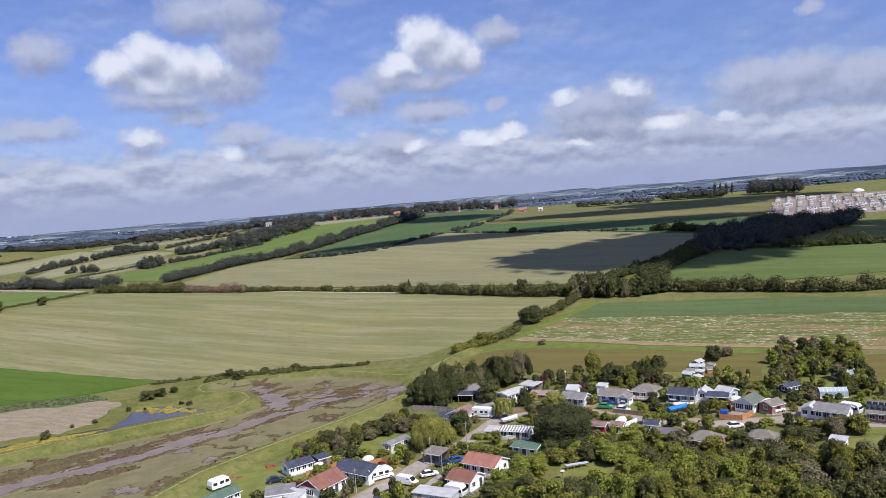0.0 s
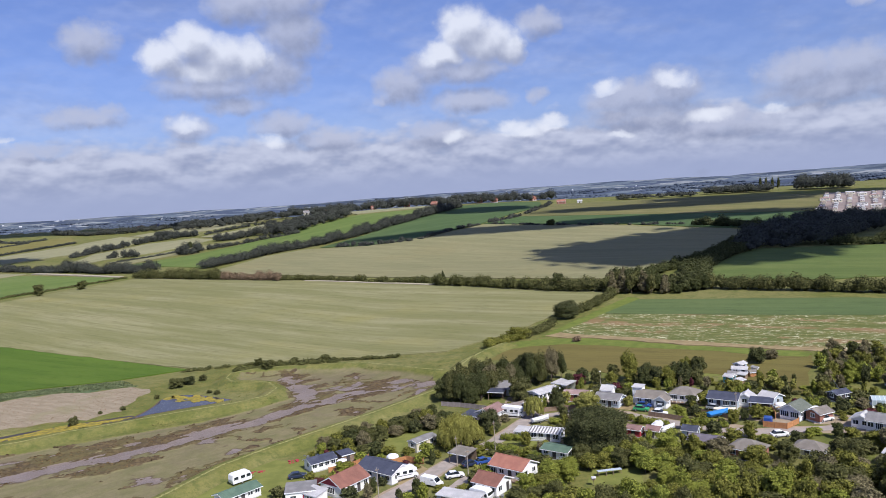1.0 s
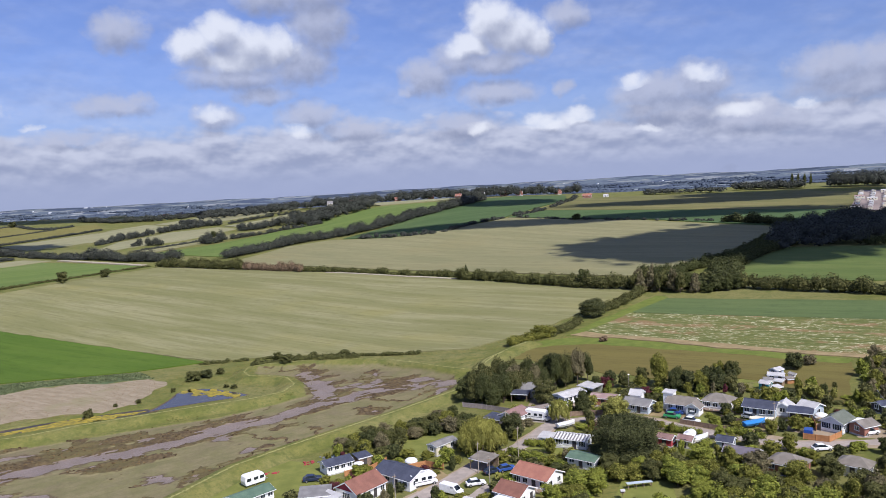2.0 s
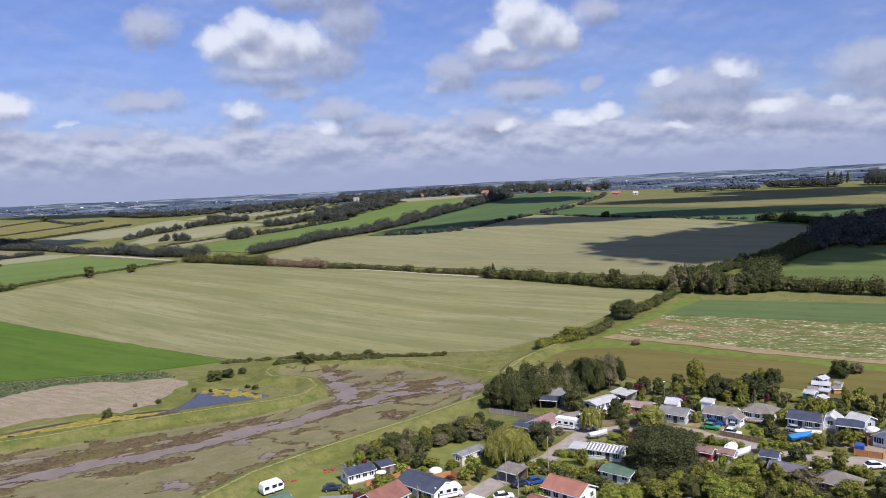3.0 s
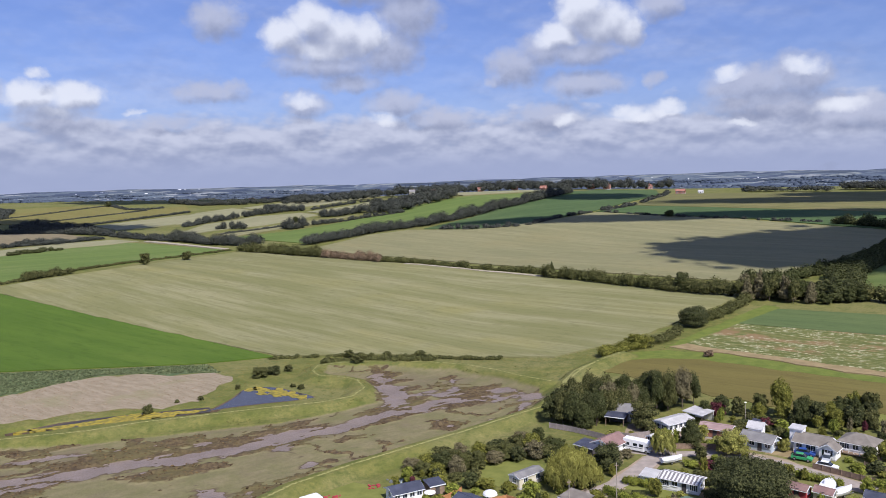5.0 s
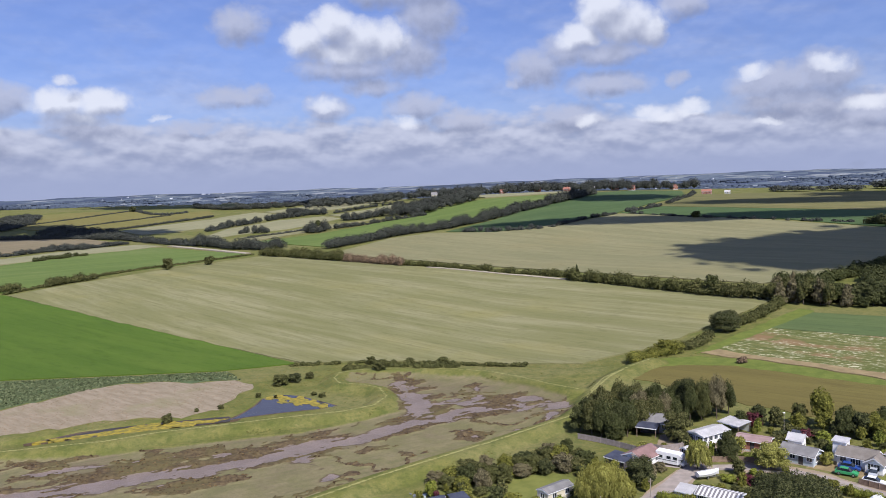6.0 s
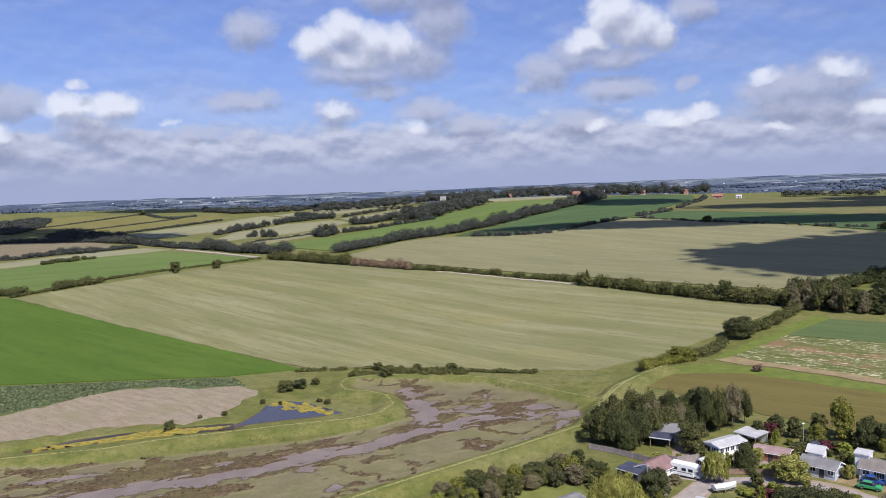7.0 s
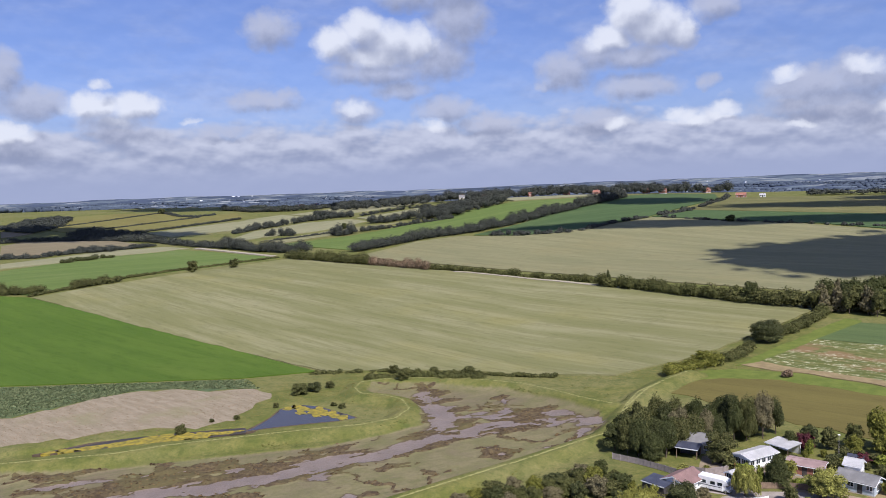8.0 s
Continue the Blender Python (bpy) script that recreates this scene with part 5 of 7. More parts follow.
def cloud_over(x, y, size, base=620.0):
    """A flat-based heap of cloud between the sun and the land at x, y."""
    spot = Vector((x, y, float(land(x, y)))) + SUNWARD * (base / SUNWARD.z)
    verts, faces, k0 = [], [], 0
    for k in range(150):
        t, q = rng.uniform(0, 6.28), math.sqrt(rng.uniform(0, 1))
        s = rng.uniform(0.20, 0.34) * (1.25 - 0.6 * q)
        c = np.array([spot.x + size[0] * q * math.cos(t), spot.y + size[1] * q * math.sin(t), spot.z])
        verts.append(c + LUMP_V * np.array([s * size[0], s * size[1], 0.5 * s * min(size)]) * rng.uniform(0.8, 1.15, (len(LUMP_V), 1)))
        faces.append(LUMP_F + k0)
        k0 += len(LUMP_V)
    for k in range(220):
        t, q, s = rng.uniform(0, 6.28), rng.uniform(0.92, 1.22), rng.uniform(0.02, 0.075)
        c = np.array([spot.x + size[0] * q * math.cos(t), spot.y + size[1] * q * math.sin(t), spot.z])
        verts.append(c + LUMP_V * np.array([s * size[0], s * size[1], 0.5 * s * min(size)]) * rng.uniform(0.8, 1.15, (len(LUMP_V), 1)))
        faces.append(LUMP_F + k0)
        k0 += len(LUMP_V)
    return tagged(new("cloud", mesh_of("cloud", np.concatenate(verts), [np.concatenate(faces)], CLOUD, True)), "white cumulus cloud drifting over the fields", "cloud", kind="structure")


cloud_over(206, 542, (92, 104))
cloud_over(330, 590, (140, 105))
cloud_over(290, 780, (150, 24))
cloud_over(330, 880, (150, 24))
cloud_over(203, 462, (42, 34))
cloud_over(85, 772, (120, 22))
cloud_over(110, 960, (60, 40))
cloud_over(470, 930, (140, 40))
cloud_over(-560, 920, (120, 50))
cloud_over(-480, 1330, (260, 60))
cloud_over(-700, 1000, (90, 60))

TOWN = plain("pale far walls", (0.72, 0.74, 0.78), (0.6, 0.62, 0.66), 0.02, 0.9)
for k in range(90):
    b, r = (-0.40 + 0.012 * rng.normal(), 4300.0) if k < 4 else (rng.uniform(-0.62, 0.55), rng.uniform(2500, 4200))
    x, y = r * math.sin(b), r * math.cos(b)
    s = rng.uniform(3, 7) if k < 30 else rng.uniform(2.2, 4.5)
    bm = bmesh.new()
    bmesh.ops.create_cube(bm, size=1.0)
    for v in bm.verts:
        v.co = Vector((v.co.x * s * 2.2, v.co.y * s, (v.co.z + 0.5) * s * (0.9 if k else 2.0)))
    ob = new("far_building", finish("far_building", bm, TOWN))
    ob.location, ob.rotation_euler = (x, y, float(land(x, y)) + 5.5), (0, 0, rng.uniform(0, 3))
    tagged(ob, "pale building in the hazy far country", "building", "far buildings")


# ---- building materials ----
WHITE = plain("white painted boards", (0.86, 0.85, 0.83), (0.78, 0.77, 0.74), 0.8, 0.6, 0.4, bump=0.1)
CREAM = plain("cream painted wall", (0.68, 0.63, 0.50), (0.58, 0.53, 0.41), 0.8, 0.7)
PALEBLUE = plain("pale blue-grey boards", (0.44, 0.50, 0.55), (0.36, 0.41, 0.46), 0.8, 0.7)
GREYWALL = plain("grey rendered wall", (0.50, 0.50, 0.50), (0.40, 0.40, 0.40), 0.8, 0.8)
BRICK = plain("red brick", (0.36, 0.17, 0.12), (0.25, 0.115, 0.085), 2.0, 0.9)
TIMBER = plain("weathered timber", (0.30, 0.215, 0.15), (0.19, 0.135, 0.095), 1.5, 0.9)
ORANGE_WOOD = plain("new orange timber", (0.48, 0.235, 0.10), (0.36, 0.17, 0.07), 1.5, 0.85)
TEAL = plain("teal painted boards", (0.10, 0.36, 0.40), (0.07, 0.27, 0.31), 1.0, 0.7)
DARKWOOD = plain("dark creosoted boards", (0.085, 0.075, 0.075), (0.05, 0.045, 0.045), 1.5, 0.9)
REDPAINT = plain("red painted boards", (0.40, 0.06, 0.07), (0.30, 0.04, 0.05), 1.0, 0.7)
FRAME = plain("white window frame", (0.82, 0.82, 0.82), (0.76, 0.76, 0.76), 2.0, 0.45, 0.5, bump=0.0)


def glass_mat():
    s = Shade("window glass", 0.05, spec=0.6)
    return s.done(s.mix(s.step(s.noise(0.7, 2.0), 0.4, 0.6), (0.015, 0.02, 0.025), (0.05, 0.06, 0.07)))


GLASS = glass_mat()


def roof_mat(name, light, dark, rib=3.2, rough=0.85, spec=0.25, metal=0.0, lichen=(0.22, 0.21, 0.15)):
    """Courses or ribs running along the slope, weathered in patches."""
    s = Shade(name, rough, metal, spec)
    w = s.node("ShaderNodeTexWave", Vector=s.pos, Scale=rib, Distortion=0.4, Detail=1.0)
    a, b = s.noise(0.5, 4.0, 0.6), s.noise(5.0, 3.0)
    c = s.mix(s.step(a, 0.3, 0.7), dark, light)
    c = s.mix(s.step(b, 0.55, 0.75, 0.0, 0.5), c, lichen)
    c = s.mix(s.step(w.outputs["Fac"], 0.0, 0.35, 0.35, 0.0), c, dark)
    return s.done(c, w.outputs["Fac"], 0.35, 0.04)


R_RED = roof_mat("red tile roof", (0.36, 0.165, 0.115), (0.27, 0.115, 0.085), lichen=(0.33, 0.20, 0.15))
R_BROWN = roof_mat("red-brown tile roof", (0.25, 0.115, 0.085), (0.17, 0.08, 0.06), lichen=(0.23, 0.14, 0.11))
R_SLATE = roof_mat("dark blue slate roof", (0.075, 0.082, 0.115), (0.045, 0.05, 0.075), rough=0.6, lichen=(0.10, 0.10, 0.12))
R_GREY = roof_mat("grey tile roof", (0.25, 0.24, 0.235), (0.17, 0.165, 0.165))
R_TAUPE = roof_mat("taupe tile roof", (0.24, 0.215, 0.185), (0.165, 0.145, 0.125))
R_GREEN = roof_mat("green felt roof", (0.115, 0.175, 0.125), (0.08, 0.13, 0.095))
R_PURPLE = roof_mat("mauve-grey slate roof", (0.175, 0.155, 0.185), (0.12, 0.105, 0.13))
R_PALE = roof_mat("pale sheet roof", (0.53, 0.515, 0.51), (0.40, 0.39, 0.39), rough=0.55)
def stripe_mat():
    s = Shade("striped sheet roof", 0.6, spec=0.3)
    w = s.node("ShaderNodeTexWave", Vector=s.pos, Scale=0.42, Distortion=0.6, Detail=1.0).outputs["Fac"]
    c = s.mix(s.step(w, 0.40, 0.60), (0.17, 0.16, 0.165), (0.66, 0.65, 0.64))
    return s.done(s.mix(s.step(s.noise(2.0), 0.4, 0.8, 0.0, 0.4), c, (0.36, 0.34, 0.32)), w, 0.3, 0.04)


R_STRIPE = stripe_mat()
R_MOSS = roof_mat("mossy grey tile roof", (0.150, 0.165, 0.135), (0.105, 0.118, 0.095))
R_MAUVE = roof_mat("faded mauve tile roof", (0.28, 0.175, 0.16), (0.20, 0.125, 0.115), lichen=(0.26, 0.19, 0.17))
R_PINK = roof_mat("pink-brown felt roof", (0.36, 0.255, 0.24), (0.27, 0.185, 0.175))


# ---- buildings ----
def part(name, bm, material, parent, label=""):
    """One mesh of its own under a thing or a part."""
    ob = new(name, bm if isinstance(bm, bpy.types.Mesh) else finish(name, bm, material))
    ob.parent = parent
    return tagged(ob, label) if label else ob


def thing(name, x, y, turn, label, category, group="", lift=0.0):
    ob = new(name)
    ob.empty_display_size = 0.3
    ob.location, ob.rotation_euler = (x, y, top(x, y) + lift), (0, 0, radians(turn))
    return tagged(ob, label, category, group)


def block(bm, x0, y0, z0, x1, y1, z1):
    v = [bm.verts.new(p) for p in ((x0, y0, z0), (x1, y0, z0), (x1, y1, z0), (x0, y1, z0), (x0, y0, z1), (x1, y0, z1), (x1, y1, z1), (x0, y1, z1))]
    for f in ((3, 2, 1, 0), (4, 5, 6, 7), (0, 1, 5, 4), (1, 2, 6, 5), (2, 3, 7, 6), (3, 0, 4, 7)):
        bm.faces.new([v[i] for i in f])


def boxes(*given):
    bm = bmesh.new()
    for b in given:
        block(bm, *b)
    return bm


def prism(profile, x0, x1):
    """A closed outline in y, z drawn out along x."""
    bm = bmesh.new()
    a = [bm.verts.new((x0, y, z)) for y, z in profile]
    b = [bm.verts.new((x1, y, z)) for y, z in profile]
    n = len(profile)
    for k in range(n):
        bm.faces.new((a[k], a[(k + 1) % n], b[(k + 1) % n], b[k]))
    bm.faces.new(a[::-1])
    bm.faces.new(b)
    return bm


def window(parent, side, u, z, w, h, half_l, half_w, bars=1):
    """A window on one wall: front -y, back +y, east +x, west -x. Its own axes: along the wall, out of it, up."""
    def spot(a, d, up):
        return {"front": (a, -half_w - d, up), "back": (a, half_w + d, up), "east": (half_l + d, a, up), "west": (-half_l - d, a, up)}[side]

    def slab(a0, d0, z0, a1, d1, z1):
        p, q = spot(a0, d0, z0), spot(a1, d1, z1)
        return boxes((*(min(i, j) for i, j in zip(p, q)), *(max(i, j) for i, j in zip(p, q))))

    a, b, t = u - w / 2, u + w / 2, 0.07
    bm = bmesh.new()
    loops = [[bm.verts.new(spot(x, d, y)) for x, y in ((a + e, z + e), (b - e, z + e), (b - e, z + h - e), (a + e, z + h - e))] for e, d in ((0, -0.02), (0, 0.06), (t, 0.06), (t, -0.02))]
    for one, two in zip(loops, loops[1:] + loops[:1]):
        for k in range(4):
            bm.faces.new((one[k], one[(k + 1) % 4], two[(k + 1) % 4], two[k]))
    win = part("window", bm, FRAME, parent)
    for k in range(bars):
        c = a + (b - a) * (k + 1) / (bars + 1)
        part("mullion", slab(c - 0.03, -0.02, z + t, c + 0.03, 0.055, z + h - t), FRAME, win)
    part("pane", slab(a + t, -0.02, z + t, b - t, 0.025, z + h - t), GLASS, win)
    part("sill", slab(a - 0.06, -0.02, z - 0.06, b + 0.06, 0.12, z - 0.003), FRAME, win)


def house(x, y, turn, L, W, eave, ridge, roof, wall, label, hip=False, chimney=False, front="wdw", east="w", west="w", over=0.35, deck=0.0, name="bungalow", category="house", plinth=0.25, gable=None):
    """A small house: ridge along its own x. front, east and west say what stands in those walls, in order: w window, d door, b wide window."""
    ob = thing(name, x, y, turn, label, category, "village chalets")
    if x < 120 and name.startswith("bungalow"):
        k = 0.80 if x > 50 else 0.88
        L, W, eave, ridge = L * k, W * k, eave * 0.93, ridge * 0.90
    hl, hw = L / 2, W / 2
    low = -1.0
    if hip:
        part("wall", boxes((-hl, -hw, low, hl, hw, eave)), wall, ob)
    else:
        part("wall", prism([(-hw, low), (hw, low), (hw, eave), (0, ridge), (-hw, eave)], -hl, hl), wall, ob)
    part("plinth", boxes((-hl - 0.04, -hw - 0.04, low - 0.05, hl + 0.04, hw + 0.04, plinth)), GREYWALL, ob)
    rise = (ridge - eave) / hw
    oe = eave - rise * over
    if hip:
        bm = bmesh.new()
        rl = max(hl - hw * 0.9, 0.3)
        def ring(dz):
            return [bm.verts.new(p) for p in ((-hl - over, -hw - over, oe + dz), (hl + over, -hw - over, oe + dz), (hl + over, hw + over, oe + dz), (-hl - over, hw + over, oe + dz), (-rl, 0, ridge + dz), (rl, 0, ridge + dz))]
        a, b = ring(0.02), ring(0.17)
        for v, flip in ((a, True), (b, False)):
            for f in ((0, 1, 5, 4), (1, 2, 5), (2, 3, 4, 5), (3, 0, 4)):
                bm.faces.new([v[i] for i in (f[::-1] if flip else f)])
        for i in range(4):
            j = (i + 1) % 4
            bm.faces.new((a[i], a[j], b[j], b[i]))
        part("roof", bm, roof, ob)
    else:
        t = 0.15
        part("roof", prism([(-hw - over, oe + 0.01), (0, ridge + 0.01), (hw + over, oe + 0.01), (hw + over, oe + t), (0, ridge + t + 0.02), (-hw - over, oe + t)], -hl - over, hl + over), roof, ob)
        part("ridge_cap", prism([(-0.16, ridge + 0.06), (0, ridge + 0.15), (0.16, ridge + 0.06), (0.12, ridge + 0.2), (0, ridge + 0.26), (-0.12, ridge + 0.2)], -hl - over - 0.02, hl + over + 0.02), roof, ob)
        for sx in (-1, 1):
            xx = sx * (hl + over + 0.015)
            part("bargeboard", prism([(-hw - over, oe - 0.1), (0, ridge - 0.1), (hw + over, oe - 0.1), (hw + over, oe + t - 0.02), (0, ridge + t), (-hw - over, oe + t - 0.02)], xx - 0.012, xx + 0.012), FRAME, ob)
        if gable:
            for sx in (-1, 1):
                part("gable_boards", prism([(-hw + 0.1, eave), (hw - 0.1, eave), (0, ridge - 0.1)], sx * (hl + 0.015) - 0.012, sx * (hl + 0.015) + 0.012), gable, ob)
    for sy in (-1, 1):
        part("gutter", boxes((-hl - over, sy * (hw + over + 0.05) - 0.05, oe - 0.06, hl + over, sy * (hw + over + 0.05) + 0.05, oe + 0.05)), FRAME, ob)
    for side, marks, span in (("front", front, L), ("back", front, L), ("east", east, W), ("west", west, W)):
        for k, mark in enumerate(marks):
            u = -span / 2 + span * (k + 0.5) / len(marks)
            if mark == "w":
                window(ob, side, u, 1.0, min(1.2, span / len(marks) * 0.7), 1.05, hl, hw)
            elif mark == "b":
                window(ob, side, u, 0.75, min(2.2, span / len(marks) * 0.85), 1.35, hl, hw, 3)
            elif mark == "d":
                d = {"front": (u - 0.45, -hw - 0.05, 0.1, u + 0.45, -hw + 0.02, 2.05), "back": (u - 0.45, hw - 0.02, 0.1, u + 0.45, hw + 0.05, 2.05),
                     "east": (hl - 0.02, u - 0.45, 0.1, hl + 0.05, u + 0.45, 2.05), "west": (-hl - 0.05, u - 0.45, 0.1, -hl + 0.02, u + 0.45, 2.05)}[side]
                part("door", boxes(d), DARKWOOD if wall is not DARKWOOD else FRAME, ob)
    if chimney:
        st = part("chimney", boxes((hl * 0.35 - 0.3, -0.28, ridge - 0.6, hl * 0.35 + 0.3, 0.28, ridge + 0.9)), BRICK, ob)
        bm = bmesh.new()
        tube(bm, (hl * 0.35, 0, ridge + 0.85), (hl * 0.35, 0, ridge + 1.25), 0.13, 0.11, 8)
        part("chimney_pot", bm, R_RED, st)
    if deck:
        d = part("veranda", boxes((-hl, -hw - deck, 0.15, hl, -hw - 0.05, 0.4)), TIMBER, ob)
        for k in range(7):
            u = -hl + 0.05 + (L - 0.1) * k / 6
            part("baluster", boxes((u - 0.04, -hw - deck, 0.4, u + 0.04, -hw - deck + 0.08, 1.25)), FRAME, d)
        part("handrail", boxes((-hl, -hw - deck - 0.02, 1.25, hl, -hw - deck + 0.1, 1.33)), FRAME, d)
    return ob


def lean_to(x, y, turn, L, W, h0, h1, roof, wall, label, name="shed", category="shed", open_front=False, marks="w"):
    """A flat or single-pitch roofed building, front lower at h0, back at h1."""
    ob = thing(name, x, y, turn, label, category)
    hl, hw = L / 2, W / 2
    if open_front:
        for sx in (-1, 1):
            for yy, hh in ((-hw + 0.08, h0), (hw - 0.08, h1)):
                part("post", boxes((sx * (hl - 0.1) - 0.07, yy - 0.07, -0.5, sx * (hl - 0.1) + 0.07, yy + 0.07, hh)), TIMBER, ob)
        part("back_wall", boxes((-hl, hw - 0.12, -0.5, hl, hw - 0.02, h1 - 0.1)), wall, ob)
    else:
        part("wall", prism([(-hw, -0.6), (hw, -0.6), (hw, h1), (-hw, h0)], -hl, hl), wall, ob)
        for k, mark in enumerate(marks):
            u = -hl + L * (k + 0.5) / len(marks)
            if mark == "w":
                window(ob, "front", u, 0.9, min(1.3, L / len(marks) * 0.7), 0.9, hl, hw)
            elif mark == "d":
                part("door", boxes((u - 0.45, -hw - 0.05, 0.05, u + 0.45, -hw + 0.02, min(2.0, h0 - 0.15))), TIMBER if wall is not TIMBER else DARKWOOD, ob)
            elif mark == "g":
                part("garage_door", boxes((u - 1.1, -hw - 0.06, 0.05, u + 1.1, -hw + 0.02, min(2.1, h0 - 0.2))), REDPAINT, ob)
    o = 0.22
    sl = (h1 - h0) / W
    part("roof", prism([(-hw - o, h0 - sl * o), (hw + o, h1 + sl * o), (hw + o, h1 + sl * o + 0.1), (-hw - o, h0 - sl * o + 0.1)], -hl - o, hl + o), roof, ob)
    part("fascia", boxes((-hl - o, -hw - o - 0.03, h0 - sl * o - 0.1, hl + o, -hw - o - 0.003, h0 - sl * o + 0.11)), FRAME, ob)
    return ob


# Chalets and bungalows of the village.
h1 = house(-13.5, 166, 48, 9.4, 7.2, 2.7, 4.7, R_BROWN, WHITE, "white chalet with red-brown tiled roof and red gables", front="wwdw", west="b", gable=REDPAINT)
lean_to(-19.4, 160.8, -42, 4.2, 3.0, 2.1, 2.7, R_PALE, WHITE, "white glazed conservatory on a chalet", "conservatory", "conservatory", marks="wwww")
house(-5.0, 171.6, -43, 12.0, 7.4, 2.6, 4.1, R_SLATE, WHITE, "large white chalet with dark slate roof", front="wwdw", east="wd")
house(-20.3, 181.3, 31, 7.2, 4.6, 2.4, 3.3, R_SLATE, WHITE, "small white chalet with dark slate roof", front="wwww", chimney=False)
lean_to(-22.6, 163.4, 4, 6.2, 5.2, 2.5, 2.7, R_GREY, WHITE, "white flat-roofed garage with red door", "garage", "garage", marks="wg")
house(-36.4, 165.6, 44, 10, 4.8, 2.3, 3.1, R_GREEN, WHITE, "long low chalet with green felt roof", front="wwdww")
house(4.2, 188.0, 43, 7.0, 3.0, 2.3, 2.7, R_GREY, CREAM, "cream static caravan with grey roof on a lawn", front="ww", name="static_caravan", category="caravan", over=0.15)
house(23.0, 163.0, -43, 9.4, 6.8, 2.7, 4.3, R_RED, WHITE, "white chalet with red tiled roof and veranda", front="bwdw", deck=1.4, east="ww")
house(17.4, 155.8, -42, 6.6, 6.2, 2.6, 4.1, R_BROWN, WHITE, "small white chalet with brown tiled roof", front="bdw", east="wd")
lean_to(10.3, 150.2, -35, 9.0, 3.2, 2.3, 2.5, R_PALE, GREYWALL, "long grey flat-roofed store", "store", marks="dww")
house(0.6, 146.5, -40, 8, 6, 2.5, 4.0, R_SLATE, WHITE, "white chalet with dark roof by the lane")
house(23.4, 204.4, 48, 7.6, 6.0, 2.5, 3.9, R_MAUVE, WHITE, "white chalet with faded red-brown roof", front="ww", west="b")
lean_to(18.6, 203.2, -42, 5.0, 4.0, 2.2, 2.5, R_SLATE, DARKWOOD, "dark flat-roofed shed beside a chalet", marks="d")
house(40.4, 217.2, 36, 9.6, 4.8, 2.6, 3.2, R_PALE, WHITE, "long white chalet with many windows", front="wwwwb", west="bb")
lean_to(47.6, 222.8, -50, 5.4, 4.6, 2.3, 2.6, R_PALE, WHITE, "open carport with pale sheet roof", "carport", "carport", True)
house(31.2, 226.5, -24, 7.0, 5.6, 2.6, 4.2, R_GREY, GREYWALL, "grey roofed workshop among dark trees", front="dw")
lean_to(27.6, 222.6, -24, 4.6, 3.4, 2.3, 2.6, R_SLATE, DARKWOOD, "slatted pergola lean-to beside a workshop", "pergola", "pergola", True)
house(48.9, 211.4, -28, 7.6, 5.0, 2.4, 3.0, R_PINK, BRICK, "low brick bungalow with pink-brown felt roof", front="wdw")
house(56.8, 208.2, -33, 3.6, 4.0, 3.4, 4.4, R_PALE, WHITE, "tall narrow white chalet with pale roof", front="w")
house(55.8, 203.0, -39, 8.4, 5.8, 2.4, 3.6, R_GREY, PALEBLUE, "pale blue bungalow with grey roof", front="wwdw", east="b")
house(66.0, 199.6, -37, 8.6, 6.4, 2.5, 4.0, R_TAUPE, WHITE, "white bungalow with weathered roof and dormer", front="wbw")
house(67.6, 195.6, 50, 4.0, 4.0, 2.4, 3.6, R_TAUPE, WHITE, "white front wing of a bungalow", front="w", west="b", name="bungalow_wing")
lean_to(63.6, 202.4, -37, 2.6, 2.4, 4.4, 4.6, R_PALE, WHITE, "white box dormer on a bungalow", "dormer", "dormer", marks="w")
house(75.0, 198.6, -40, 8.2, 7.2, 2.6, 4.2, R_TAUPE, WHITE, "white bungalow with hipped taupe roof and terrace", hip=True, front="bwd", east="wd", west="w", deck=1.2)
house(82.3, 190.8, -38, 9.0, 6.6, 2.5, 3.8, R_SLATE, PALEBLUE, "pale blue bungalow with dark slate roof", front="wdbw")
house(87.2, 189.2, 52, 5.0, 4.2, 2.4, 3.6, R_PALE, WHITE, "white gabled chalet extension with pale roof", west="w", front="w")
lean_to(88.4, 183.6, -32, 5.2, 4.2, 2.4, 2.7, R_SLATE, DARKWOOD, "dark flat-roofed carport beside a chalet", "carport", "carport", True)
house(92.2, 186.4, -60, 5.0, 5.4, 2.6, 3.7, R_PALE, PALEBLUE, "pale chalet with light sheet roof", front="ww")
house(92.8, 175.8, 38, 7.6, 5.8, 2.6, 4.1, R_MOSS, WHITE, "white bungalow with grey-green roof and tall windows", west="bb", front="wdw")
house(96.4, 171.8, 20, 4.2, 3.8, 2.2, 3.0, R_TAUPE, BRICK, "small brown roofed brick outbuilding", front="d", name="outbuilding", category="outbuilding")
house(65.4, 162.6, -36, 8.0, 6.4, 2.5, 3.7, R_PURPLE, WHITE, "white bungalow with mauve slate roof among trees", east="w")
house(71.8, 156.0, -48, 8.0, 6.8, 2.5, 4.1, R_TAUPE, BRICK, "brick bungalow with dark hipped roof", hip=True)
house(83.0, 152.0, -46, 7.0, 5.4, 2.4, 3.7, R_TAUPE, WHITE, "white bungalow with taupe hipped roof", hip=True)
house(105.2, 160.4, -48, 8.6, 6.6, 2.6, 3.9, R_GREY, WHITE, "white bungalow with patched grey roof", front="wbdw")
house(102.0, 164.0, 42, 5.0, 4.6, 2.5, 3.5, R_PALE, WHITE, "white side wing with pale roof", west="ww", name="bungalow_wing")
brick = house(113.6, 153.4, -46, 9.0, 6.4, 2.8, 5.0, R_TAUPE, BRICK, "red brick house with solar panels on its roof", front="wwdw")
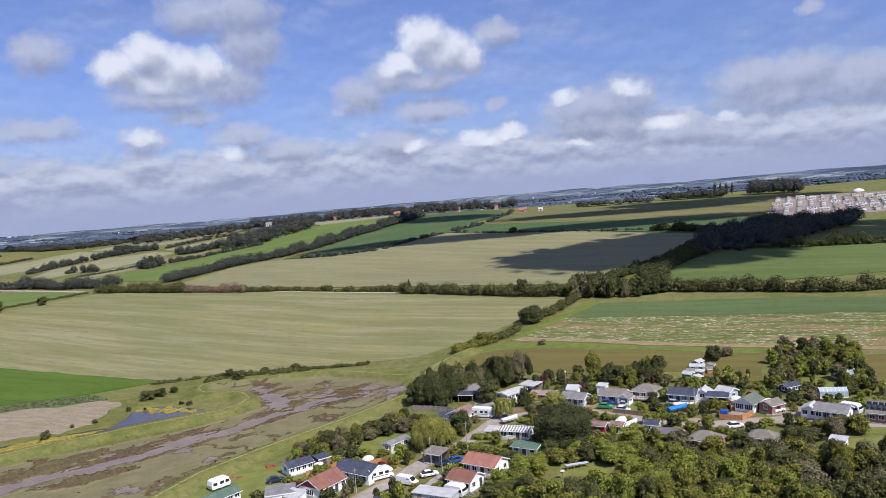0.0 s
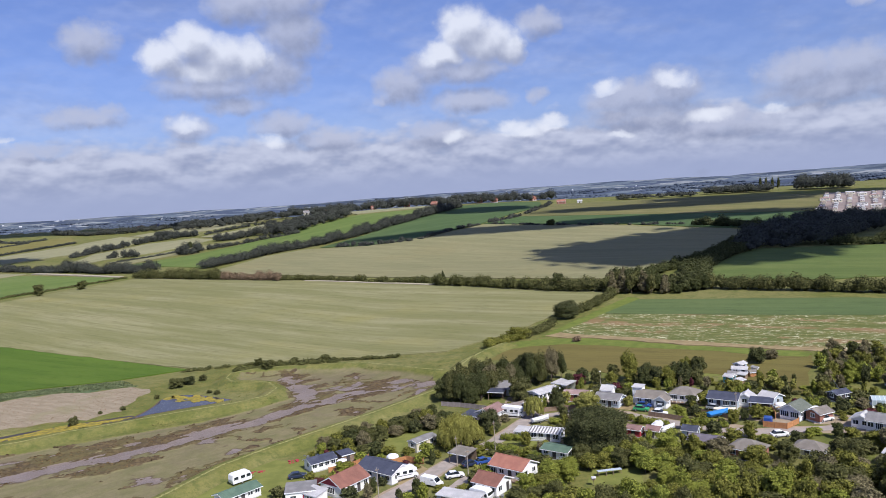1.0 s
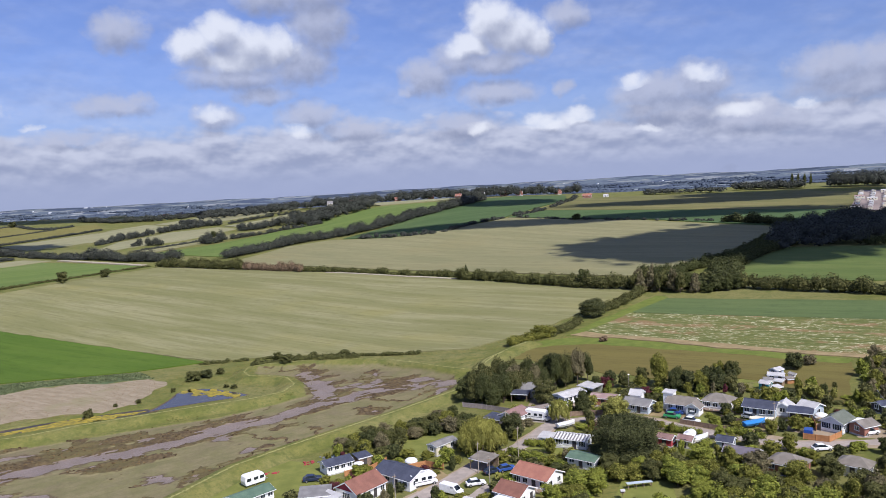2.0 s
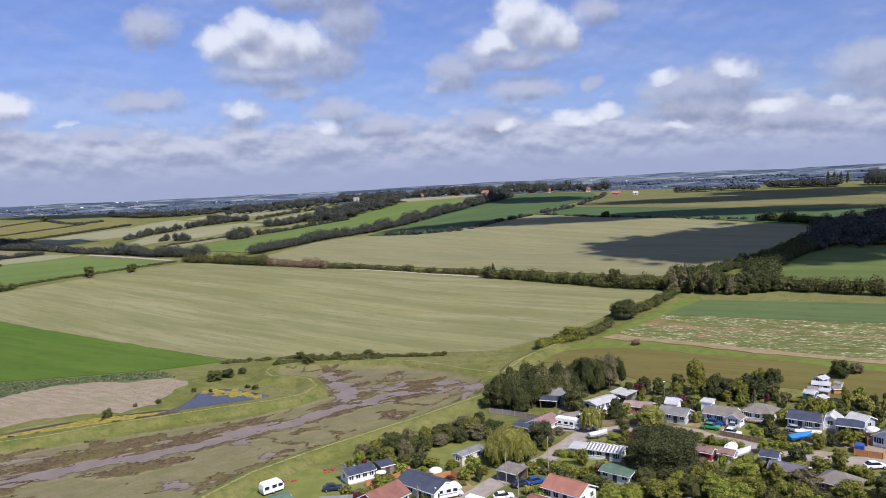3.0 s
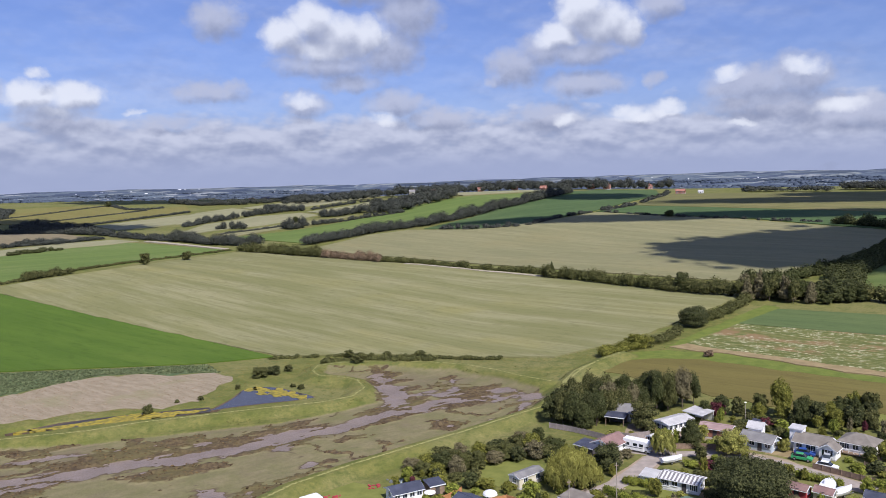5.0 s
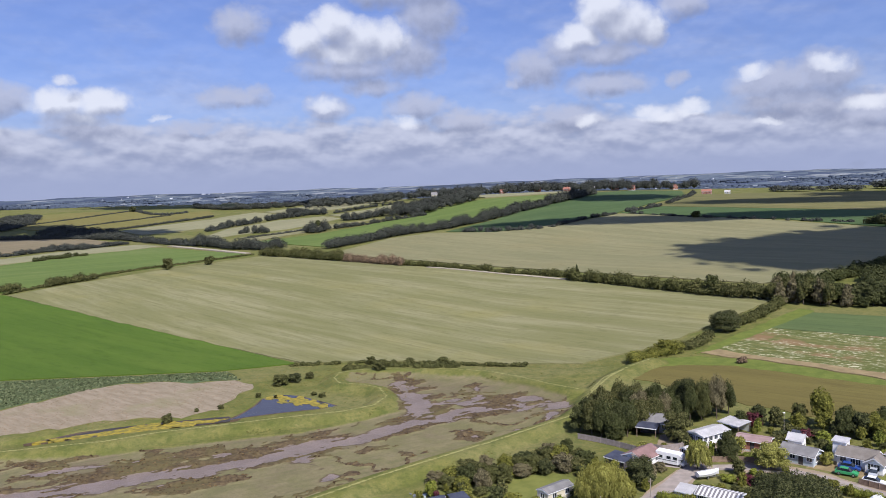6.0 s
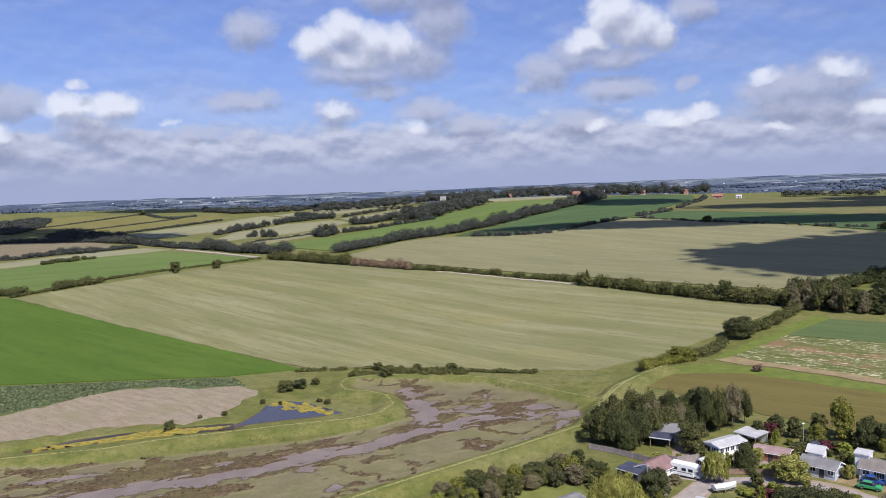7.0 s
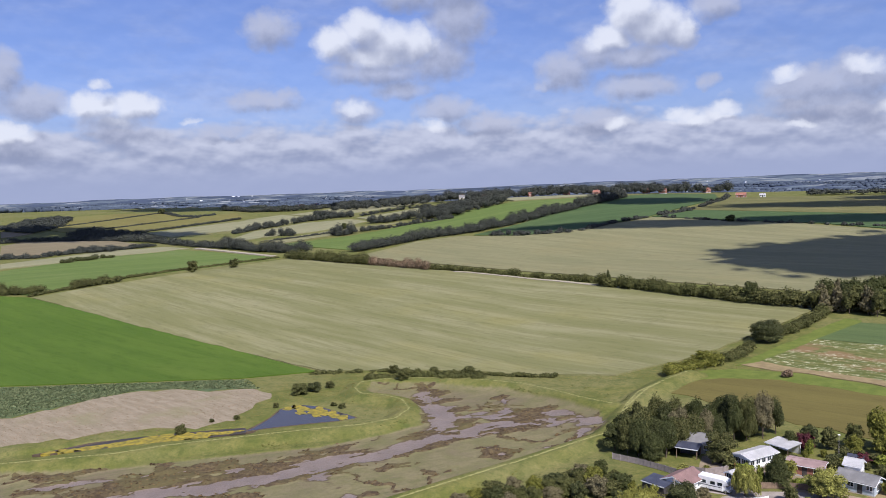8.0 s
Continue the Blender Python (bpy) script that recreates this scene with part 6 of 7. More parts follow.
for k in range(6):
    slope = math.atan2(5.0 - 2.8, 3.2)
    p = part("solar_panel", boxes((-0.5, -0.8, 0.0, 0.5, 0.8, 0.05)), GLASS, brick, "dark blue glass solar panel")
    p.location, p.rotation_euler = (-3.4 + 1.2 * k, -1.7, 2.8 + (3.2 - 1.7) * math.tan(slope) + 0.26), (slope, 0, 0)
house(34.4, 182.6, -30, 8.4, 4.8, 2.4, 3.0, R_STRIPE, WHITE, "white chalet with striped sheet roof", front="bwdb")
lean_to(28.8, 185.4, -30, 3.0, 3.2, 2.1, 2.4, R_PALE, WHITE, "small white porch building", marks="w")
house(34.4, 170.0, -40, 7.2, 4.8, 2.2, 2.8, R_GREEN, WHITE, "low white chalet with green felt roof", front="wdw", east="b")
house(92.0, 209.4, -50, 2.6, 2.4, 2.0, 2.5, R_PALE, TEAL, "bright teal garden shed", front="d", name="shed", category="shed", over=0.15)
house(98.0, 216.0, -30, 4.2, 2.8, 2.0, 2.4, R_PALE, WHITE, "white shed beside stacked timber", front="wd", name="shed", category="shed", over=0.15)
house(100.5, 221.0, 30, 3.2, 2.4, 2.0, 2.4, R_PALE, PALEBLUE, "small pale allotment shed", front="d", name="shed", category="shed", over=0.15)
house(54.4, 177.2, -40, 3.4, 2.8, 1.8, 2.4, R_MAUVE, REDPAINT, "small red garden shed", front="d", name="shed", category="shed", over=0.2)
house(58.2, 175.0, -40, 3.2, 2.8, 1.8, 2.4, R_MAUVE, CREAM, "small shed with red roof", front="d", name="shed", category="shed", over=0.2)
house(108.4, 183.8, 15, 4.4, 3.0, 2.0, 2.6, R_SLATE, DARKWOOD, "dark timber garden shed", front="dw", name="shed", category="shed", over=0.2)
house(65.6, 171.4, -36, 3.4, 3.0, 2.0, 2.7, R_SLATE, PALEBLUE, "small blue-grey shed by a hedge", front="d", name="shed", category="shed", over=0.2)
lean_to(13.0, 174.8, -42, 5.0, 4.0, 2.3, 2.7, R_TAUPE, TIMBER, "open-fronted timber garage by the lane", "garage", "garage", True)
lean_to(94.4, 142.6, -46, 3.0, 2.6, 2.6, 2.7, R_PALE, WHITE, "tall white box trailer in the trees", "box_trailer", "trailer", marks="d")
lean_to(-14.6, 184.6, 31, 3.2, 3.0, 2.0, 2.3, R_SLATE, TIMBER, "dark roofed garden hut", marks="d")
house(33.6, 207.6, 40, 2.2, 2.0, 1.9, 2.3, R_PALE, ORANGE_WOOD, "small orange timber hut", front="d", name="shed", category="shed", over=0.15)


def greenhouse(x, y, turn, L, W, label):
    ob = thing("greenhouse", x, y, turn, label, "greenhouse")
    hl, hw, e, r = L / 2, W / 2, 1.7, 2.5
    part("base", boxes((-hl, -hw, -0.4, hl, hw, 0.3)), WHITE, ob)
    n = int(L / 0.9)
    for k in range(n + 1):
        u = -hl + L * k / n
        part("rib", prism([(-hw, 0.3), (-hw + 0.06, 0.3), (-hw + 0.06, e), (0, r - 0.07), (hw - 0.06, e), (hw - 0.06, 0.3), (hw, 0.3), (hw, e), (0, r), (-hw, e)], u - 0.03, u + 0.03), FRAME, ob)
    clear = bpy.data.materials.get("clear glass") or Shade("clear glass", 0.08, spec=0.5).done((0.35, 0.42, 0.44))
    for sy in (-1, 1):
        part("pane", boxes((-hl, sy * (hw - 0.03) - 0.01, 0.3, hl, sy * (hw - 0.03) + 0.01, e)), clear, ob)
        part("roof_pane", prism([(sy * (hw - 0.03), e - 0.03), (0, r - 0.05), (0, r - 0.03), (sy * (hw - 0.03), e - 0.01)], -hl, hl), clear, ob)


greenhouse(128, 190, 20, 6, 3, "white framed greenhouse in a garden")
greenhouse(115, 175.5, -20, 6.5, 3.2, "blue-white glazed garden house")


# ---- fences, poles, walls ----
def fence(pts, h, material, label, pitch=1.8):
    """Posts with boarded panels between them."""
    ob = thing("fence", *pts[0], 0, label, "fence")
    o = ob.location
    stops = along(pts, pitch)
    for k, (x, y) in enumerate(stops):
        z = top(x, y)
        part("post", boxes((x - o.x - 0.06, y - o.y - 0.06, z - o.z - 0.4, x - o.x + 0.06, y - o.y + 0.06, z - o.z + h + 0.1)), FRAME if material is GREYWALL else material, ob)
        if k + 1 < len(stops):
            bx, by = stops[k + 1]
            d = math.hypot(bx - x, by - y)
            p = part("panel", boxes((0.07, -0.02, 0.08, d - 0.07, 0.02, h)), material, ob)
            p.location, p.rotation_euler = (x - o.x, y - o.y, z - o.z), (0, -math.atan2(top(bx, by) - z, d), math.atan2(by - y, bx - x))
    return ob


PANEL = plain("grey-brown fence panel", (0.33, 0.285, 0.265), (0.24, 0.205, 0.19), 1.5, 0.9)
fence([(11, 222), (16, 218.5), (20, 215), (25, 210)], 1.4, PANEL, "grey-brown panel fence with posts", 1.6)
fence([(36, 204), (43, 203.6), (50, 201.5)], 1.3, TIMBER, "weathered timber fence along the lane")
fence([(62, 190), (67, 184.5), (72, 179)], 1.2, TIMBER, "low timber garden fence")
fence([(-4.5, 177.5), (0, 179), (4, 176)], 1.5, ORANGE_WOOD, "new orange timber fence")
fence([(83, 172), (87, 168.6), (91, 171)], 1.4, ORANGE_WOOD, "orange timber yard fence")
fence([(88, 176), (90, 182)], 1.8, ORANGE_WOOD, "orange boarded gate fence")
fence([(72, 190), (77, 183.5), (79, 179)], 1.1, TIMBER, "low timber fence beside a drive")
fence([(111, 187), (118, 205), (124, 218)], 1.0, GREYWALL, "thin wire and post paddock fence", 3.0)
fence([(16, 165), (20, 169), (24, 167)], 1.2, TIMBER, "timber fence round a chalet garden")
fence([(-18, 177), (-12, 180), (-9, 184)], 1.4, ORANGE_WOOD, "orange garden screen fence")
fence([(34.5, 208.5), (36.0, 211.5), (35.4, 213.6)], 1.5, ORANGE_WOOD, "orange boarded gate beside a motorhome")
fence([(25, 214), (29, 211.5), (33, 212.5), (36, 215)], 1.4, PANEL, "grey-brown panel fence with posts", 1.6)


WEATHERED = plain("silvered timber", (0.40, 0.35, 0.29), (0.29, 0.25, 0.21), 1.5, 0.9)


def mast(x, y, h):
    """A thin pole with a pale head."""
    ob = thing("mast", x, y, 0, "thin garden mast with a white head", "mast")
    bm = bmesh.new()
    tube(bm, (0, 0, -0.4), (0, 0, h), 0.06, 0.05, 8)
    part("post", bm, WEATHERED, ob)
    bm = bmesh.new()
    tube(bm, (0, 0, h), (0, 0, h + 0.12), 0.12, 0.32, 10)
    tube(bm, (0, 0, h + 0.12), (0, 0, h + 0.28), 0.32, 0.10, 10)
    part("head", bm, FRAME, ob)


mast(57.2, 217.5, 5.6)


def solar_rack(x, y, turn):
    ob = thing("solar_rack", x, y, turn, "tilted rack of dark blue solar panels", "solar rack")
    for u in (-1.3, 1.3):
        part("leg", boxes((u - 0.05, -0.55, -0.1, u + 0.05, -0.45, 0.7), (u - 0.05, 0.85, -0.1, u + 0.05, 0.95, 1.95)), WEATHERED, ob)
    for k in range(3):
        q = part("solar_panel", boxes((-0.52, -1.0, 0.0, 0.52, 1.0, 0.05)), R_SLATE, ob)
        q.location, q.rotation_euler = (-1.1 + 1.1 * k, 0.2, 1.3), (0.72, 0, 0)


solar_rack(59.6, 215.4, -35)


def telegraph_pole(x, y, h):
    ob = thing("telegraph_pole", x, y, 20, "tall brown timber telegraph pole beside the lane", "pole", "lane telegraph poles")
    bm = bmesh.new()
    tube(bm, (0, 0, -0.6), (0, 0, h), 0.11, 0.07, 8)
    part("post", bm, WEATHERED, ob)
    arm = part("crossarm", boxes((-0.4, -0.05, h - 0.6, 0.4, 0.05, h - 0.48)), TIMBER, ob)
    for u in (-0.32, 0.32):
        bm = bmesh.new()
        tube(bm, (u, 0, h - 0.48), (u, 0, h - 0.34), 0.05, 0.04, 6)
        part("insulator", bm, WEATHERED, arm)


for x, y, h in ((20, 193, 7), (21, 178, 7.5), (-6, 157, 7.5), (13, 161, 7.5), (79, 177, 7.5), (11.5, 172, 7.0)):
    telegraph_pole(x, y, h)


# ---- vehicles ----
def paint_mat(name, colour, rough=0.3):
    s = Shade(name, rough, 0.0, 0.5)
    return s.done(s.mix(s.step(s.noise(1.5, 3.0), 0.3, 0.7), colour, tuple(0.85 * c for c in colour)))


P_WHITE, P_SILVER, P_BLUE, P_NAVY = paint_mat("white paint", (0.80, 0.80, 0.80)), paint_mat("silver paint", (0.42, 0.44, 0.47)), paint_mat("blue paint", (0.03, 0.08, 0.30)), paint_mat("navy paint", (0.02, 0.03, 0.07))
P_GREEN, P_RED, P_BLACK, P_GREY = paint_mat("green paint", (0.05, 0.32, 0.12)), paint_mat("red paint", (0.35, 0.02, 0.03)), paint_mat("black paint", (0.02, 0.02, 0.022)), paint_mat("grey paint", (0.16, 0.17, 0.18))
TYRE = plain("tyre rubber", (0.03, 0.03, 0.03), (0.018, 0.018, 0.018), 5.0, 0.9)
ALLOY = plain("wheel metal", (0.5, 0.5, 0.5), (0.4, 0.4, 0.4), 5.0, 0.35, metal=0.8)


def side_shape(profile, half, tuck=0.12, waist=0.0):
    """A side outline (x, z) drawn out across y, narrower above the waist, with rounded edges."""
    bm = bmesh.new()
    rings = []
    for sy in (-1, 1):
        rings.append([bm.verts.new((x, sy * (half - (tuck if z > waist else 0.0)), z)) for x, z in profile])
    n = len(profile)
    for k in range(n):
        bm.faces.new((rings[0][k], rings[0][(k + 1) % n], rings[1][(k + 1) % n], rings[1][k]))
    bm.faces.new(rings[0][::-1])
    bm.faces.new(rings[1])
    bmesh.ops.recalc_face_normals(bm, faces=bm.faces[:])
    bmesh.ops.bevel(bm, geom=bm.edges[:], offset=0.06, segments=1, affect="EDGES")
    return bm


def wheels(ob, xs, half, r=0.32):
    for x in xs:
        for sy in (-1, 1):
            bm = bmesh.new()
            tube(bm, (x, sy * (half - 0.2), r), (x, sy * (half + 0.01), r), r, r, 14)
            w = part("wheel", bm, TYRE, ob)
            bm = bmesh.new()
            tube(bm, (x, sy * (half + 0.005), r), (x, sy * (half + 0.03), r), r * 0.62, r * 0.55, 10)
            part("rim", bm, ALLOY, w)


def lights(ob, x_front, x_back, half, z):
    for x, m, n in ((x_front, ALLOY, "headlight"), (x_back, P_RED, "tail_light")):
        for sy in (-1, 1):
            part(n, boxes((x - 0.04, sy * (half - 0.28) - 0.16, z, x + 0.04, sy * (half - 0.28) + 0.16, z + 0.14)), m, ob)


CAR_GROUP = "parked village vehicles"


def car(x, y, turn, paint, label):
    ob = thing("car", x, y, turn, label, "car", CAR_GROUP, 0.06)
    part("body", side_shape([(-2.05, 0.3), (2.05, 0.3), (2.1, 0.62), (1.95, 0.82), (1.0, 0.95), (-1.7, 0.98), (-2.08, 0.85)], 0.87), paint, ob)
    cab = part("cabin", side_shape([(1.05, 0.9), (0.35, 1.42), (-1.2, 1.45), (-1.85, 0.92)], 0.74, 0.1, 1.2), GLASS, ob, "dark tinted car windows")
    part("roof", boxes((-1.15, -0.60, 1.40, 0.30, 0.60, 1.475)), paint, cab)
    wheels(ob, (-1.3, 1.3), 0.86)
    lights(ob, 2.07, -2.06, 0.87, 0.62)
    return ob


def van(x, y, turn, paint, label, L=4.9, h=2.0):
    ob = thing("van", x, y, turn, label, "van", CAR_GROUP, 0.06)
    part("body", side_shape([(-L / 2, 0.35), (L / 2, 0.35), (L / 2, 0.9), (L / 2 - 0.7, 1.12), (L / 2 - 1.45, h - 0.05), (-L / 2 + 0.05, h)], 0.95, 0.08, 1.15), paint, ob)
    bm = bmesh.new()
    vs = [bm.verts.new(p) for p in ((L / 2 - 0.70, -0.78, 1.15), (L / 2 - 0.70, 0.78, 1.15), (L / 2 - 1.36, 0.72, h - 0.14), (L / 2 - 1.36, -0.72, h - 0.14))]
    f = bm.faces.new(vs)
    bmesh.ops.solidify(bm, geom=[f], thickness=-0.03)
    part("windscreen", bm, GLASS, ob)
    for sy in (-1, 1):
        part("side_window", boxes((L / 2 - 2.1, sy * 0.885 - 0.02, 1.2, L / 2 - 1.4, sy * 0.885 + 0.02, h - 0.3)), GLASS, ob)
    wheels(ob, (-L / 2 + 0.9, L / 2 - 0.9), 0.93, 0.34)
    lights(ob, L / 2 + 0.0, -L / 2, 0.95, 0.75)
    return ob


def motorhome(x, y, turn, label, L=6.4):
    ob = thing("motorhome", x, y, turn, label, "motorhome", CAR_GROUP, 0.06)
    part("body", side_shape([(-L / 2, 0.4), (L / 2 - 1.3, 0.4), (L / 2 - 1.3, 1.6), (L / 2 - 0.2, 1.75), (L / 2 - 0.35, 2.3), (L / 2 - 1.2, 2.75), (-L / 2, 2.8)], 1.12, 0.04, 2.6), P_WHITE, ob)
    cab = part("cab", side_shape([(L / 2 - 1.35, 0.4), (L / 2, 0.4), (L / 2, 0.95), (L / 2 - 0.55, 1.15), (L / 2 - 1.0, 1.7), (L / 2 - 1.35, 1.7)], 1.0, 0.05, 1.2), P_WHITE, ob)
    part("windscreen", boxes((L / 2 - 0.95, -0.8, 1.2, L / 2 - 0.62, 0.8, 1.6)), GLASS, cab)
    for sy in (-1, 1):
        for u in (-L / 2 + 1.1, -0.2, 1.2):
            part("side_window", boxes((u - 0.45, sy * 1.12 - 0.02, 1.45, u + 0.45, sy * 1.12 + 0.02, 2.05)), GLASS, ob)
        part("stripe", boxes((-L / 2 + 0.2, sy * 1.12 - 0.012, 1.05, L / 2 - 1.5, sy * 1.12 + 0.012, 1.2)), P_GREY, ob)
    part("roof_hatch", boxes((-1.0, -0.35, 2.78, -0.3, 0.35, 2.9)), FRAME, ob)
    wheels(ob, (-L / 2 + 1.3, L / 2 - 0.8), 1.02, 0.36)
    return ob


def tourer(x, y, turn, label, L=5.0):
    ob = thing("touring_caravan", x, y, turn, label, "caravan", CAR_GROUP, 0.06)
    part("body", side_shape([(-L / 2 + 0.1, 0.4), (L / 2 - 0.1, 0.4), (L / 2 + 0.1, 1.3), (L / 2 - 0.35, 2.35), (L / 2 - 0.8, 2.55), (-L / 2 + 0.6, 2.55), (-L / 2 + 0.15, 2.3), (-L / 2 - 0.05, 1.3)], 1.1, 0.06, 2.3), P_WHITE, ob)
    for sy in (-1, 1):
        for u in (-1.5, 0.2, 1.6):
            part("side_window", boxes((u - 0.5, sy * 1.1 - 0.02, 1.25, u + 0.5, sy * 1.1 + 0.02, 1.9)), GLASS, ob)
    part("front_window", boxes((L / 2 - 0.12, -0.85, 1.45, L / 2 + 0.06, 0.85, 2.0)), GLASS, ob)
    part("hitch", boxes((L / 2, -0.06, 0.4, L / 2 + 1.1, 0.06, 0.5)), ALLOY, ob)
    wheels(ob, (0.0,), 1.05, 0.32)
    return ob


def boat(x, y, turn, L, hull, label, cover=None):
    ob = thing("boat", x, y, turn, label, "boat", "laid-up boats", 0.06)
    bm = bmesh.new()
    rows = []
    for k in range(9):
        t = k / 8
        w = 0.22 * L * (1 - max(0, t - 0.45) ** 2 * 3.2) * (0.85 + 0.15 * min(1, t * 4))
        w = max(w, 0.04)
        x0 = -L / 2 + L * t
        keel, rail = 0.35 + 0.35 * max(0, t - 0.6), 1.15 + 0.35 * t * t
        rows.append([bm.verts.new(p) for p in ((x0, -w, rail), (x0, -w * 0.75, keel + 0.28), (x0, 0, keel), (x0, w * 0.75, keel + 0.28), (x0, w, rail), (x0, 0, rail + (0.3 if cover else 0.06)))])
    for a, b in zip(rows, rows[1:]):
        for k in range(6):
            bm.faces.new((a[k], a[(k + 1) % 6], b[(k + 1) % 6], b[k]))
    bm.faces.new(rows[0])
    bm.faces.new(rows[-1][::-1])
    part("hull", bm, hull, ob)
    if not cover:
        part("cabin", side_shape([(-0.1 * L, 1.15), (0.28 * L, 1.3), (0.2 * L, 1.75), (-0.08 * L, 1.85)], 0.13 * L, 0.1, 1.5), P_WHITE, ob)
    part("trailer", boxes((-L * 0.4, -0.5, 0.26, L * 0.5, -0.4, 0.36), (-L * 0.4, 0.4, 0.26, L * 0.5, 0.5, 0.36), (-0.5, -0.5, 0.26, -0.4, 0.5, 0.34), (L * 0.3, -0.5, 0.26, L * 0.3 + 0.1, 0.5, 0.34)), ALLOY, ob)
    wheels(ob, (-0.4,), 0.75, 0.28)
    return ob


van(5.2, 162.6, -38, P_WHITE, "white panel van parked on the verge", 5.0)
motorhome(-0.6, 168.6, 20, "white motorhome parked in front of a chalet", 6.0)
car(10.4, 165.4, 10, P_WHITE, "white hatchback parked on gravel")
car(-25.0, 175.6, 10, P_NAVY, "dark navy car parked on grass")
car(14.5, 171.0, 20, P_NAVY, "dark blue car beside a garage")
car(17.5, 171.6, 20, P_BLUE, "blue car beside a hedge")
tourer(14.6, 151.8, -40, "white touring caravan beside a chalet", 4.6)
tourer(-38.0, 176.0, 40, "white touring caravan on rough grass", 4.8)
motorhome(29.5, 203.6, -32, "white motorhome parked by the lane", 6.2)
boat(35.2, 195.6, 20, 5.0, P_WHITE, "white upturned boat on a trailer", P_WHITE)
car(64.6, 189.6, -34, P_WHITE, "white car parked on a drive")
car(66.2, 193.6, -120, P_SILVER, "silver car parked on a drive")
car(63.2, 197.2, -30, P_BLUE, "dark blue car by a bungalow")
car(61.6, 194.6, -32, P_GREEN, "bright green car by a bungalow")
TARP = paint_mat("blue tarpaulin", (0.04, 0.22, 0.55), 0.5)
boat(77.0, 182.8, 15, 6.0, TARP, "boat under a bright blue tarpaulin", TARP)
boat(79.6, 184.4, -30, 5.5, CREAM, "cream boat under a fitted cover", CREAM)
car(78.4, 188.0, -45, P_SILVER, "silver estate car on a garden drive")
van(85.2, 174.0, 60, P_BLUE, "small blue van in a yard", 3.8, 1.7)
car(83.2, 164.6, 0, P_WHITE, "white car parked by the lane")
car(97.0, 170.6, 10, P_WHITE, "white car on a drive")
boat(60.6, 179.4, 60, 6.2, P_WHITE, "white cabin cruiser on a trailer")
boat(62.0, 176.6, 30, 5.0, P_WHITE, "white dinghy under a pale cover", P_WHITE)
tourer(110.5, 162.0, -60, "white touring caravan beside a brick house", 4.8)
car(-28, 158, 40, P_GREY, "grey car beside a garage")
boat(115, 143, 20, 5, P_WHITE, "white dinghy on a lawn", P_WHITE)


# ---- garden things ----
def dome_tent(x, y, r, h, material, label, name="gazebo"):
    ob = thing(name, x, y, 15, label, name)
    bm = bmesh.new()
    bmesh.ops.create_uvsphere(bm, u_segments=16, v_segments=8, radius=1.0)
    bmesh.ops.delete(bm, geom=[v for v in bm.verts if v.co.z < -0.05], context="VERTS")
    for v in bm.verts:
        v.co = Vector((v.co.x * r, v.co.y * r, 1.4 + v.co.z * h))
    part("canopy", bm, material, ob)
    for k in range(4):
        t = math.pi / 4 + k * math.pi / 2
        bm = bmesh.new()
        tube(bm, (r * 0.95 * math.cos(t), r * 0.95 * math.sin(t), -0.1), (r * 0.95 * math.cos(t), r * 0.95 * math.sin(t), 1.45), 0.04, 0.04, 6)
        part("leg", bm, ALLOY, ob)


dome_tent(-3.2, 179.8, 1.5, 0.8, P_WHITE, "white domed garden gazebo")
dome_tent(-15.2, 181.2, 1.2, 0.3, P_WHITE, "round white garden umbrella cover", "umbrella")
dome_tent(97.6, 175.2, 1.8, 0.8, P_WHITE, "white domed garden tent")
dome_tent(92.2, 181.6, 1.5, 0.7, P_WHITE, "white domed water tank cover", "tank_cover")


def stack(x, y, turn, label, material, n=7):
    """A heap of boards and boxes."""
    ob = thing("timber_stack", x, y, turn, label, "timber stack")
    for k in range(n):
        px, py, s = rng.uniform(-1.5, 1.5), rng.uniform(-1.0, 1.0), rng.uniform(0.2, 0.5)
        p = part("crate", boxes((-s, -s * 0.5, -0.1, s, s * 0.5, s * 0.8)), material, ob)
        p.location, p.rotation_euler = (px, py, 0), (0, 0, rng.uniform(0, 3))


for x, y, t, m, lab in ((101.0, 214.0, 10, TIMBER, "heap of pinkish timber pallets"), (96, 206, 40, TIMBER, "scattered boards on grass"), (-24, 190, 0, P_GREY, "heap of grey garden clutter"), (-21, 189.5, 20, PALEBLUE, "heap of pale blue sheets and toys"),
                        (-35, 182, 0, REDPAINT, "red garden play things on grass"), (7.5, 159.5, 30, CREAM, "pale boxes and furniture by the lane"), (11, 158, 30, WHITE, "white boxes and bins beside a store"), (-27.5, 187, 10, REDPAINT, "red play things on rough grass"), (18, 151, 40, P_GREY, "grey clutter beside a chalet"), (26, 157, 10, P_GREY, "stacked grey garden things")):
    stack(x, y, t, lab, m)


def bench_frame(x, y, turn):
    ob = thing("log_rack", x, y, turn, "long pale timber rack on a lawn", "rack")
    part("top", boxes((-2.6, -0.5, 1.0, 2.6, 0.5, 1.1)), PALEBLUE, ob)
    for u in (-2.4, -0.8, 0.8, 2.4):
        part("leg", boxes((u - 0.06, -0.45, -0.1, u + 0.06, -0.33, 1.0), (u - 0.06, 0.33, -0.1, u + 0.06, 0.45, 1.0)), TIMBER, ob)


bench_frame(42, 156, 5)


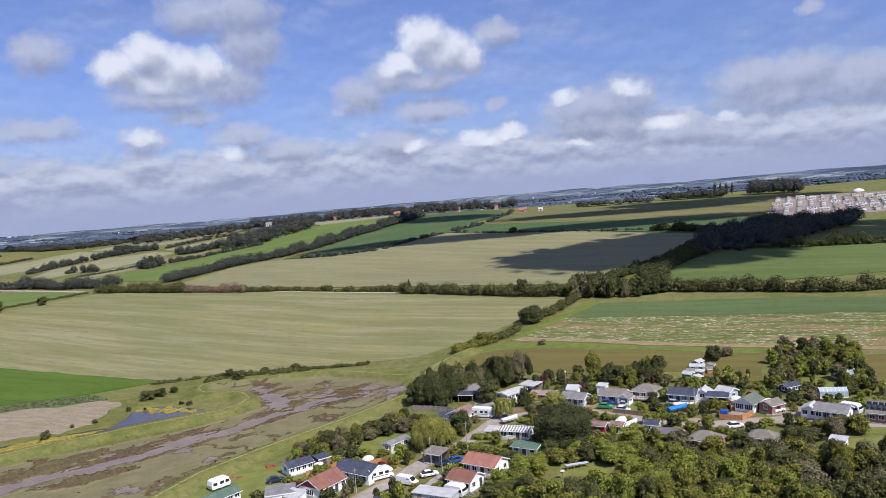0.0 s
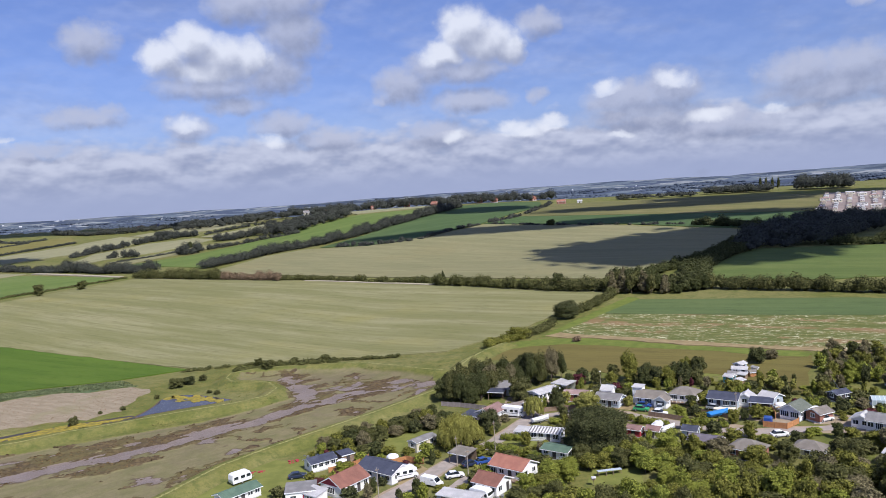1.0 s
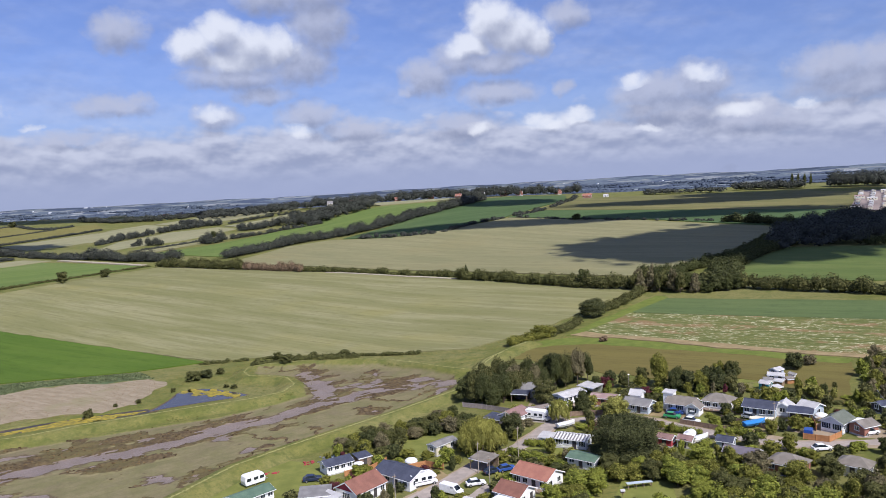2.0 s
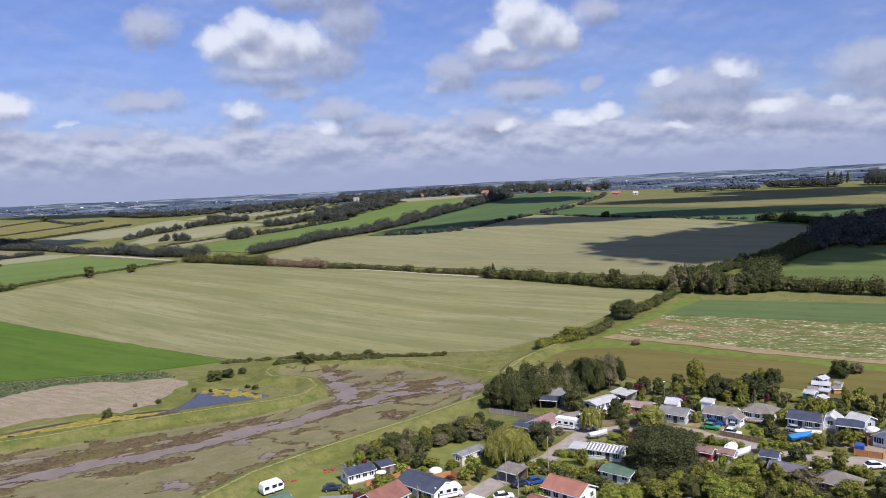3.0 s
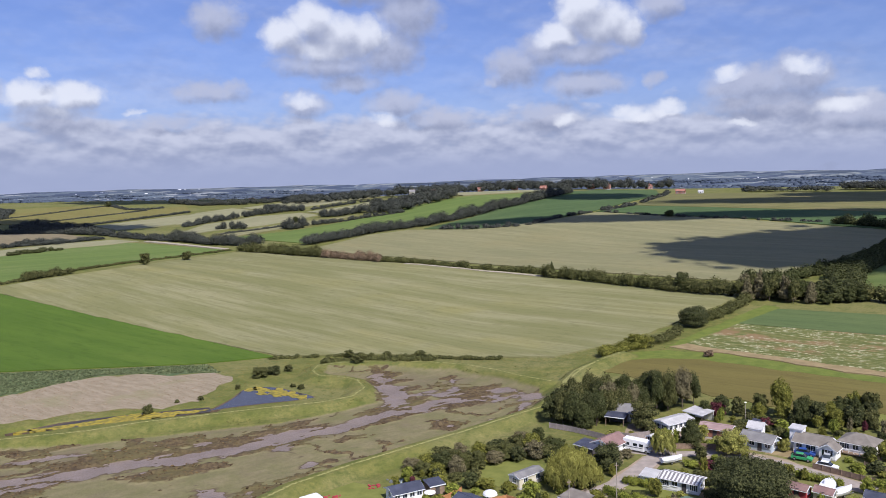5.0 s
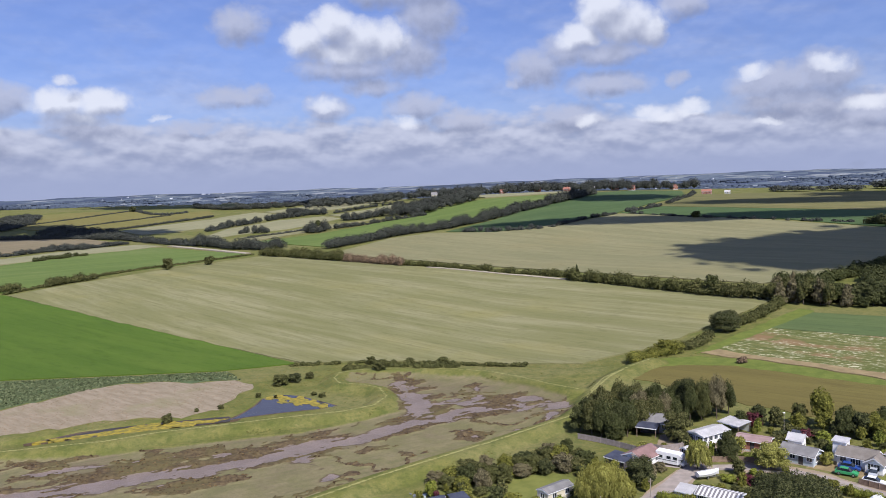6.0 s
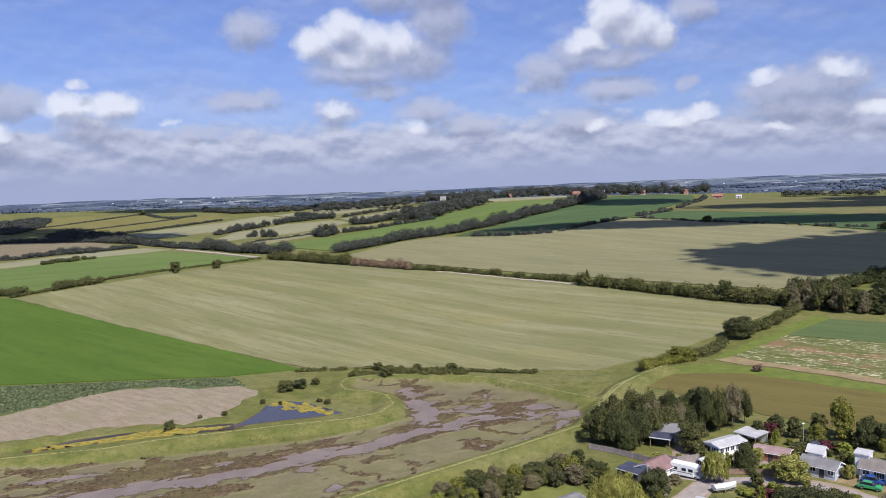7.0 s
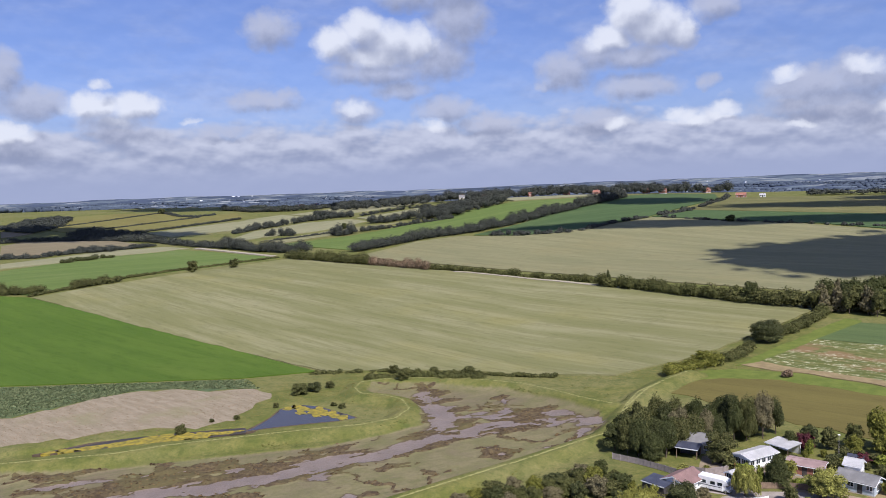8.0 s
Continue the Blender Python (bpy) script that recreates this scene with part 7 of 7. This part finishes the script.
def table_set(x, y):
    ob = thing("bird_table", x, y, 0, "small pale bird table on a lawn", "bird table")
    bm = bmesh.new()
    tube(bm, (0, 0, -0.2), (0, 0, 1.3), 0.06, 0.05, 8)
    part("post", bm, TIMBER, ob)
    part("tray", boxes((-0.4, -0.4, 1.3, 0.4, 0.4, 1.36)), TIMBER, ob)
    part("roof", prism([(-0.5, 1.7), (0.5, 1.7), (0, 2.0)], -0.45, 0.45), R_PALE, ob)


table_set(37.5, 151.5)


# ---- village trees and shrubs ----
tree(43.5, 170.5, 11.0, 12.6, "dome", LEAF_DARK, 0.030, "large dense dark green oak among the chalets")
tree(13.2, 184.5, 8.8, 10.8, "weep", LEAF_LIME, 0.034, "yellow-green weeping willow by the lane")
tree(34.4, 200.4, 6.2, 5.8, "weep", LEAF_LIME, 0.05, "small weeping willow beside the lane")
tree(41.8, 205.6, 6.0, 5.6, "plume", LEAF_DARK, 0.06, "dark bushy conifer before a chalet")
tree(48.6, 199.6, 5.4, 8.0, "round", LEAF_LIME, 0.055, "yellow-green spreading garden tree")
tree(68.0, 224.5, 9.0, 7.0, "tall", LEAF, 0.07, "tall leafy tree at the garden edge")
tree(108.0, 226.0, 5.0, 5.6, "bush", LEAF_DARK, 0.07, "round dark bush on the meadow", "bush", "bush")
tree(114.0, 229.0, 3.0, 4.5, "bush", LEAF_GREY, 0.08, "low grey-green bush on the meadow", "bush", "bush")
tree(21.5, 193.0, 6.0, 6.0, "bush", LEAF_DARK, 0.05, "dark rounded tree beside the willow")
tree(33.5, 219.0, 6.5, 7.5, "bush", LEAF_FAR, 0.06, "broad green tree before a workshop")
tree(52.5, 224.5, 4.2, 4.4, "round", LEAF_PURPLE, 0.07, "dark red-leaved maple behind a carport")
for k, (x, y) in enumerate(scatter([(11, 227), (20, 219), (27, 226), (36, 231), (44, 231), (50, 236), (44, 243), (30, 242), (16, 238)], 2.9)):
    kind, m = (("dome", "tall", "round", "tall")[k % 4], (LEAF_DARK, LEAF_FAR, LEAF_DARK)[k % 3]) if x < 26 else (("tall", "round", "tall")[k % 3], (LEAF_FAR, LEAF_DARK, LEAF_DARK, LEAF_GREY)[k % 4])
    tree(x, y, rng.uniform(6.0, 9.8) + (1.2 if x > 38 else 0.0), rng.uniform(4.6, 6.8), kind, m, 0.062, "tall dark green tree in a dense copse", group="copse by the sea bank")
for x, y, h, w, m in ((66, 157.0, 4.4, 6.0, LEAF_GREY), (61.5, 159.5, 4.8, 5.5, LEAF), (57.5, 164, 5.0, 6.0, LEAF_BRIGHT), (77.5, 151.0, 4.4, 5.5, LEAF_FAR), (88.5, 150.0, 4.0, 5.0, LEAF_FAR), (70.5, 150.5, 4.4, 5.5, LEAF), (77.6, 158.0, 3.0, 3.6, LEAF), (38.5, 165.0, 4.0, 5.0, LEAF_FAR)):
    tree(x, y, h, w, "bush", m, 0.07, "leafy tree crowding a bungalow wall", group="village wood")
for k, (x, y, m) in enumerate(((97, 212, TIMBER), (95, 214.5, WHITE), (100.5, 213, ORANGE_WOOD), (94, 207, TIMBER), (103, 217, WHITE))):
    lean_to(x, y, -50 + 25 * k, 2.2, 1.5, 1.3, 1.6, (R_PALE, R_GREY, R_TAUPE)[k % 3], m, "low allotment store of boards beside sheds", "allotment_store", "shed", marks="")
for k, (x, y) in enumerate(scatter([(-22, 195.5), (-10, 202.5), (2, 208.5), (9, 213), (13, 207), (8, 200), (-2, 199.5), (-8, 194), (-20, 192)], 2.7)):
    tree(x, y, rng.uniform(2.6, 4.6), rng.uniform(3.4, 5.2), ("round", "bush", "round")[k % 3], (LEAF_FAR, LEAF, LEAF_DARK, LEAF_FAR, LEAF_GREY)[k % 5], 0.075, "thick mixed scrub bush behind the bank", "bush", "bush", "bank scrub")
WOOD_EDGE = [(19, 144), (23, 153), (30, 158), (36, 165), (50, 165), (56, 157), (64, 152), (68, 147), (78, 143), (86, 143), (92, 151), (103, 153), (107, 148), (104, 136), (92, 116), (60, 112), (36, 126)]
for k, (x, y) in enumerate(scatter(WOOD_EDGE, 3.3)):
    if any(math.hypot(x - a, y - b) < r for a, b, r in ((42, 152, 7), (36, 148, 4), (40, 163, 3), (71.8, 156, 5.5), (83, 152, 5.5), (94.4, 142.6, 4.5), (65.4, 162.6, 6), (34.4, 170, 5), (23, 163, 6), (101, 141.5, 7))):
        continue
    deep = y < 140 or x > 55
    tree(x, y, rng.uniform(3.4, 7.0) if y < 140 else rng.uniform(2.6, 5.2), rng.uniform(3.8, 6.6), ("round", "bush", "tall", "bush")[k % 4], (LEAF, LEAF_BRIGHT, LEAF_FAR, LEAF_BRIGHT, LEAF)[k % 5] if x < 72 else (LEAF_FAR, LEAF_FAR, LEAF_GREY, LEAF)[k % 4], 0.075, "leafy green tree in the village wood", group="village wood")
for k, (x, y) in enumerate(scatter([(47, 226), (58, 222), (66, 219), (74, 214), (84, 212), (90, 226), (86, 228), (76, 219), (66, 225), (56, 228)], 3.6)):
    tree(x, y, rng.uniform(3.5, 6.0), rng.uniform(3.5, 5.5), "round", (LEAF_FAR, LEAF_DARK, LEAF_DARK, LEAF)[k % 4], 0.09, "garden boundary tree behind the chalets", group="garden boundary trees")
for k, (x, y) in enumerate(scatter([(106, 188), (112, 196), (121, 215), (134, 229), (148, 219), (144, 207), (132, 186), (126, 174), (118, 178), (124, 188), (120, 196)], 2.9)):
    tree(x, y, rng.uniform(1.6, 5.2), rng.uniform(2.4, 4.6), "bush" if k % 3 else "round", (LEAF, LEAF_BRIGHT, LEAF_DARK, LEAF_FAR, LEAF_GREY)[k % 5], 0.105, "mixed tree in an overgrown garden", group="overgrown garden")
TAKEN = [(o.location.x, o.location.y) for o in scene.objects if o.parent is None and o.get("category") in ("house", "shed", "garage", "carport", "caravan", "car", "van", "motorhome", "boat", "conservatory", "greenhouse", "outbuilding", "trailer", "gazebo")]
ROADS = [LANE, LANE_EAST]
VILLAGE = [(-30, 158), (-24, 192), (-5, 193), (12, 200), (26, 213), (48, 222), (86, 214), (104, 205), (126, 174), (128, 150), (100, 156), (60, 166), (36, 168), (20, 160), (4, 140), (-14, 145)]
for k, (x, y) in enumerate(scatter(VILLAGE, 2.8, 9000)):
    if any(inside(np.array(x), np.array(y), lawn) for lawn in LAWNS[:2]) or any((x - a) ** 2 + (y - b) ** 2 < 14 for a, b in TAKEN) or any(float(off_line(np.array(x), np.array(y), r)) < 2.7 for r in ROADS):
        continue
    m = (LEAF, LEAF_FAR, LEAF_DARK, LEAF_BRIGHT, LEAF, LEAF_PURPLE, LEAF, LEAF_FAR, LEAF_LIME, LEAF_DARK, LEAF_GREY, LEAF_BRIGHT, LEAF, LEAF_FAR, LEAF_DARK, LEAF)[int(rng.integers(0, 16))]
    tree(x, y, rng.uniform(0.8, 3.8), rng.uniform(1.3, 4.0), ("bush", "round", "bush")[k % 3], m, 0.14, "purple-leaved garden shrub" + " beside a chalet" if m is LEAF_PURPLE else "leafy garden shrub between the chalets", "shrub", "shrub", "garden shrubs")
for pts in ([(19.5, 181.4), (24.2, 176), (29.5, 169)], [(24, 186), (30, 183)], [(70, 180), (75, 174.5)], [(58, 186), (63, 181)], [(98, 178), (104, 184)]):
    hedge(pts, 1.6, 1.5, LEAF_BRIGHT, 0.3, "clipped bright green garden hedge", ragged=0.1)


# ---- far buildings ----
def far_house(x, y, turn, L, W, roof, wall, label, h=5.5, group="ridge-top houses", name="house"):
    ob = house(x, y, turn, L, W, h * 0.6, h, roof, wall, label, front="wdw", name=name, category="house", chimney=name == "house")
    return tagged(ob, group=group)


far_house(219, 986, -20, 11, 8, R_RED, BRICK, "brick farmhouse with bright red roof", 5.5)
far_house(243, 985, -20, 6, 4, R_PALE, WHITE, "low white barn beside a farmhouse", 4.0)
for x, y, m in ((150, 1128, R_BROWN), (128, 1136, R_BROWN), (60, 1118, R_RED), (20, 1140, R_BROWN), (-30, 1150, R_BROWN), (95, 1132, R_PALE), (210, 1140, R_BROWN), (-100, 1146, R_BROWN)):
    far_house(x, y, rng.uniform(-40, 40), 9, 6.5, m, WHITE if m is R_PALE else BRICK, "brick house with tiled roof on the ridge", 6.5)
far_house(-128, 1128, 10, 8, 6, R_GREY, CREAM, "cream church building on the wooded hill", 8)
far_house(-394, 1283, 15, 13, 8, R_SLATE, WHITE, "white farmhouse on the far slope", 7)
far_house(-420, 1290, 15, 9, 7, R_BROWN, WHITE, "white barn on the far slope", 6)

outline("caravan_park_ground", [(418, 738), (530, 905), (690, 890), (600, 705), (470, 722)], plain("park roads", (0.27, 0.215, 0.195), (0.19, 0.155, 0.14), 0.05, 0.95), 1.0, "pinkish-grey roads of the caravan park", "yard")


def park_home(roof, wall):
    ob = tagged(new("static_caravan"), "static caravan with pale roof in tight rows", "caravan", "caravan park")
    part("body", boxes((-5, -2.1, 0.3, 5, 2.1, 2.7)), wall, ob)
    part("roof", prism([(-2.3, 2.65), (0, 3.5), (2.3, 2.65), (2.3, 2.8), (0, 3.66), (-2.3, 2.8)], -5.2, 5.2), roof, ob)
    for u in (-3, 0, 3):
        w = part("window", boxes((u - 0.8, -2.16, 1.3, u + 0.8, -2.08, 2.3)), FRAME, ob)
        part("pane", boxes((u - 0.7, -2.18, 1.4, u + 0.7, -2.1, 2.2)), GLASS, w)
    part("skirt", boxes((-4.9, -2.0, -1.0, 4.9, 2.0, 0.3)), GREYWALL, ob)
    return ob


homes = [park_home(R_PALE, CREAM), park_home(R_PINK, CREAM), park_home(R_GREY, WHITE)]
count = 0
for i in range(12):
    for j in range(9):
        x, y = 432 + 13.0 * i + 10.5 * j, 748 - 2.4 * i + 16.5 * j
        if rng.uniform() < 0.06:
            continue
        m = Matrix.Translation((x, y, top(x, y) + 1.0)) @ pose(0, 0, 0, 0, 0, (62 if (i + j) % 5 else -20) + rng.uniform(-5, 5))
        if count < 3:
            homes[count].matrix_basis = m
        else:
            copy_thing(homes[int(rng.integers(0, 3))], m)
        count += 1
dome_tent(640, 905, 7.0, 4.0, P_WHITE, "large white domed hall in the caravan park", "dome_hall")
